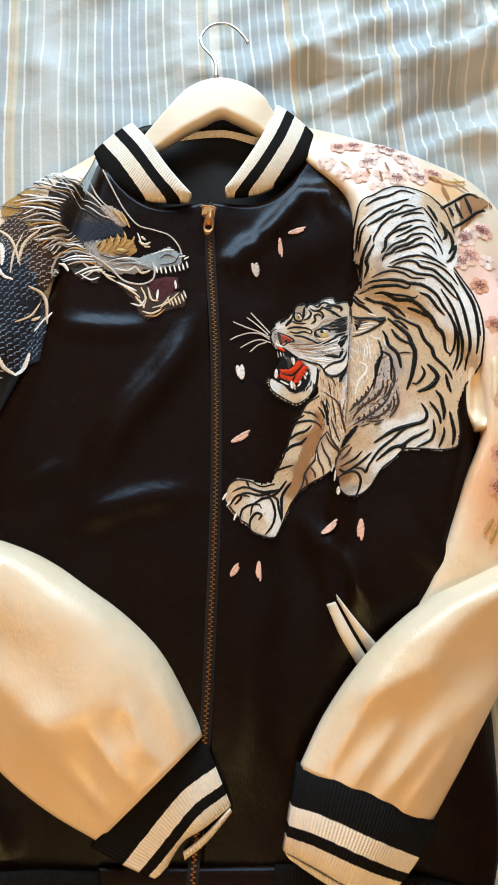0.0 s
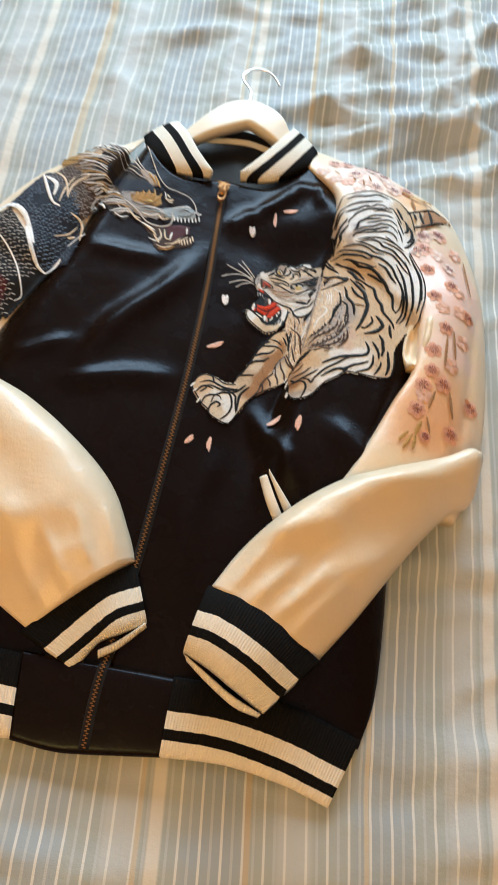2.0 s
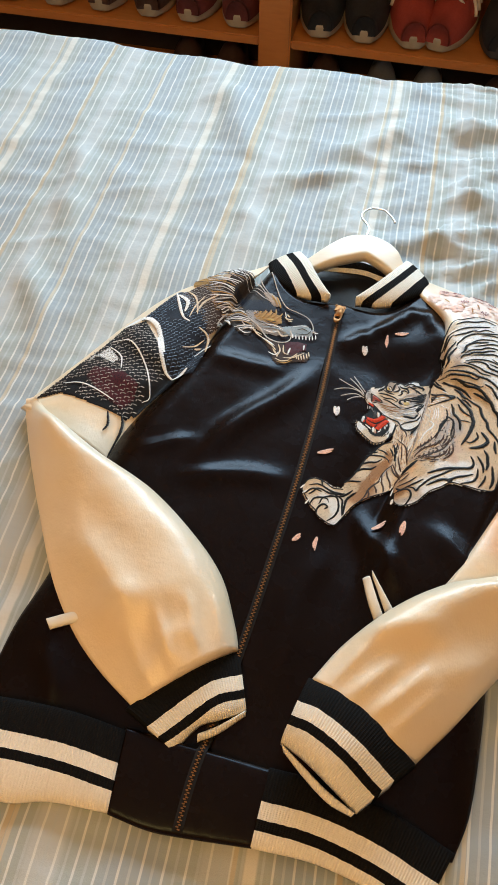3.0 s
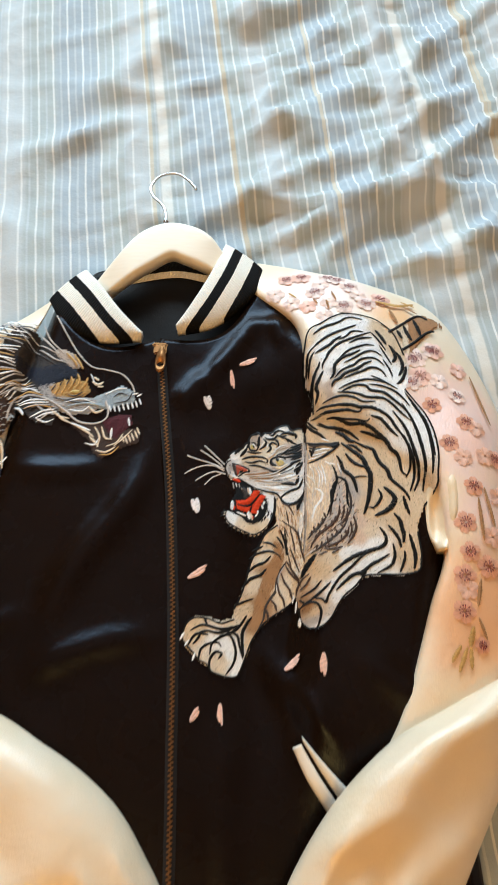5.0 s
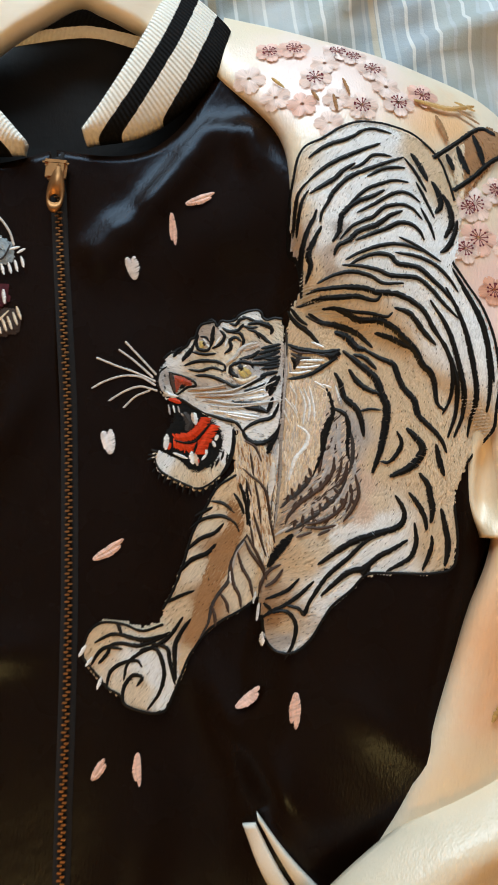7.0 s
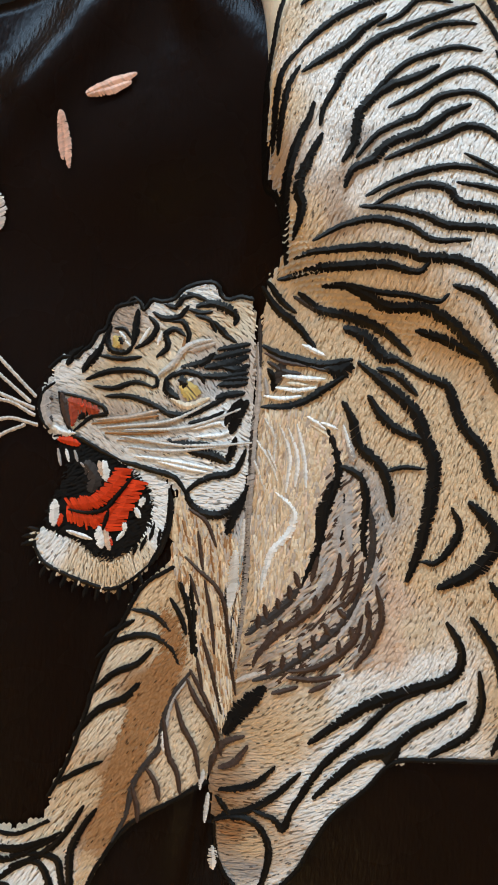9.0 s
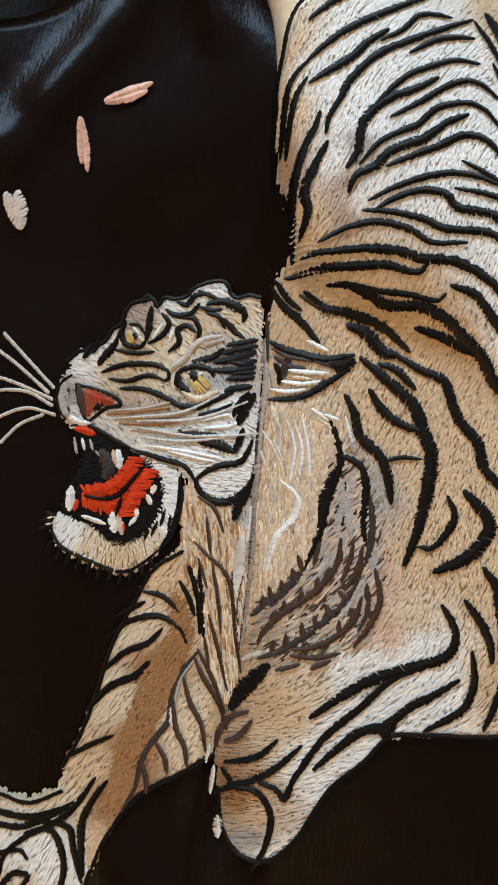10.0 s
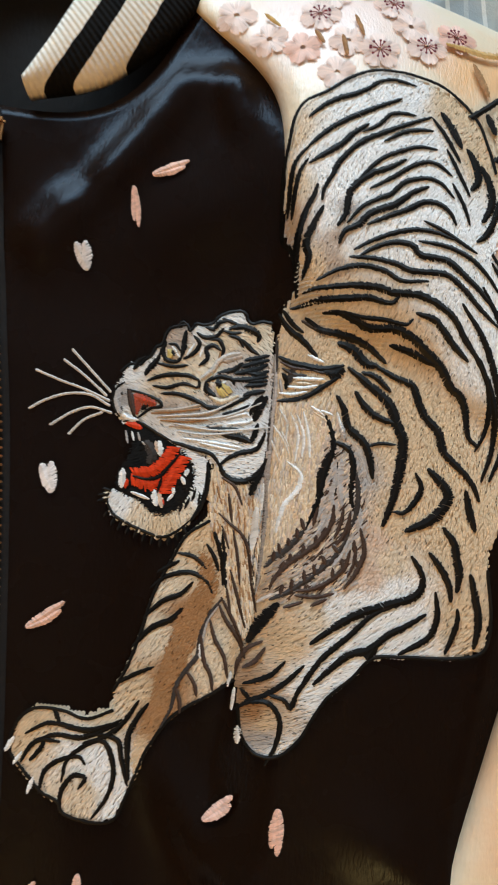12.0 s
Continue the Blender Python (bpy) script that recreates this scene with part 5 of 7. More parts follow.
tiger_line("B", 1.4, (120.9, 175.3), (127, 171.7), (130.9, 164.4))
tiger_line("B", 1.5, (121.1, 159.6), (125.9, 156), (132.4, 151.1), (136.1, 144), (138.5, 132), (141.7, 120.3))
tiger_line("B", 1.3, (124.5, 168.3), (127.2, 156.6))
tiger_line("K", 2.8, (119.6, 151.6), (124.2, 142.6), (127.8, 128))
tiger_line("B", 1.3, (128.3, 152.8), (131.4, 141.7), (133.7, 130.1))
tiger_line("B", 1.5, (129, 135.6), (133.3, 124.6), (137.9, 112.7))
tiger_line("B", 1.5, (126.4, 123.6), (132.5, 114.5), (138, 105.4))
tiger_line("N", 1.2, (128.7, 166.5), (131, 156.1))
tiger_line("B", 1.1, (123.3, 154.1), (127.2, 144.9))
tiger_line("N", 1.1, (133.3, 149.7), (136.3, 136.9))
tiger_line("B", 1.2, (128.3, 127.7), (130.8, 118.4))
tiger_line("N", 1.1, (119, 171.1), (122.2, 163.7))
tiger_line("K", 3.2, (134, 168.7), (135.6, 175), (138.2, 179.6))
tiger_line("W", 3.6, (137.2, 163.7), (137.5, 154.2), (137.1, 145.8))
tiger_line("W", 1.6, (139.2, 174), (139.2, 162.2))
tiger_line("L", 1.4, (139.7, 162.3), (139.2, 152.8))
tiger_line("K", 1.3, (135.4, 151.9), (136.8, 142.7))
tiger_line("D", 1.2, (139.1, 150.8), (138.4, 139.4), (139.6, 128.7))
tiger_line("G", 2.2, (138.1, 230.7), (139.7, 215.6), (139.6, 204.1), (139.9, 192.7), (140.2, 177.5), (141, 164.5), (141.2, 145.9), (140.9, 127.3))
tiger_line("D", 1.3, (137.8, 238.3), (139.5, 223.2))
tiger_line("D", 1.7, (139.1, 208.7), (139.5, 192.7), (140.3, 183.2))
tiger_line("D", 1.4, (140, 181.3), (140.8, 166.3), (141, 144), (140.6, 127.2))
tiger_line("K", 4.8, (139.4, 107.2), (143.1, 114.9), (150, 125.3))
tiger_line("b", 1.6, (141.7, 124.3), (145.5, 127), (150.6, 130.1))
tiger_line("K", 3.2, (161.9, 204), (165.1, 196.7), (166, 189.6), (163.5, 180.3), (162.5, 171.3), (160.6, 163.9), (158.4, 157.4))
tiger_line("K", 4.2, (164.5, 188.5), (162.8, 180.3), (162.2, 172.1))
tiger_line("K", 3.0, (166.1, 193.9), (172.5, 191), (175.1, 183.4), (175.2, 173.5), (176.8, 166.6))
tiger_line("D", 2.6, (176.5, 181.7), (178.3, 173), (178.2, 164.9), (176.2, 158.1))
tiger_line("K", 1.4, (168.4, 185.4), (169.6, 177.4), (167.9, 169.2))
tiger_line("D", 3.0, (158.4, 157.4), (154.1, 150.9), (149, 145.6), (143.2, 139.1))
tiger_line("D", 2.6, (176.2, 158.1), (172.8, 149.2), (167.3, 142.2), (160.8, 136.1), (152.6, 129.7), (146.7, 126.2))
tiger_line("B", 2.4, (168.8, 167.5), (168.2, 159.4), (164.3, 152.5), (159.6, 147.7), (152.9, 142.1), (147.6, 134.8), (146.2, 130.5))
tiger_line("B", 2.1, (180.4, 159.3), (182.9, 150.3), (180.7, 141.9), (176.1, 134.3))
tiger_line("B", 2.1, (177.2, 150), (175.3, 142.4), (169.7, 136.4), (163, 132.5), (156.9, 131.3))
tiger_line("B", 1.7, (156.7, 129.4), (164.9, 129.7), (172.1, 131.9))
tiger_line("B", 1.7, (152.7, 124), (159.8, 127.1))
tiger_line("B", 1.8, (175.8, 165.6), (174.8, 158.3), (171.5, 151.7))
tiger_line("B", 1.5, (162.2, 165.8), (161.1, 158.6))
tiger_line("B", 1.6, (172.8, 167), (172.1, 159.8), (170.2, 154.2))
tiger_line("B", 1.6, (163.5, 126), (169.4, 129.3))
tiger_line("B", 1.5, (179.5, 151.7), (179, 144.6), (177.1, 139.4))
tiger_line("G", 3.6, (170.1, 186.8), (169.6, 177.4), (172, 167.8))
tiger_line("G", 2.6, (167.8, 179), (167.8, 170), (169.3, 166.6))
tiger_line("G", 2.2, (166, 161.8), (163.5, 156.2), (161, 153.2))
tiger_line("G", 2.0, (176.5, 154.9), (174.1, 147.6), (170.7, 142.7))
tiger_line("G", 2.0, (180.1, 148.2), (178, 140.9), (174.2, 136.1))
tiger_line("G", 2.2, (167.8, 202.4), (170.3, 195.5))
tiger_line("W", 1.2, (166.3, 205.9), (169.7, 197.2))
tiger_line("G", 2.4, (179.7, 167.8), (179.9, 160.7), (181.5, 155.5))
tiger_line("G", 1.8, (163.2, 166), (162.7, 160.5))
tiger_line("W", 2.2, (148.2, 183.7), (153.7, 178.9), (153.3, 172.7), (148.6, 165.9), (146.9, 158.3), (146.4, 154.2))
tiger_line("W", 1.3, (140.7, 199.5), (145.4, 193.1), (148.2, 187.4))
tiger_line("W", 1.4, (147.3, 204.8), (151.1, 195.4), (151, 184.4))
tiger_line("W", 1.4, (152.5, 205), (155.7, 193.9), (156.8, 186.4))
tiger_line("W", 1.3, (155.4, 207.6), (160.7, 204.4))
tiger_line("W", 1.3, (142.6, 206.6), (146.2, 200.3), (146.5, 193.2))
tiger_line("W", 1.3, (150.1, 203.6), (153.5, 194.6), (153.6, 186.5))
tiger_line("W", 1.2, (140.6, 192.8), (144, 185.5))
tiger_line("C", 1.5, (147.6, 193.2), (149.8, 186.1), (148.9, 180.5))
tiger_line("W", 1.2, (144.3, 196.8), (147.9, 190.5))
tiger_line("C", 1.4, (157.1, 205), (162.8, 201.9))
tiger_line("W", 1.3, (159.7, 206.1), (164.3, 204.8))
tiger_line("B", 1.7, (151.5, 151.9), (152.2, 149.1))
tiger_line("B", 1.7, (154.6, 156.3), (155.4, 152.5))
tiger_line("B", 1.7, (147.8, 149.4), (149, 145.6))
tiger_line("B", 1.7, (155.9, 160.6), (157.6, 156.4))
tiger_line("B", 1.7, (162.7, 154.3), (162.7, 150.7))
tiger_line("B", 1.7, (158.2, 149.7), (157.8, 146.4))
tiger_line("B", 1.7, (153.2, 145.7), (152.9, 142.1))
tiger_line("B", 1.7, (166, 146.3), (167.9, 143.3))
tiger_line("B", 1.7, (162.8, 142.4), (163.9, 139))
tiger_line("B", 1.7, (159.2, 139.8), (159.8, 135.6))
tiger_line("B", 1.7, (154.7, 135.6), (154.9, 131.7))
tiger_line("B", 1.7, (151.4, 132.8), (150.7, 129.1))
tiger_line("B", 1.7, (169.8, 151), (172.2, 148.8))
tiger_line("B", 1.7, (173.9, 146.1), (175.1, 142.4))
tiger_line("B", 1.7, (170.7, 141.9), (171.1, 138))
tiger_line("B", 1.7, (179.6, 146.4), (181.3, 143))
tiger_line("B", 1.7, (146.4, 146.1), (146.6, 142.2))
tiger_line("B", 1.7, (169.2, 163.9), (168.9, 159.5))
tiger_line("B", 1.7, (166.2, 158.1), (165, 153.7))
tiger_line("B", 1.7, (175.8, 162), (175.6, 157.3))
tiger_line("B", 1.7, (178.4, 154.1), (178.5, 149.8))
tiger_line("B", 1.7, (150.7, 142.4), (149.7, 138.9))
tiger_line("K", 2.2, (95.2, 124), (101.7, 129.8), (111.3, 132.5), (118.6, 130), (122.4, 124.8))
tiger_line("K", 2.0, (105.2, 140.3), (112.5, 139.3), (118.9, 134.8))
tiger_line("K", 2.0, (97.4, 131.1), (103.1, 135), (106, 136.9))
tiger_line("K", 2.3, (94, 111.6), (101.1, 118.9), (108.4, 122.7), (113.2, 128.4))
tiger_line("K", 2.7, (90.8, 98.7), (97.7, 107.1), (105.8, 111.6), (110.4, 117.5))
tiger_line("K", 1.9, (86.1, 82.6), (93.3, 87.1), (100.5, 90.5))
tiger_line("K", 2.4, (123.5, 152.2), (125.8, 140.9), (126.4, 129))
tiger_line("K", 2.0, (117.5, 145.5), (121.7, 139.9), (123.9, 134.8))
tiger_line("D", 2.0, (126.8, 123.2), (121.8, 115.1), (119.3, 106.7), (118.7, 97.4), (114.3, 90.5), (111.1, 83.4), (110.1, 74.8), (106.1, 64.2))
tiger_line("G", 1.2, (125.9, 120.4), (121.3, 111.9), (119.6, 99.5), (115.3, 91.5))
tiger_line("B", 1.9, (122.6, 113.3), (125.6, 105.8), (130.3, 98.8), (132.9, 90.3))
tiger_line("B", 1.9, (125.7, 120.4), (129.6, 114), (136.2, 106.4), (139.1, 100.5))
tiger_line("B", 1.9, (119.3, 106.7), (122, 96.1), (125.4, 90.6), (127.1, 84))
tiger_line("B", 1.9, (115.3, 90.3), (118.8, 86), (120.6, 81))
tiger_line("B", 1.8, (111.1, 83.4), (113.3, 78), (114.1, 72.8))
tiger_line("W", 1.4, (119.2, 103.2), (120.3, 96.8))
tiger_line("K", 2.2, (67, 63.3), (77.9, 62.4), (85.8, 65.8))
tiger_line("K", 2.3, (75.6, 57.1), (83.5, 59.9), (90.2, 65.6), (96.1, 75.9))
tiger_line("K", 2.6, (95.6, 42.6), (93.5, 59.7), (96.3, 68.6), (100.3, 75.1))
tiger_line("H", 1.1, (68, 207), (60.6, 213.6), (49.3, 223.6), taper=False)
tiger_line("H", 1.1, (66.5, 205.1), (55.7, 213), (46.3, 218.7), taper=False)
tiger_line("H", 1.1, (68, 203), (56.5, 206.8), (46.3, 209.3), (34.8, 212.8), taper=False)
tiger_line("H", 1.1, (68.3, 200.8), (59.3, 204.6), (49.5, 203.9), (40, 199.8), (34.1, 195.6), taper=False)
tiger_line("H", 1.1, (69.4, 197.9), (60, 199.1), (51.8, 195.4), (44.2, 189.5), taper=False)
tiger_line("H", 1.1, (65.5, 197.4), (58.3, 193.2), (52.7, 186.5), taper=False)
tiger_line("K", 1.4, (144.4, 255.3), (142.7, 264.6), (139.2, 274.8), (135.7, 280.1), (133.8, 292.7), (133.1, 308.4), (134, 319.5), (135.2, 330.1), (138.8, 337.3), (147.9, 343), (157.1, 351), (166.6, 356.3), (176.6, 357.8), (186.9, 357.2), (200.1, 353.8), (213.9, 342.8), (220.2, 330), (224.3, 317.8), taper=False)
tiger_line("K", 1.4, (224.2, 279.3), (232.2, 268.8), (241.3, 256.1), (247.9, 238.4), (250.9, 217.5), (250.1, 199.2), (249.2, 187.2), (239.6, 171.4), taper=False)
tiger_line("K", 1.4, (233.6, 148), (236.6, 128.8), (234.6, 115.7), (222.2, 111.4), (201.3, 109.8), (190.1, 107.9), (182.7, 99.2), (173.8, 90.5), (168.2, 80.6), (164, 72.4), (156.7, 65.5), (147.6, 64.4), (141.1, 70), (138.3, 81.6), taper=False)
tiger_line("K", 1.4, (85.1, 79.5), (89.7, 90.5), (93.3, 104.2), (96.7, 121.4), (102.2, 135.7), (107.9, 148.3), (117.5, 155.9), taper=False)
tiger_line("K", 1.4, (85.9, 71.3), (75.6, 67.2), (65.6, 69.9), (54.3, 69.9), (47.5, 63.8), (45.8, 52.5), (50.4, 46.5), (56.5, 40.6), (61.2, 36.2), (67.9, 33), (71.6, 28.1), (83.1, 25), (91.7, 26.5), (95.6, 36.3), (98.1, 44.5), (101.9, 56.2), (109.1, 68.4), (116.8, 75.7), (127.8, 83.3), (135.5, 90.5), taper=False)
tiger_line("K", 2.7, (211.7, 342.4), (223.5, 353.7), (239.8, 370.1), (249.6, 369.7), taper=False)
tiger_line("K", 2.7, (223.7, 323.7), (234.9, 334.5), (246.6, 348.2), (255.1, 354.8), taper=False)
tiger_line("K", 4.0, (225.4, 353), (229.2, 343.4), (233, 336.9))
tiger_line("K", 4.0, (235.3, 363.5), (239.6, 352.6), (241.8, 344.7))
tiger_line("K", 3.5, (219.1, 345.9), (223.6, 337.1))


def heart(x0, y0, x1, y1, w):
    """A heart-shaped petal from its notch to its tip."""
    ln = math.hypot(x1 - x0, y1 - y0)
    nx, ny = (y1 - y0) / ln * w * 0.27, (x0 - x1) / ln * w * 0.27
    st = Stitches()
    for k in (-1, 1):
        line = satin_line("V", w * 0.62, [(x0 + k * nx, y0 + k * ny), ((x0 + x1) / 2 + k * nx * 0.6, (y0 + y1) / 2 + k * ny * 0.6), (x1, y1)], lift=0.0012, ragged=0.08)
        n = len(st.verts)
        st.verts += line.verts
        st.dyes += line.dyes
        st.faces += [tuple(v + n for v in f) for f in line.faces]
    st.make("petal", jacket, "white heart-shaped embroidered petal")


def petal(w, a, m, b):
    """A slim petal from its notched end to its tip."""
    ln = math.hypot(b[0] - a[0], b[1] - a[1])
    nx, ny = (b[1] - a[1]) / ln * w * 0.2, (a[0] - b[0]) / ln * w * 0.2
    st = Stitches()
    for k, cut in ((-1, 0.0), (1, 0.16)):
        start = (b[0] + (a[0] - b[0]) * cut + k * nx, b[1] + (a[1] - b[1]) * cut + k * ny)
        line = satin_line("Q", w * 0.6, [(a[0] + k * nx * 0.3, a[1] + k * ny * 0.3), (m[0] + k * nx, m[1] + k * ny), start], lift=0.0009, ragged=0.1)
        n = len(st.verts)
        st.verts += line.verts
        st.dyes += line.dyes
        st.faces += [tuple(v + n for v in f) for f in line.faces]
    st.make("petal", jacket, "pale pink embroidered petal")


# petals drifting over the front
petal(4.9, (75.1, 306.1), (82.5, 310), (90.3, 314.1))
petal(4.1, (67.4, 299.2), (68.9, 290.9), (70.4, 282.1))
heart(46.8, 271.3, 51, 260.4, 7.2)
heart(44.2, 172.6, 48.6, 160.6, 7.6)
petal(5.5, (45.8, 102.5), (53.1, 107.5), (60.7, 113.8))
petal(5.5, (129.5, 32.8), (135.2, 37.6), (140.9, 44.2))
petal(5.9, (158.9, 45), (159.1, 37.1), (159.2, 27.9))
petal(5.1, (58.2, -10.6), (60.9, -5.7), (63.8, -0.2))
petal(4.5, (79.9, 4.2), (80.4, -3.8), (81.9, -11.9))

# the dragon on the shoulder and sleeve
dragon = new("dragon_embroidery")
dragon.parent = jacket
dragon["label"] = "dark scaled dragon with pale mane embroidered in thread"


def dragon_line(dye, width, *points, taper=True):
    satin_line(dye, width, points, taper, lift=0.0022, ragged=0.1).make(NAMES[dye], dragon)


def dragon_ground(name, dye, lift, *points):
    fill(list(points), lambda x, y: DYES[dye], lambda x, y: -0.6 + 0.6 * noise.noise((x * 20, y * 20, 3)), lift=lift, dense=0.6).make(name, dragon)


def scales(dye, pitch, lean, *points):
    """Rows of small hooked scales over a shape (millimetres)."""
    poly = [(x / 1000, y / 1000) for x, y in points]
    st = Stitches()
    pitch = pitch / 1000
    c, s = math.cos(lean), math.sin(lean)
    mx, my = sum(p[0] for p in poly) / len(poly), sum(p[1] for p in poly) / len(poly)
    for i in range(-40, 41):
        for j in range(-60, 61):
            u, v = (i + 0.5 * (j % 2)) * pitch + dice.gauss(0, 0.1) * pitch, j * pitch * 0.6 + 0.3 * pitch * math.sin(i * 0.5)
            x, y = mx + c * u - s * v, my + s * u + c * v
            if inside(x, y, poly) and noise.noise((x * 45, y * 45, 5)) > -0.32:
                for k in (-1, 1):
                    st.add(x + k * 0.22 * pitch * c, y + k * 0.22 * pitch * s, lean + k * 0.9 + 0.3 + math.pi / 2, pitch * (0.50 if k > 0 else 0.32), pitch * 0.16, 0.0018, DYES[dye], 0.35)
    tagged(st.make("scale_field", dragon), kind="stuff")


dragon_ground("scaled_body", "E", 0.0008, (-289.6, 63.3), (-272.2, 111), (-257, 152.4), (-242.5, 198.2), (-223.1, 219.1), (-186.3, 181.6), (-164, 147.1), (-163.4, 122.3), (-168.8, 103), (-175.9, 73), (-187.3, 74.6), (-223.8, 75), (-264.8, 78.9))
dragon_ground("scaled_body", "I", 0.0008, (-229.1, 221.2), (-212.6, 264.8), (-204.6, 280), (-187, 277.3), (-157.7, 256.5), (-130.5, 207.2), (-130.4, 157.6), (-145, 152.9), (-156.8, 147.1), (-182.7, 183.5), (-213.5, 224.3))
dragon_ground("shoulder_patch", "B", 0.0008, (-199.9, 271.5), (-185.3, 291.5), (-158.8, 312.3), (-134.9, 269.7), (-129.8, 247.2), (-140, 225.3), (-161.9, 248.7))
# dark strip at the sleeve's inner edge: black scales, with the shade there coloured in
dragon_ground("scaled_body", "E", 0.0010, (-190.7, 196), (-157.3, 178.8), (-144.7, 156.5), (-148.6, 139.6), (-159.7, 109.1), (-169.4, 79.9), (-183, 85.2), (-180.8, 124.5), (-179, 159.3))
scales("S", 8.6, 0.5, (-289.6, 63.3), (-272.2, 111), (-257, 152.4), (-242.5, 198.2), (-223.1, 219.1), (-186.3, 181.6), (-164, 147.1), (-163.4, 122.3), (-168.8, 103), (-175.9, 73), (-187.3, 74.6), (-223.8, 75), (-264.8, 78.9))
scales("l", 7.2, 0.9, (-229.1, 221.2), (-212.6, 264.8), (-204.6, 280), (-187, 277.3), (-157.7, 256.5), (-130.5, 207.2), (-130.4, 157.6), (-145, 152.9), (-156.8, 147.1), (-182.7, 183.5), (-213.5, 224.3))
scales("S", 6.6, 0.7, (-199.9, 271.5), (-185.3, 291.5), (-158.8, 312.3), (-134.9, 269.7), (-129.8, 247.2), (-140, 225.3), (-161.9, 248.7))
dragon_ground("mane", "D", 0.0009, (-139.6, 335.5), (-122.1, 332.8), (-105.6, 317.8), (-95.6, 309), (-84.2, 299.7), (-91.1, 294.1), (-112, 292.4), (-109.1, 275.8), (-86, 254.4), (-91.6, 237.5), (-107.3, 239.6), (-120.3, 251.4), (-131.4, 262.4), (-138.9, 258.1), (-145.1, 265.8), (-153.4, 278.7), (-151.9, 293.3), (-150.1, 310.8), (-147, 321.8))
dragon_ground("flame", "O", 0.0007, (-206.4, 337.7), (-191.9, 343.3), (-163.4, 318.9), (-148.2, 312.1), (-150.9, 293.4), (-152.4, 278.7), (-143.9, 264.8), (-138.1, 259.4), (-144.6, 262.5), (-155.8, 274.5), (-160.7, 283.5), (-173.5, 291.4), (-191.8, 297.5))
dragon_ground("forehead", "I", 0.0012, (-137.4, 303.9), (-127.2, 301.7), (-112.5, 294.9), (-91, 300), (-77.5, 293.5), (-73.6, 288.2), (-84.6, 285.5), (-96.1, 279.4), (-103.2, 271.6), (-115.6, 281), (-130.2, 291.2))
dragon_ground("cheek", "G", 0.0012, (-110, 274.6), (-96.1, 279.4), (-81.5, 265.2), (-55.6, 264.2), (-48.7, 259.4), (-59.8, 251), (-76.4, 248.9), (-98, 255.3))
dragon_ground("snout", "L", 0.0014, (-57.8, 265), (-41.4, 274), (-31.8, 279.1), (-21.7, 274), (-18.5, 265.2), (-29.4, 261.7), (-39.1, 257.2), (-51.4, 256.7))
dragon_ground("brow", "O", 0.0014, (-99.4, 274.4), (-89, 280.3), (-77.1, 284.2), (-65.1, 280.1), (-60.9, 272.6), (-68.3, 267), (-78.4, 265.6), (-88.5, 264.3), (-95.3, 268))
dragon_ground("jaw", "B", 0.0011, (-75.8, 241.1), (-57, 239), (-43.7, 238.5), (-36.8, 225.8), (-25.6, 233.9), (-12.7, 236.5), (-10.1, 224.5), (-23.6, 219.5), (-31.2, 215.3), (-41, 206.9), (-50.1, 212.8), (-55.9, 224.5))
dragon_ground("maroon_patch", "M", 0.0014, (-45.3, 242.8), (-32.8, 248.9), (-20.5, 249.1), (-18.5, 241.5), (-25.6, 233.9), (-30.6, 225.5), (-38.7, 232.3))
dragon_ground("temple", "b", 0.0013, (-102.1, 313.1), (-91.7, 314.3), (-81, 309.7), (-72.9, 297.7), (-80.1, 296.7), (-91.4, 302.3))
dragon_line("W", 1.7, (-120.9, 341.3), (-141.3, 341.9), (-168.7, 359.4))
dragon_line("H", 1.7, (-122.4, 336.9), (-143.3, 339.3), (-176.9, 358))
dragon_line("D", 1.2, (-121.5, 336.5), (-141.5, 336.8), (-165.7, 346.3))
dragon_line("G", 1.7, (-123.8, 332.5), (-144.6, 337.5), (-164.3, 344.7))
dragon_line("D", 1.2, (-123, 332.1), (-142.8, 335.1), (-155.1, 334.8))
dragon_line("W", 1.7, (-125.3, 328.2), (-147.1, 332.2), (-178.7, 352.9))
dragon_line("W", 1.7, (-126.6, 323.8), (-148.4, 327), (-183.2, 351.3))
dragon_line("D", 1.2, (-125.8, 323.4), (-146.8, 325), (-170.3, 336.7))
dragon_line("O", 1.7, (-128.1, 319.7), (-154.1, 324), (-190.6, 344.2))
dragon_line("D", 1.2, (-127.3, 319.3), (-152.4, 321.9), (-177.8, 331.7))
dragon_line("G", 1.7, (-129.7, 315.5), (-155.6, 324), (-186.4, 338.7))
dragon_line("W", 1.7, (-131.5, 311.9), (-154.6, 313.1), (-177.2, 321.6))
dragon_line("D", 1.2, (-130.5, 310.9), (-153.1, 311.3), (-169.3, 315.7))
dragon_line("W", 1.7, (-133.5, 308.6), (-155.5, 309.6), (-175.3, 308.7))
dragon_line("D", 1.2, (-132.3, 307.4), (-154, 307.9), (-168.8, 305.5))
dragon_line("H", 1.7, (-135.5, 305.4), (-157.4, 312.1), (-182.9, 313.1))
dragon_line("O", 1.7, (-135.8, 302.1), (-156.6, 306.1), (-178.2, 306.7))
dragon_line("D", 1.2, (-134.6, 300.9), (-155.1, 304.4), (-171.5, 303))
dragon_line("W", 1.7, (-134.8, 298.7), (-155.2, 301.6), (-173.2, 304))
dragon_line("D", 1.2, (-133.7, 297.5), (-153.8, 300), (-167.2, 300.7))
dragon_line("W", 1.7, (-133.9, 295.3), (-153.6, 301.7), (-168.5, 295.2))
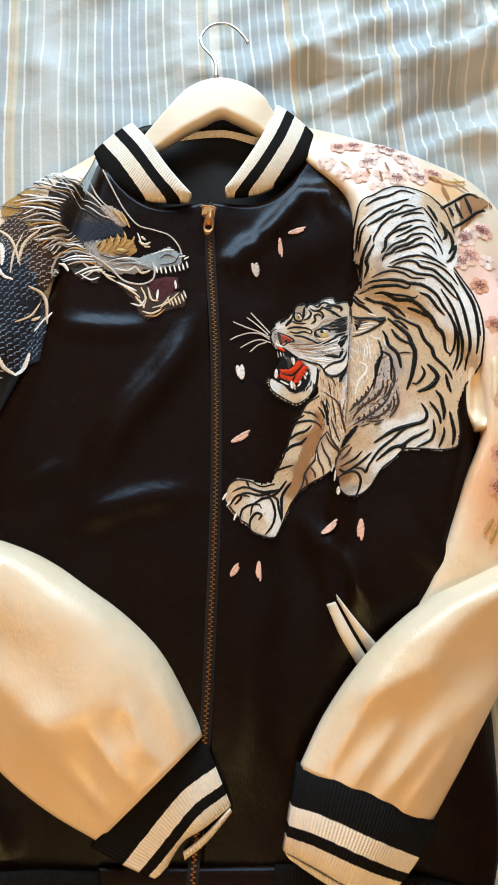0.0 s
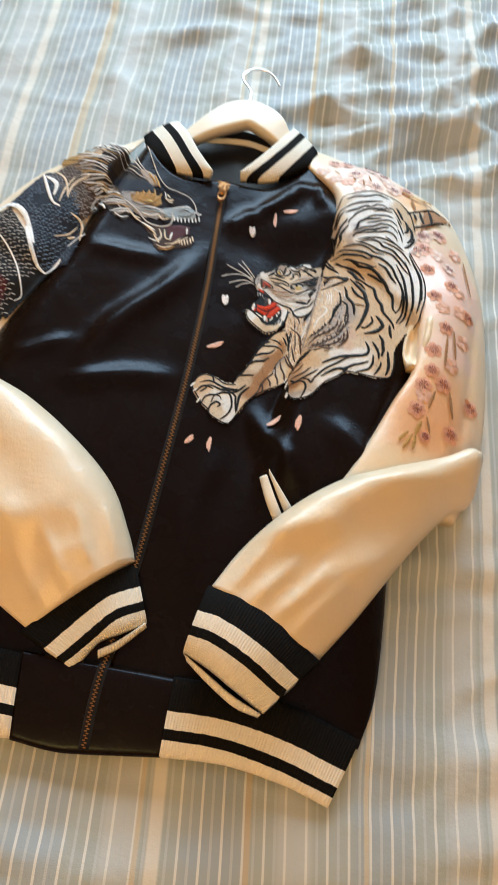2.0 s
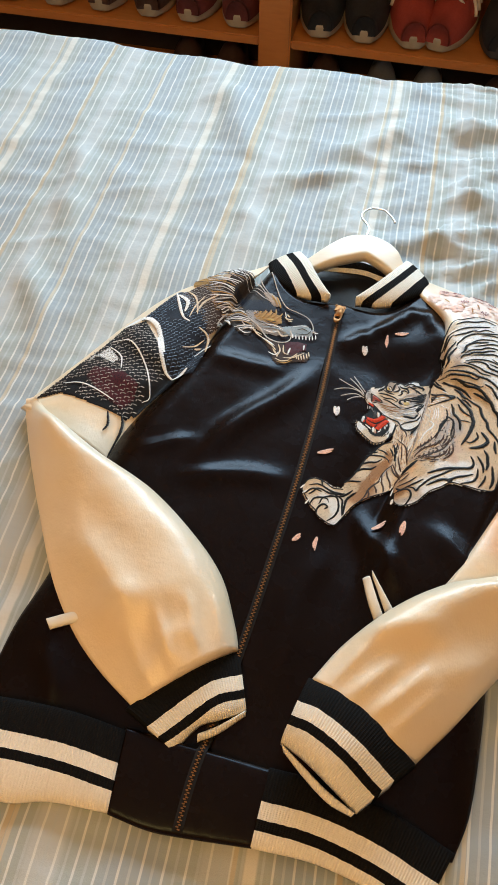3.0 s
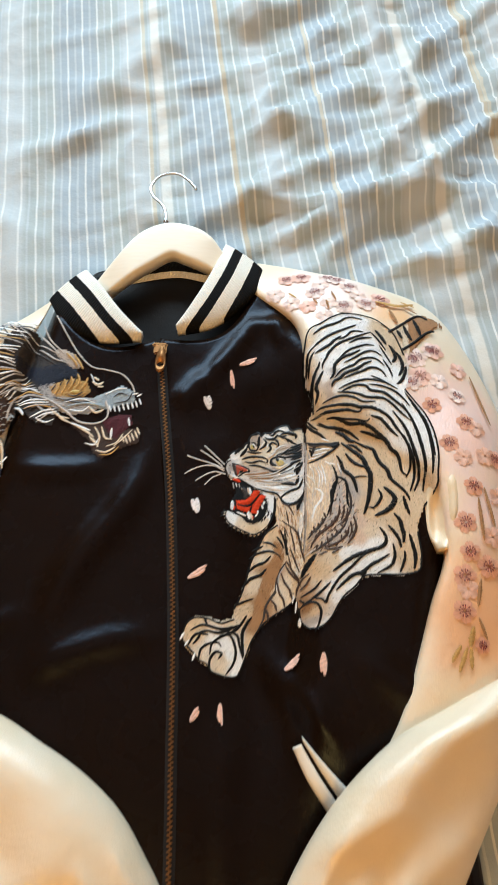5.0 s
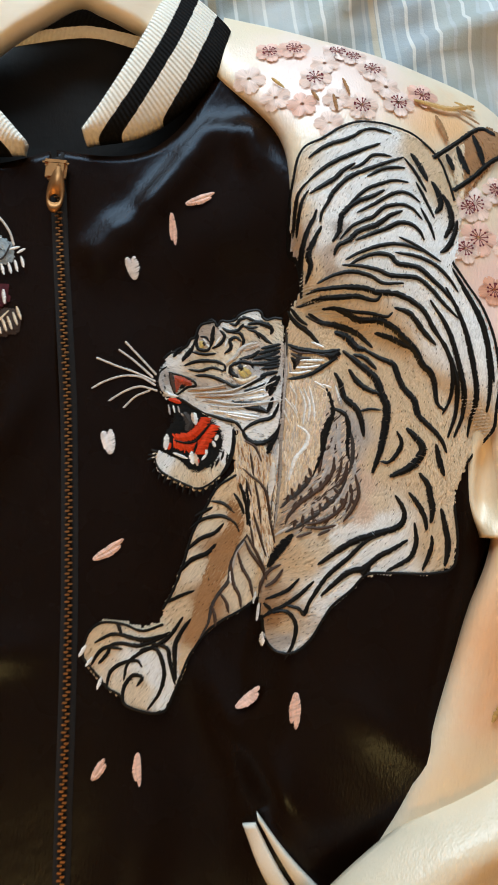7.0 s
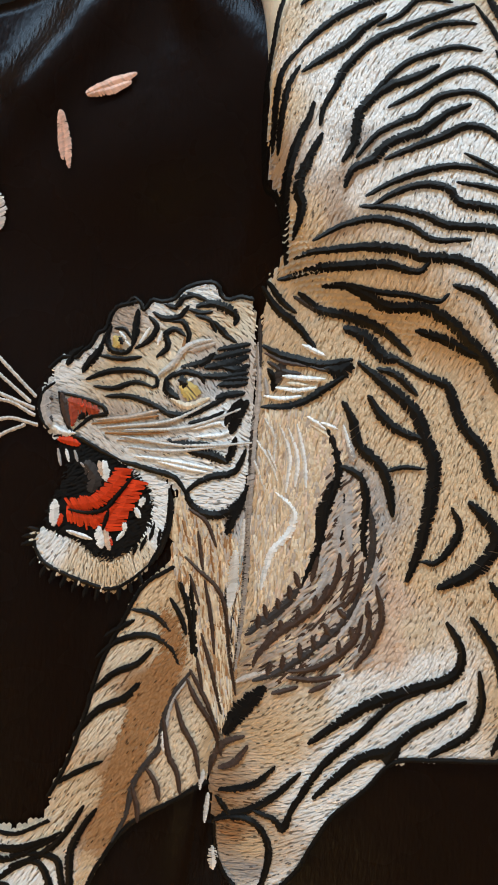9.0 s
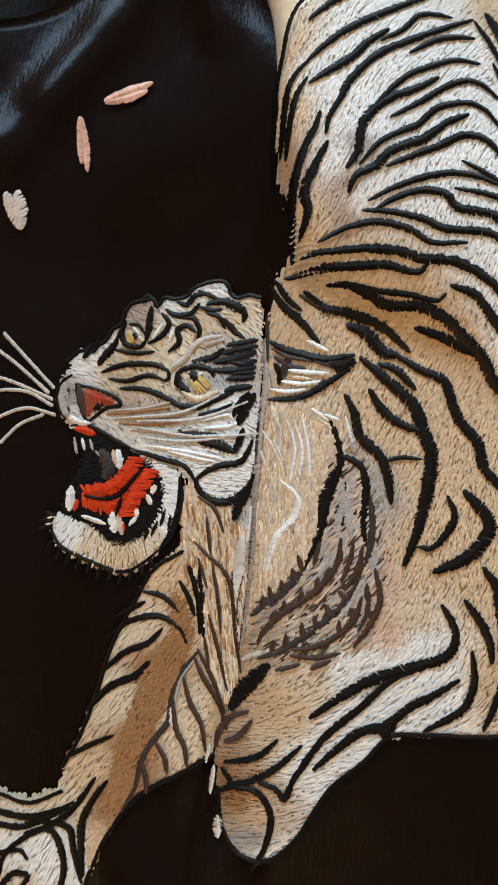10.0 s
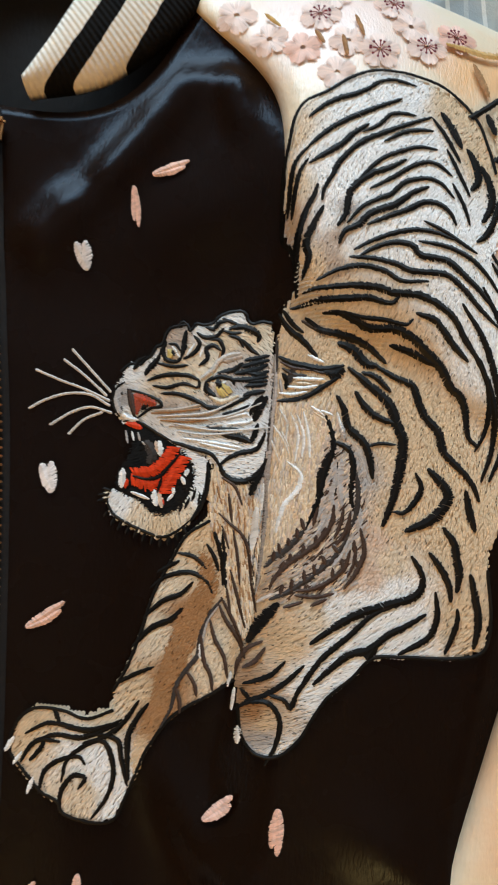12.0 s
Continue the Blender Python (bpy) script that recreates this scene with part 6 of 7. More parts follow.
dragon_line("H", 1.7, (-133.1, 292.2), (-151.1, 295.9), (-169.9, 289.9))
dragon_line("D", 1.2, (-132.1, 291.4), (-149.8, 294.4), (-164.4, 287.8))
dragon_line("G", 1.7, (-132.4, 289.3), (-149.5, 289.4), (-164.8, 288.4))
dragon_line("D", 1.2, (-131.6, 288.8), (-148.2, 288), (-159.8, 286.3))
dragon_line("O", 1.7, (-130.7, 288.8), (-147.1, 287.3), (-161.4, 283.6))
dragon_line("W", 1.7, (-128.9, 289.1), (-143.9, 283.7), (-159.9, 279.1))
dragon_line("D", 1.2, (-128.2, 288.9), (-142.6, 282.4), (-155, 277.8))
dragon_line("H", 1.7, (-127.1, 289.1), (-139.7, 280.5), (-155.3, 271))
dragon_line("D", 1.2, (-126.2, 288.6), (-138.5, 279.3), (-150.7, 270.4))
dragon_line("G", 1.7, (-124.6, 287.9), (-136.8, 275.2), (-150.8, 269.1))
dragon_line("W", 1.7, (-120.5, 283.4), (-136.1, 274.7), (-153.3, 270.2))
dragon_line("D", 1.2, (-118.8, 281.2), (-135, 273.8), (-148.4, 269.4))
dragon_line("O", 1.7, (-117.4, 279.5), (-134.2, 277.6), (-146, 267.6))
dragon_line("D", 1.2, (-115.9, 277.6), (-133.3, 277), (-141.7, 267.1))
dragon_line("H", 1.7, (-114.6, 276.1), (-131.5, 275.7), (-145.3, 263.5))
dragon_line("G", 1.7, (-111.9, 273.1), (-130.1, 271.6), (-143.9, 263))
dragon_line("D", 1.2, (-110.5, 271.6), (-129.4, 271.2), (-139.4, 262.6))
dragon_line("W", 1.7, (-109.4, 270.4), (-129, 274.3), (-138.4, 262.4))
dragon_line("D", 1.2, (-108.1, 269), (-128.2, 273.9), (-134.8, 262.8))
dragon_line("W", 1.7, (-106.9, 267.9), (-126.8, 274.8), (-135.5, 260.4))
dragon_line("O", 1.7, (-104.5, 265.4), (-123.2, 269.6), (-134.6, 258.3))
dragon_line("D", 1.2, (-103.3, 264.1), (-121.4, 267.3), (-131.9, 260.4))
dragon_line("G", 1.7, (-102.2, 263), (-120.7, 265.8), (-135.8, 256.6))
dragon_line("D", 1.2, (-100.9, 261.7), (-119.1, 263.8), (-132.6, 258.5))
dragon_line("W", 1.7, (-99.8, 260.7), (-114.9, 260.5), (-129.4, 258.8))
dragon_line("W", 1.7, (-97.5, 258.3), (-111.6, 257.7), (-127.1, 256.8))
dragon_line("D", 1.2, (-96.2, 257), (-110.3, 256.2), (-122, 254.1))
dragon_line("H", 1.7, (-95.2, 256.1), (-108.6, 255.1), (-120.6, 252.2))
dragon_line("D", 1.2, (-93.9, 254.8), (-107.3, 253.8), (-116.3, 250.3))
dragon_line("O", 1.7, (-92.9, 254), (-107.6, 254.9), (-119.5, 252))
dragon_line("W", 1.7, (-90.6, 251.9), (-101.2, 249.5), (-112.2, 242.5))
dragon_line("D", 1.2, (-89.3, 250.6), (-99.9, 248.2), (-108.7, 241.9))
dragon_line("W", 1.7, (-88.3, 249.8), (-98.8, 246.9), (-106.4, 242.3))
dragon_line("D", 1.2, (-87.1, 248.5), (-97.6, 245.6), (-103.3, 241.8))
dragon_line("H", 1.7, (-86, 247.7), (-96.1, 246.6), (-105.4, 238.5))
dragon_line("H", 1.6, (-122.2, 337.7), (-109.4, 323.3), (-95.8, 310.2))
dragon_line("H", 1.3, (-117.7, 345), (-105.5, 324), (-90.7, 310.8))
dragon_line("H", 1.2, (-138.6, 335.7), (-123.5, 326), (-101.4, 311.9))
dragon_line("H", 1.1, (-146.8, 341.3), (-128.7, 322.6), (-115.7, 311))
dragon_line("H", 1.3, (-117.1, 316.9), (-100.2, 304.8), (-89.2, 301.4))
dragon_line("D", 1.2, (-149.3, 341.7), (-130, 319.2), (-118.5, 312.3))
dragon_line("D", 1.2, (-143, 343.2), (-124.4, 327.5), (-105.8, 312.9))
dragon_line("D", 1.2, (-169.1, 358.5), (-141.3, 320.2), (-126.8, 312.7))
dragon_line("D", 1.2, (-183.8, 353.2), (-158.5, 326.9), (-141.6, 316.4))
dragon_line("D", 1.2, (-198.4, 342.5), (-174.9, 317.4), (-158.5, 313.8))
dragon_line("D", 1.2, (-198.3, 311.5), (-176.3, 302.4), (-161.9, 304.6))
dragon_line("D", 1.2, (-126, 319.4), (-111.4, 307.2), (-97, 298))
dragon_line("D", 1.2, (-192.1, 294.6), (-174.1, 294), (-158, 296.7))
dragon_line("O", 2.2, (-93.1, 267.1), (-90.1, 274.4), (-91.8, 278.8))
dragon_line("O", 2.2, (-87, 267.9), (-84.2, 276.3), (-86.3, 283))
dragon_line("O", 2.2, (-81, 272.1), (-78, 279.5), (-80.5, 286.1))
dragon_line("O", 2.2, (-75.1, 274.1), (-72.1, 281.5), (-74.8, 289.2))
dragon_line("O", 2.2, (-69.4, 273.8), (-66.1, 280), (-64.9, 285.9))
dragon_line("O", 2.2, (-81, 309.7), (-74.5, 301), (-70.4, 294.5))
dragon_line("O", 2.2, (-88.6, 311.1), (-79.9, 302.6), (-76, 297.3))
dragon_line("D", 1.1, (-96.7, 270.1), (-93.5, 276.2))
dragon_line("D", 1.1, (-90.1, 274.4), (-88, 280.4))
dragon_line("D", 1.1, (-83.7, 276.4), (-81.2, 283.7))
dragon_line("D", 1.1, (-77.3, 278.4), (-75.5, 286.8))
dragon_line("D", 1.1, (-93.6, 263.6), (-80.9, 261.8), (-66.3, 267.3))
dragon_line("Y", 3.6, (-78.1, 270.2), (-71, 271.2))
dragon_line("D", 1.4, (-80.8, 267.5), (-74.4, 266.1), (-67.8, 270.5))
dragon_line("E", 1.6, (-75.7, 271.1), (-73.5, 270.3))
dragon_line("C", 2.6, (-60.2, 281.9), (-54.6, 279.2), (-49.8, 282.1))
dragon_line("C", 2.2, (-58.8, 286.7), (-54.2, 283.8))
dragon_line("C", 1.8, (-54.3, 277), (-49.2, 277.6))
dragon_line("W", 1.2, (-62.4, 289.7), (-58, 281.1))
dragon_line("W", 1.3, (-82.6, 259.3), (-67.8, 263.6), (-55.1, 260.8))
dragon_line("L", 2.0, (-79.9, 255.2), (-64.2, 259.6), (-48.5, 258.3))
dragon_line("D", 1.3, (-86.2, 262.3), (-70.4, 259.8), (-57.4, 262.8))
dragon_line("D", 1.3, (-38.5, 267.5), (-32.8, 271.5), (-26.4, 270))
dragon_line("W", 1.2, (-46.1, 270), (-35.5, 275.8), (-27.3, 276.8))
dragon_line("D", 1.2, (-21.6, 272.9), (-25.6, 264.4), (-37.5, 260.8))
dragon_line("W", 1.4, (-77.4, 252.1), (-66, 251.3), (-59.6, 256.8))
dragon_line("C", 2.4, (-59.5, 255.6), (-52.6, 250.9), (-45.9, 254.1))
dragon_line("D", 1.0, (-57, 252.6), (-47.4, 250.4))
dragon_line("G", 1.6, (-101.7, 262.7), (-91.7, 258.2), (-82.1, 256))
dragon_line("C", 1.6, (-96.1, 253.2), (-85.7, 245.5), (-76.1, 243.3))
dragon_line("C", 2.0, (-91.6, 250.4), (-82.1, 242.6), (-74.4, 239))
dragon_line("G", 1.6, (-115.7, 263.4), (-104.2, 252.3), (-90.9, 246))
dragon_line("W", 1.5, (-107.9, 242.9), (-97.9, 238.5), (-90.2, 241.6))
dragon_line("W", 1.6, (-41.4, 258.6), (-39, 252.7))
dragon_line("W", 1.6, (-37.2, 258.5), (-34.9, 252.6))
dragon_line("W", 1.6, (-33.2, 259), (-30.8, 253))
dragon_line("W", 1.6, (-29.3, 260.6), (-26.9, 254.6))
dragon_line("W", 1.6, (-25.3, 261.6), (-22.9, 255.6))
dragon_line("W", 1.6, (-21.3, 262.6), (-18.9, 256.7))
dragon_line("W", 1.6, (-17.9, 264.2), (-15.5, 258.2))
dragon_line("W", 1.6, (-14.6, 266.8), (-12.3, 260.8))
dragon_line("W", 1.6, (-21.3, 270.6), (-16.3, 272.3))
dragon_line("W", 1.6, (-16.9, 268.8), (-13.1, 271.6))
dragon_line("W", 2.0, (-74.4, 239), (-62.5, 234.9), (-55, 232.5))
dragon_line("C", 2.0, (-70.1, 237.3), (-57.9, 231), (-51.1, 226.3))
dragon_line("W", 1.6, (-58.2, 219.8), (-49.9, 218.6), (-46.7, 224.6))
dragon_line("C", 2.2, (-55.2, 226.8), (-48.1, 219.9), (-45.6, 216.9))
dragon_line("C", 1.8, (-51.5, 236.3), (-46.1, 226.9), (-46.6, 216.7))
dragon_line("C", 1.8, (-45.5, 237.1), (-40.9, 226.4), (-34.6, 225))
dragon_line("C", 1.8, (-47.1, 213.2), (-38.8, 212), (-30.5, 217.6))
dragon_line("O", 1.3, (-43.4, 208.9), (-34.5, 210.3), (-27.5, 217.9))
dragon_line("C", 1.4, (-38.6, 217.8), (-30.1, 222.1), (-25.2, 230.6))
dragon_line("W", 2.2, (-35.7, 226), (-36.1, 236))
dragon_line("W", 2.0, (-20.2, 239), (-22.2, 246.7))
dragon_line("D", 1.1, (-52.7, 230.5), (-46.4, 222.4))
dragon_line("C", 1.4, (-31.7, 218.6), (-24.6, 226.2), (-17.6, 234.8))
dragon_line("C", 1.5, (-26.5, 229.3), (-23, 222.4))
dragon_line("C", 1.5, (-23.4, 228.5), (-19.9, 221.6))
dragon_line("C", 1.5, (-20.5, 230), (-17, 223.1))
dragon_line("C", 1.5, (-17.6, 231.4), (-14.2, 224.5))
dragon_line("C", 1.5, (-14.9, 234), (-11.4, 227.1))
dragon_line("C", 1.5, (-13.3, 237.5), (-9.9, 230.6))
dragon_line("H", 1.2, (-105, 352.9), (-90.5, 330), (-77, 310.8), (-63, 297.8), (-48.5, 294.9), (-33.4, 291.1), (-23.8, 281.8), (-19.5, 273.1), taper=False)
dragon_line("H", 1.6, (-135.2, 243.2), (-133.9, 253.3), (-128.8, 265.6), (-112.7, 265.5), (-97.3, 260.9), (-81.5, 251.6), (-67.5, 241), (-52, 239.6), (-42.6, 245.4), (-41.8, 254.6), (-45, 262.2), taper=False)
dragon_line("W", 2.6, (-130.5, 254.6), (-125.6, 253.2), (-119.1, 245.4))
dragon_line("L", 2.0, (-134.4, 241.2), (-131.9, 246.6), (-129.5, 244.9))
dragon_line("W", 2.4, (-132.7, 196.9), (-126.9, 203.4))
dragon_line("C", 2.8, (-145.6, 197.1), (-139.1, 201.7))
dragon_line("C", 1.6, (-159.1, 192.2), (-147.1, 200.9), (-140.6, 214.2))
dragon_line("C", 2.0, (-170.1, 236.3), (-170.3, 257.2), (-165.6, 275.4))
dragon_ground("maroon_patch", "M", 0.0016, (-243, 123.9), (-207, 128.6), (-183.1, 119.7), (-179.7, 97.1), (-187.3, 82), (-216.3, 88.8), (-247, 109.7))
dragon_ground("white_patch", "W", 0.0016, (-257.7, 130), (-253, 145.1), (-245, 163.2), (-223.4, 147.2), (-226.8, 137.9), (-257, 146.9))
dragon_line("W", 6.0, (-240.6, 199), (-227.2, 222), (-203.6, 212.8), (-174.4, 172.8))
dragon_line("W", 4.8, (-191.9, 192.5), (-165.7, 154), (-152.6, 145.9))
dragon_line("W", 1.8, (-244.9, 173.1), (-220, 175.6), (-186.4, 147.1), (-165.9, 113.6), (-169.6, 101.7))
dragon_line("W", 1.8, (-268.9, 92.1), (-243.4, 96.5), (-199.5, 87.5))
dragon_line("W", 1.8, (-243.4, 163.4), (-223.2, 152.6), (-212.2, 132.7))
dragon_line("W", 5.4, (-152, 144.7), (-143.8, 149.8), (-141.7, 164.7))
dragon_line("W", 3.6, (-206.7, 277.3), (-180.1, 237.5), (-166.7, 230.4))
dragon_line("W", 4.8, (-200.8, 272.2), (-183.2, 260.9), (-178.9, 243.3))
dragon_line("C", 3.0, (-165.2, 247.3), (-162.2, 266.5), (-149.2, 281.2))
dragon_line("C", 3.0, (-152, 226.6), (-137.6, 219.6), (-129.2, 192.6))
dragon_line("E", 3.0, (-198.5, 71.3), (-191, 56.5), (-191.8, 45.4))
dragon_line("E", 3.6, (-183.9, 76.5), (-175, 58), (-170.4, 13.7))
dragon_line("W", 2.4, (-142, 187.5), (-132.6, 200.2))
dragon_line("C", 2.4, (-195.2, 282.6), (-175.2, 269.2), (-162.5, 244.9))

# blossoms and leaves on the other sleeve


def blossom(x, y, r, stamens):
    st = Stitches()
    x, y, r = x / 1000, y / 1000, r / 1000
    spin = dice.uniform(0, 6.28)
    tone = DYES["Q"] if dice.random() < 0.45 else DYES["q"]
    if y < 0.27:
        tone = (0.78, 0.40, 0.27) if stamens else (0.82, 0.50, 0.38)
    for k in range(5):
        a = spin + k * 1.2566
        for q in range(11):
            b = a + (q - 5) * 0.105
            rim = r * (0.80 + 0.24 * math.cos((q - 5) / 5 * 1.45) - (0.10 if q == 5 else 0))
            st.add(x + math.cos(b) * rim * 0.58, y + math.sin(b) * rim * 0.58, b, rim * 0.84, 0.0011, 0.0001 + dice.random() * 0.0003, tone, 0.07, 0.0001)
            if abs(q - 5) > 3:
                st.add(x + math.cos(b) * rim * 0.72, y + math.sin(b) * rim * 0.72, b, rim * 0.4, 0.0005, 0.0005, tuple(g * 0.86 for g in tone), 0.07, 0.0001)
    if stamens:
        for k in range(11):
            b = spin + k * 0.571 + dice.gauss(0, 0.1)
            st.add(x + math.cos(b) * r * 0.27, y + math.sin(b) * r * 0.27, b, r * 0.34, 0.0005, 0.0014, (0.22, 0.03, 0.03))
            st.add(x + math.cos(b) * r * 0.45, y + math.sin(b) * r * 0.45, b, 0.0012, 0.0012, 0.0015, (0.17, 0.02, 0.03))
    st.make("blossom", jacket, "pink embroidered blossom with dark red stamens" if stamens else "pale pink embroidered blossom")


blossom(128, 413.4, 9.7, 1)
blossom(153.9, 414, 9.7, 1)
blossom(174.5, 399.6, 9.7, 1)
blossom(141.3, 386.7, 9.7, 1)
blossom(190.1, 376.1, 9.7, 1)
blossom(168.9, 368.6, 9.7, 1)
blossom(204.6, 386.1, 9.7, 1)
blossom(103.5, 385.3, 9.7, 0)
blossom(120, 371.7, 8.7, 0)
blossom(135.2, 366.4, 8.7, 0)
blossom(154.7, 371.6, 8.7, 0)
blossom(236.6, 318.4, 10.8, 1)
blossom(254.2, 330.2, 9.7, 1)
blossom(239.1, 297.2, 10.8, 1)
blossom(231.6, 289.4, 8.7, 1)
blossom(249.8, 330.1, 8.7, 1)
blossom(272.1, 280.7, 8.7, 1)
blossom(277.1, 250.7, 8.7, 1)
blossom(260.7, 227.3, 8.7, 1)
blossom(256.1, 293.7, 8.7, 0)
blossom(279.2, 187.6, 8.7, 1)
blossom(270.9, 154.7, 9.7, 1)
blossom(273.5, 129.9, 8.7, 1)
blossom(268.3, 110.1, 9.7, 1)
blossom(288.5, 119.5, 9.7, 1)
blossom(267.2, 81.7, 9.7, 1)
blossom(324.8, 117.3, 9.7, 1)
blossom(307.4, 72.5, 9.7, 1)
blossom(281.5, 57.1, 6.5, 1)
blossom(291.8, 218.8, 8.7, 0)
blossom(286.1, 246, 8.7, 0)
blossom(301.7, 182.8, 8.7, 0)
satin_line("N", 3.1, [(282.3, 177), (285.5, 140.1)], lift=0.0011).make("leaf", jacket, "brown embroidered leaf")
satin_line("N", 3.1, [(288.2, 187.6), (295.8, 154)], lift=0.0011).make("leaf", jacket, "brown embroidered leaf")
satin_line("N", 3.6, [(296.4, 114.2), (305.5, 88.9)], lift=0.0011).make("leaf", jacket, "brown embroidered leaf")
satin_line("N", 3.1, [(281.3, 107.7), (278.3, 86.5)], lift=0.0011).make("leaf", jacket, "brown embroidered leaf")
satin_line("O", 4.6, [(274, 70.2), (271.3, 55.3)], lift=0.0011).make("leaf", jacket, "brown embroidered leaf")
satin_line("O", 3.6, [(268.6, 54), (261.8, 34.8)], lift=0.0011).make("leaf", jacket, "brown embroidered leaf")
satin_line("O", 3.6, [(263.6, 54.9), (256.1, 41.9)], lift=0.0011).make("leaf", jacket, "brown embroidered leaf")
satin_line("O", 3.6, [(271.6, 54.2), (272, 37.9)], lift=0.0011).make("leaf", jacket, "brown embroidered leaf")
satin_line("N", 2.6, [(278.6, 77.1), (285.3, 62)], lift=0.0011).make("leaf", jacket, "brown embroidered leaf")
satin_line("N", 2.6, [(287.6, 309.4), (302, 255.7)], lift=0.0011).make("leaf", jacket, "brown embroidered leaf")
satin_line("O", 3.9, [(199.5, 380.2), (220.6, 379.7), (237.7, 389.2)], lift=0.0011).make("leaf", jacket, "brown embroidered leaf")
satin_line("N", 3.4, [(212.4, 371.7), (219.8, 355.8)], lift=0.0011).make("leaf", jacket, "brown embroidered leaf")
satin_line("O", 2.5, [(225.3, 387.4), (238.2, 385.1)], lift=0.0011).make("leaf", jacket, "brown embroidered leaf")
satin_line("N", 2.2, [(224.7, 381.4), (240.2, 374.5)], lift=0.0011).make("leaf", jacket, "brown embroidered leaf")
satin_line("N", 2.2, [(152.2, 373.8), (155, 362.7)], lift=0.0011).make("leaf", jacket, "brown embroidered leaf")
satin_line("N", 2.0, [(157.2, 386.6), (161.6, 374.9)], lift=0.0011).make("leaf", jacket, "brown embroidered leaf")
satin_line("O", 2.2, [(116.7, 385.6), (124.2, 378.3)], lift=0.0011).make("leaf", jacket, "brown embroidered leaf")
satin_line("N", 2.2, [(140, 375.7), (144.4, 368.7)], lift=0.0011).make("leaf", jacket, "brown embroidered leaf")
blossom(113.5, 409, 8.7, 1)
blossom(163.2, 410, 8.7, 1)
blossom(182.8, 386.6, 8.7, 0)
blossom(151.2, 353.7, 8.7, 0)
blossom(146.4, 399.5, 8.7, 0)
blossom(248.3, 266.9, 8.7, 1)
blossom(232.5, 314.9, 8.7, 1)
blossom(272, 214.3, 8.7, 0)
blossom(276.6, 313.4, 8.7, 0)
blossom(301.6, 218.6, 8.7, 1)
blossom(270.7, 99.5, 8.7, 0)
blossom(293.3, 145, 8.7, 0)


# ---- zip, pockets and small parts of the jacket ----
drape_all = draper(("front_panel", "hem_placket"), -0.16, 0.30, -0.32, 0.35)
ZIP = [(0.0625, -0.303), (0.056, -0.245), (0.052, -0.13), (0.045, -0.03), (0.041, 0.02), (0.035, 0.082), (0.0225, 0.181), (0.0105, 0.251), (0.002, 0.302), (-0.003, 0.331)]


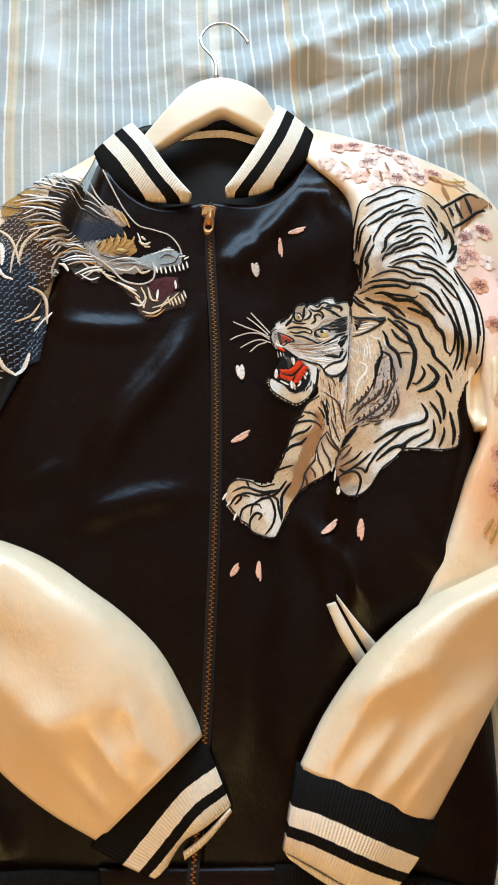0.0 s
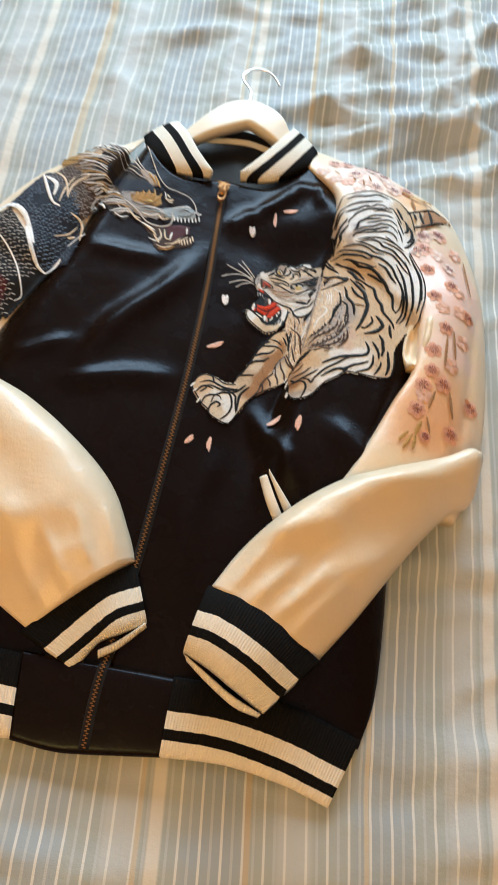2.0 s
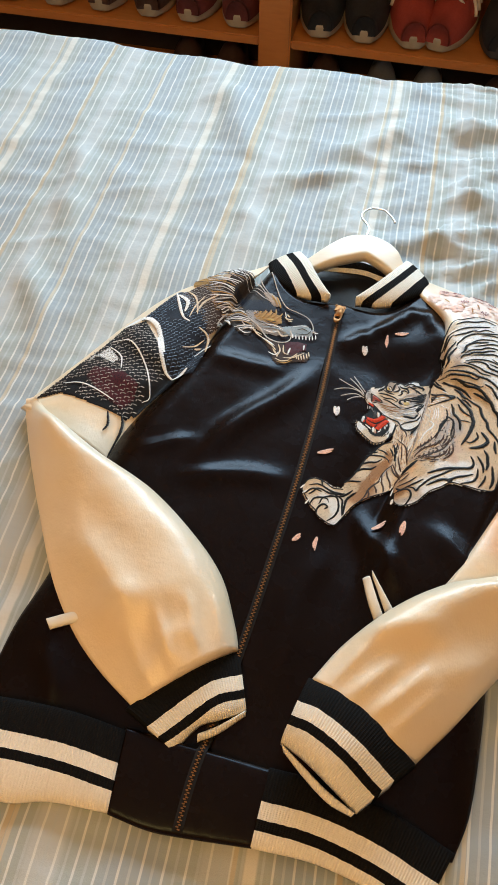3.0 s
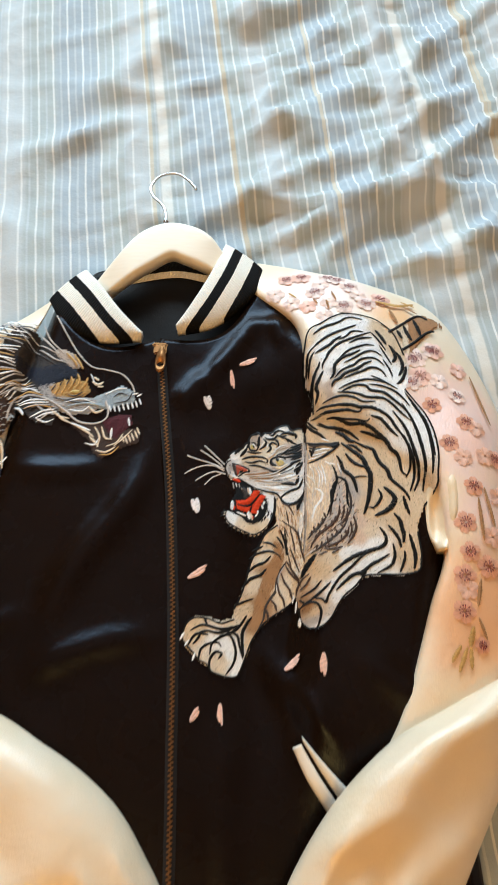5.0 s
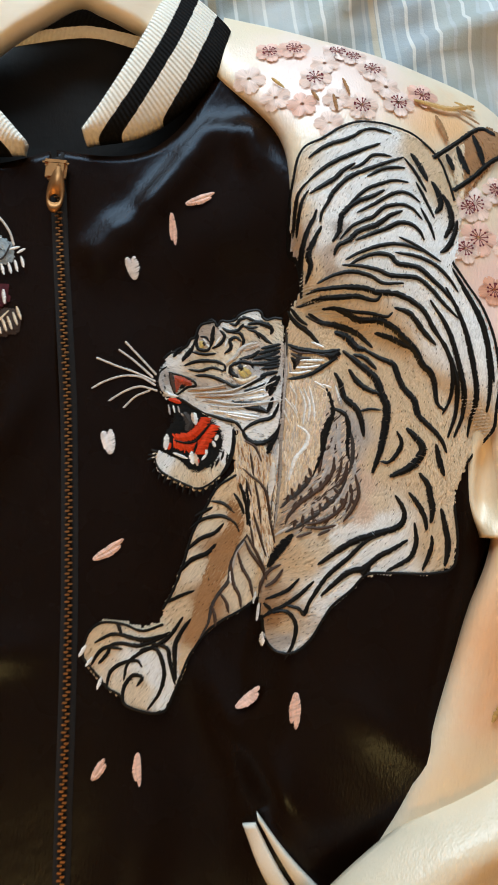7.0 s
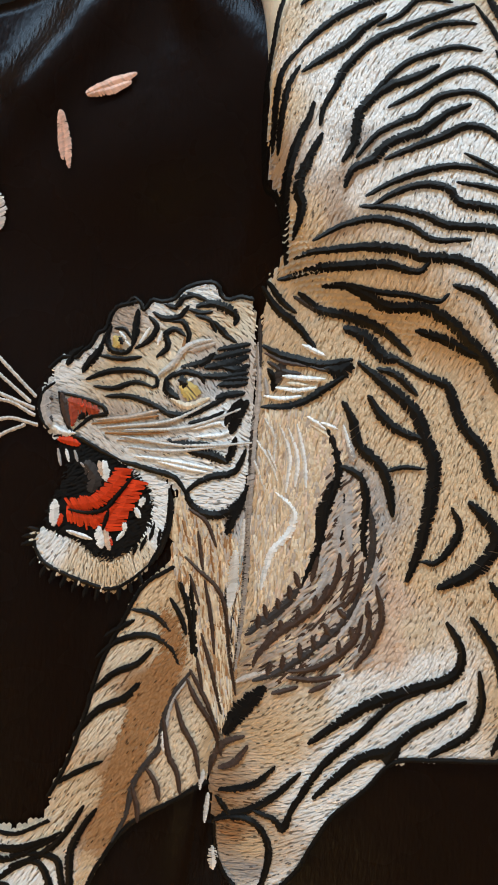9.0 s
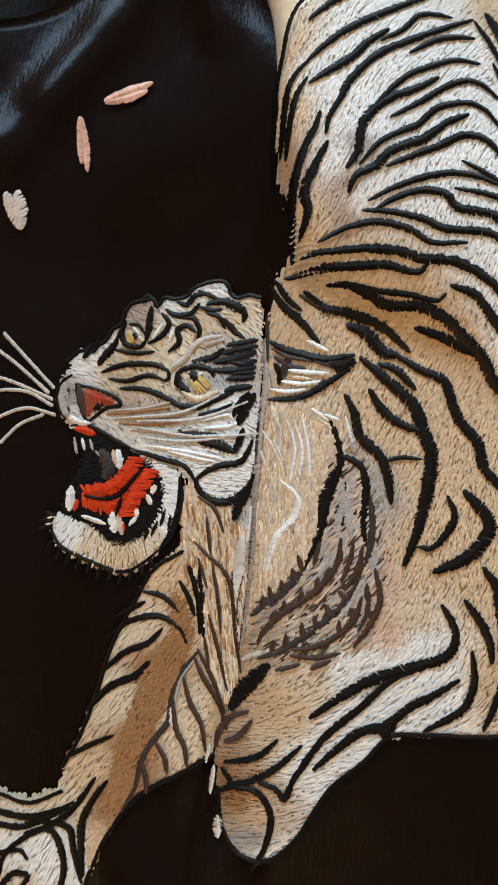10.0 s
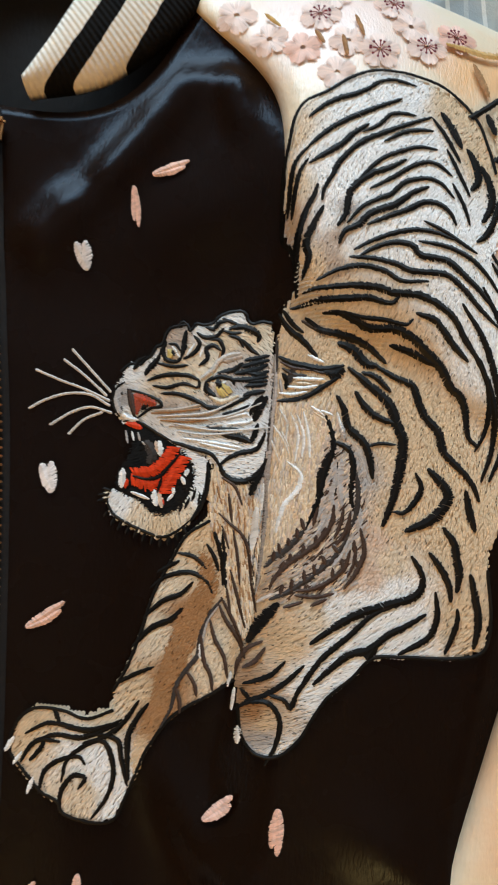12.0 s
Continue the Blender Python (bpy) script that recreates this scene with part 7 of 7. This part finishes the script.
def build_zip():
    run = spline(ZIP, 360)
    verts, faces = [], []
    for i, (x, y) in enumerate(run):
        d = run[min(i + 1, 359)] - run[max(i - 1, 0)]
        d = d / np.linalg.norm(d)
        for off, up in ((-0.0046, 0.0002), (-0.0030, 0.0012), (0, 0.0015), (0.0030, 0.0012), (0.0046, 0.0002)):
            px, py = x + d[1] * off, y - d[0] * off
            verts.append((px, py, drape_all(px, py) + up))
    for i in range(359):
        for j in range(4):
            q = i * 5 + j
            faces.append((q, q + 5, q + 6, q + 1))
    zipper = mesh_object("zip", verts, faces, ZIP_TAPE, jacket, "brass zip on black tape, closed")
    bm = bmesh.new()
    box(bm, (0.0026, 0.0011, 0.0013), Matrix.Translation((0.0008, 0, 0)), 0.0003)
    me = bpy.data.meshes.new("zip_tooth")
    bm.to_mesh(me)
    bm.free()
    me.materials.append(BRASS)
    rest_v, rest_f = [], []
    pitch = 0.00185
    n = int(np.sum(np.linalg.norm(np.diff(run, axis=0), axis=1)) / pitch)
    fine = spline(ZIP, n)
    for i in range(1, n - 14):
        x, y = fine[i]
        d = fine[i + 1] - fine[i - 1]
        side = 1 if i % 2 else -1
        m = Matrix.Translation((x, y, drape_all(x, y) + 0.0026)) @ Matrix.Rotation(math.atan2(d[1], d[0]) - math.pi / 2 + (0 if side > 0 else math.pi), 4, "Z")
        if y > -0.235:
            ob = new("zip_tooth", me)
            ob.parent = zipper
            ob.matrix_local = m
        else:
            k = len(rest_v)
            rest_v += [m @ v.co for v in me.vertices]
            rest_f += [tuple(a + k for a in p.vertices) for p in me.polygons]
    tagged(mesh_object("zip_teeth", rest_v, rest_f, BRASS, zipper, flat=True), kind="stuff")
    # slider with its ring-ended pull
    x, y, z = -0.0005, 0.318, drape_all(-0.0005, 0.318) + 0.004
    bm = bmesh.new()
    box(bm, (0.012, 0.011, 0.0045), Matrix.Translation((x, y, z)), 0.0015)
    box(bm, (0.015, 0.004, 0.004), Matrix.Translation((x - 0.0008, y + 0.005, z)), 0.0015)
    box(bm, (0.0045, 0.009, 0.003), Matrix.Translation((x + 0.0002, y - 0.001, z + 0.003)), 0.001)
    slider = part("slider", bm, BRASS, zipper, "antique brass zip slider")
    verts, faces = [], []
    m = 28
    for k in range(m):
        w = 2 * math.pi * k / m
        cx, cy = math.cos(w), math.sin(w)
        wide = 0.0048 + 0.0011 * (-cy)
        for r, zz in ((1.0, 0.0006), (1.0, -0.0006), (0.62, -0.0006), (0.62, 0.0006)):
            hole = r < 1
            px = x + 0.0022 + cx * wide * r
            py = y - 0.0125 + cy * 0.0135 * r - (0.0055 if hole else 0) + (cy * -0.006 if hole else 0)
            verts.append((px, py, z + 0.0040 + zz + 0.0004 * cy))
    for k in range(m):
        for q in range(4):
            a, b = k * 4 + q, k * 4 + (q + 1) % 4
            c, d = ((k + 1) % m) * 4 + (q + 1) % 4, ((k + 1) % m) * 4 + q
            faces.append((a, b, c, d))
    mesh_object("pull_tab", verts, faces, BRASS, slider, "brass pull tab with a hole", flat=False)


build_zip()


def welt(rows, label):
    rows = [tuple((x, y, max(z, drape_all(x, y) + 0.0012)) for x, y, z in row) for row in rows]
    cloth("pocket_welt", rows, lambda x, y, s, t: 0.0022, arch(0.4), PIPING, jacket, 24, 10, label, 0.002, ripple=0.0003)


PIPING = plain("cream_piping", (0.76, 0.70, 0.6), (0.86, 0.81, 0.72), 0.75, 900, relief=0.0002)
RIB_WHITE = ribbed("rib_knit_cream", ((-1.0, 1.0),))
ZP = 0.577
welt([((0.138, -0.025, ZP), (0.1445, -0.0225, ZP)), ((0.151, -0.049, ZP), (0.1595, -0.045, ZP)), ((0.172, -0.076, ZP), (0.178, -0.068, ZP))], "cream ribbed pocket welt")
welt([((0.1455, -0.0205, ZP), (0.1445, -0.0165, ZP)), ((0.1615, -0.043, ZP), (0.1635, -0.0365, ZP)), ((0.180, -0.066, ZP), (0.1865, -0.0575, ZP))], "cream ribbed pocket welt")
welt([((-0.137, -0.177, 0.567), (-0.128, -0.185, 0.567)), ((-0.122, -0.166, 0.569), (-0.113, -0.174, 0.569)), ((-0.108, -0.156, 0.570), (-0.100, -0.164, 0.570))], "cream ribbed pocket welt half under the sleeve")

# turned ends of the cuffs and the fold of cloth under the arm
cloth("cuff_lip", [((0.121, -0.209, 0.593), (0.125, -0.214, 0.590)), ((0.143, -0.218, 0.590), (0.148, -0.226, 0.585)), ((0.170, -0.229, 0.586), (0.174, -0.237, 0.582)), ((0.198, -0.236, 0.580), (0.196, -0.239, 0.578))],
      lambda x, y, s, t: 0.002, arch(0.5), RIB_WHITE, jacket, 30, 8, "cream ribbed inner edge of the cuff", 0.003, ripple=0.0004)
cloth("cuff_lip", [((0.046, -0.222, 0.566), (0.048, -0.228, 0.563)), ((0.060, -0.209, 0.567), (0.063, -0.214, 0.564)), ((0.078, -0.187, 0.568), (0.080, -0.190, 0.566))],
      lambda x, y, s, t: 0.002, arch(0.5), RIB_WHITE, jacket, 24, 8, "cream ribbed inner edge of the cuff", 0.003, ripple=0.0004)
cloth("sleeve_fold", [((0.250, 0.214, 0.596), (0.268, 0.210, 0.606)), ((0.243, 0.190, 0.595), (0.272, 0.186, 0.607)), ((0.241, 0.168, 0.595), (0.270, 0.168, 0.607)), ((0.243, 0.149, 0.596), (0.264, 0.150, 0.605)), ((0.250, 0.133, 0.599), (0.258, 0.133, 0.603))],
      lambda x, y, s, t: 0.006, arch(0.7), CREAM_SATIN, jacket, 50, 24, "cream satin folded under the arm", 0.010, ((0.251, 0.182, 0.253, 0.142, 0.006, -0.012), (0.262, 0.20, 0.262, 0.15, 0.006, 0.004)), 0.001)


# ---- the hanger ----
def build_hanger():
    h = thing("coat_hanger", "pale wooden coat hanger with a chrome hook inside the collar", "hanger")
    up = [(-0.104, 0.352, 0.566), (-0.077, 0.391, 0.577), (-0.052, 0.426, 0.588), (-0.034, 0.450, 0.590), (-0.009, 0.463, 0.590), (0.017, 0.460, 0.590), (0.036, 0.450, 0.588), (0.049, 0.436, 0.582), (0.076, 0.408, 0.570)]
    low = [(-0.095, 0.341, 0.566), (-0.067, 0.377, 0.577), (-0.040, 0.398, 0.588), (-0.020, 0.413, 0.590), (-0.002, 0.426, 0.590), (0.011, 0.4225, 0.590), (0.026, 0.4175, 0.588), (0.044, 0.411, 0.582), (0.068, 0.392, 0.570)]
    cloth("arm", list(zip(up, low)), lambda x, y, s, t: 0.0015, arch(0.12), PALE_WOOD, h, 90, 16, "pale wooden shoulder bar", 0.014, ripple=0.0)
    v, f = tube([(-0.011, 0.458, 0.584), (-0.013, 0.480, 0.583), (-0.018, 0.492, 0.582), (-0.029, 0.505, 0.580), (-0.033, 0.519, 0.578), (-0.025, 0.535, 0.576), (-0.010, 0.540, 0.575), (0.002, 0.534, 0.575), (0.012, 0.523, 0.575), (0.014, 0.519, 0.575)], 0.0016, 10, 80)
    mesh_object("hook", v, f, CHROME, h, "bright chrome wire hook")
    bm = bmesh.new()
    bmesh.ops.create_cone(bm, cap_ends=True, segments=16, radius1=0.0032, radius2=0.0028, depth=0.008, matrix=Matrix.Translation((-0.0115, 0.4655, 0.583)) @ Matrix.Rotation(radians(90), 4, "X"))
    part("ferrule", bm, CHROME, h)


build_hanger()


# ---- the shoe rack behind the bed ----
def build_rack():
    rack = thing("shoe_rack", "orange pine shoe rack filled with pairs of shoes", "shoe rack", kind="")
    for z in (0.10, 0.335, 0.60, 0.84):
        for x0, x1 in ((-1.15, -0.257), (-0.185, 0.72)):
            bm = bmesh.new()
            room_box(bm, x0, x1, 1.345, 1.66, z + 0.004, z + 0.024, 0.003)
            part("shelf", bm, PINE, rack)
    for x in (-1.22, -0.257, 0.72):
        bm = bmesh.new()
        room_box(bm, x, x + 0.072, 1.338, 1.67, 0.0, 0.90, 0.004)
        part("upright", bm, PINE, rack)
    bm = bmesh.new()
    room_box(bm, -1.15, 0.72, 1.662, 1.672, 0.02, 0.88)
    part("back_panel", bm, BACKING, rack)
    return rack


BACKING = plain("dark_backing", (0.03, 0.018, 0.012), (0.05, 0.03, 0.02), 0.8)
build_rack()
SOLE = plain("cream_rubber", (0.34, 0.26, 0.17), (0.44, 0.35, 0.24), 0.6, 120)
DARK_SOLE = plain("dark_rubber", (0.03, 0.026, 0.024), (0.06, 0.05, 0.045), 0.6, 120)
UPPERS = {"red": plain("red_suede", (0.30, 0.035, 0.02), (0.42, 0.06, 0.035), 0.8, 200),
          "maroon": plain("maroon_canvas", (0.12, 0.022, 0.018), (0.19, 0.035, 0.028), 0.85, 300),
          "black": plain("black_canvas", (0.012, 0.011, 0.011), (0.028, 0.026, 0.026), 0.75, 300),
          "brown": plain("brown_leather", (0.07, 0.035, 0.025), (0.12, 0.06, 0.04), 0.5, 120),
          "tan": plain("tan_leather", (0.42, 0.30, 0.18), (0.52, 0.38, 0.24), 0.6, 120),
          "grey": plain("grey_canvas", (0.16, 0.155, 0.15), (0.24, 0.23, 0.22), 0.8, 300)}
LACE = plain("cream_lace", (0.62, 0.52, 0.38), (0.74, 0.64, 0.5), 0.8, 300)
DARK_LACE = plain("black_lace", (0.05, 0.048, 0.046), (0.1, 0.095, 0.09), 0.8, 300)


def build_shoe(upper, label, dark_sole=False, bars=False, laces=True):
    """A low shoe, toe along -y: sole, upper with an open collar, laces, side bars."""
    s = thing("shoe", label, "shoe", group="shoes on the rack")
    n, m = 26, 20
    length = 0.285

    def half(f):
        return 0.052 * (math.sin(math.pi * min(1, max(0.0, f * 0.94 + 0.06))) ** 0.45) * (1.0 - 0.20 * smooth(0.35, 0.75, f) + 0.04 * smooth(0.8, 1, f))

    def rise(f):
        return 0.042 + 0.022 * smooth(0.08, 0.35, f) + 0.035 * smooth(0.35, 0.65, f) - 0.012 * smooth(0.65, 1.0, f)

    verts, faces = [], []
    for i in range(n):
        f = i / (n - 1)
        for k in range(m):
            w = math.pi * k / (m - 1)
            open_ = smooth(0.60, 0.72, f) * smooth(0.35, 0.85, math.sin(w))
            verts.append((math.cos(w) * half(f) * (1 - 0.25 * math.sin(w) * smooth(0.3, 0.7, f)), (f - 0.5) * length, 0.022 + rise(f) * max(0, math.sin(w)) ** 0.75 * (1 - 0.55 * open_)))
    for i in range(n - 1):
        for k in range(m - 1):
            q = i * m + k
            faces.append((q, q + 1, q + m + 1, q + m))
    faces += [tuple(range(m)), tuple(range((n - 1) * m, n * m))[::-1]]
    mesh_object("upper", verts, faces, UPPERS[upper], s)
    verts, faces = [], []
    ring = 40
    for z, g in ((0.0, 0.97), (0.004, 1.04), (0.022, 1.06), (0.028, 1.02), (0.028, 0.9)):
        for k in range(ring):
            w = 2 * math.pi * k / ring
            f = 0.5 + 0.5 * math.sin(w)
            verts.append((math.copysign(half(f), math.cos(w)) * abs(math.cos(w)) ** 0.25 * g, (f - 0.5) * length * (1 + 0.04 * (g - 0.9)), z + 0.006 * smooth(0.2, 0, f)))
    for a in range(4):
        for k in range(ring):
            faces.append((a * ring + k, a * ring + (k + 1) % ring, (a + 1) * ring + (k + 1) % ring, (a + 1) * ring + k))
    faces.append(tuple(range(ring))[::-1])
    faces.append(tuple(range(4 * ring, 5 * ring)))
    mesh_object("sole", verts, faces, DARK_SOLE if dark_sole else SOLE, s)
    if laces:
        for k in range(5):
            f = 0.30 + 0.065 * k
            z = 0.022 + rise(f)
            v, fc = tube([(-0.024, (f - 0.5) * length, z - 0.010), (-0.008, (f - 0.49) * length, z + 0.003), (0.008, (f - 0.51) * length, z + 0.003), (0.024, (f - 0.5) * length, z - 0.010)], 0.003, 6, 12)
            mesh_object("lace", v, fc, DARK_LACE if dark_sole else LACE, s)
    if bars:
        for side in (-1, 1):
            for k in range(3):
                f = 0.36 + 0.085 * k
                pts = []
                for q in range(6):
                    w = 0.25 + 0.20 * q
                    ff = f + 0.02 * q
                    pts.append((side * math.cos(w) * half(ff) * 1.03 * (1 - 0.25 * math.sin(w) * smooth(0.3, 0.7, ff)), (ff - 0.5) * length, 0.024 + rise(ff) * math.sin(w) ** 0.75))
                v, fc = tube(pts, 0.0045, 6, 14)
                mesh_object("side_bar", v, fc, LACE, s)
    return s


def place_shoe(s, X, Y, z, spin, copy=True):
    m = Matrix.Translation(room(X, Y, z)) @ Matrix.Rotation(TURN + radians(spin), 4, "Z")
    if copy:
        return copy_thing(s, m)
    s.matrix_basis = m
    return s


def fill_rack():
    z1, z0, z2 = 0.361, 0.126, 0.626
    rows = (("red", "red suede trainer with pale side bars and cream laces", False, True, ((0.065, 6), (0.165, -14)), z1),
            ("black", "black canvas shoe with a cream sole", False, False, ((-0.135, 4), (-0.035, 3)), z1),
            ("black", "black shoe with black laces and a dark sole", True, False, ((0.275, -4), (0.385, -2)), z1),
            ("maroon", "maroon canvas shoe with a pale sole", False, False, ((-0.315, 2), (-0.415, -3)), z1),
            ("brown", "dark brown leather shoe with a thin pale sole", False, False, ((-0.525, 4), (-0.63, 0)), z1),
            ("tan", "tan leather shoe with a thick pale sole", False, False, ((-0.745, 3), (-0.85, -2)), z1),
            ("grey", "grey canvas shoe on the lower shelf", False, False, ((0.02, 5), (0.13, -4)), z0),
            ("brown", "brown leather shoe on the lower shelf", False, False, ((-0.12, 5), (0.30, -4), (-0.36, 0), (-0.47, 3)), z0),
            ("black", "black shoe on the upper shelf", True, False, ((-0.10, 5), (0.01, -4), (-0.36, 0), (-0.47, 3), (0.2, 2), (0.31, 0)), z2))
    for upper, label, dark, bars, spots, z in rows:
        s = build_shoe(upper, label, dark, bars, upper not in ("brown", "grey"))
        for k, (X, spin) in enumerate(spots):
            place_shoe(s, X, 1.50, z, spin, k > 0)


fill_rack()


# ---- the ceiling lamp behind the camera ----
def build_lamp():
    lamp = thing("ceiling_lamp", "white glass globe lamp hanging from the ceiling", "lamp", room(*LAMP))
    verts, faces = [], []
    for a in range(13):
        for k in range(24):
            w, u = math.pi * (0.06 + 0.94 * a / 12), 2 * math.pi * k / 24
            verts.append((0.15 * math.sin(w) * math.cos(u), 0.15 * math.sin(w) * math.sin(u), 0.15 * math.cos(w)))
    for a in range(12):
        for k in range(24):
            faces.append((a * 24 + k, (a + 1) * 24 + k, (a + 1) * 24 + (k + 1) % 24, a * 24 + (k + 1) % 24))
    globe = mesh_object("globe", verts, faces, GLOBE, lamp)
    globe.visible_shadow = False
    v, f = tube([(0, 0, 0.14), (0, 0, 0.27)], 0.008, 8, 4)
    mesh_object("stem", v, f, BRASS, lamp)


GLOBE, gn, gl, gb = mat("opal_glass", 0.3, 0.0, (0.85, 0.8, 0.7))
gb.inputs["Emission Color"].default_value = (1.0, 0.7, 0.4, 1)
gb.inputs["Emission Strength"].default_value = 2.0
build_lamp()
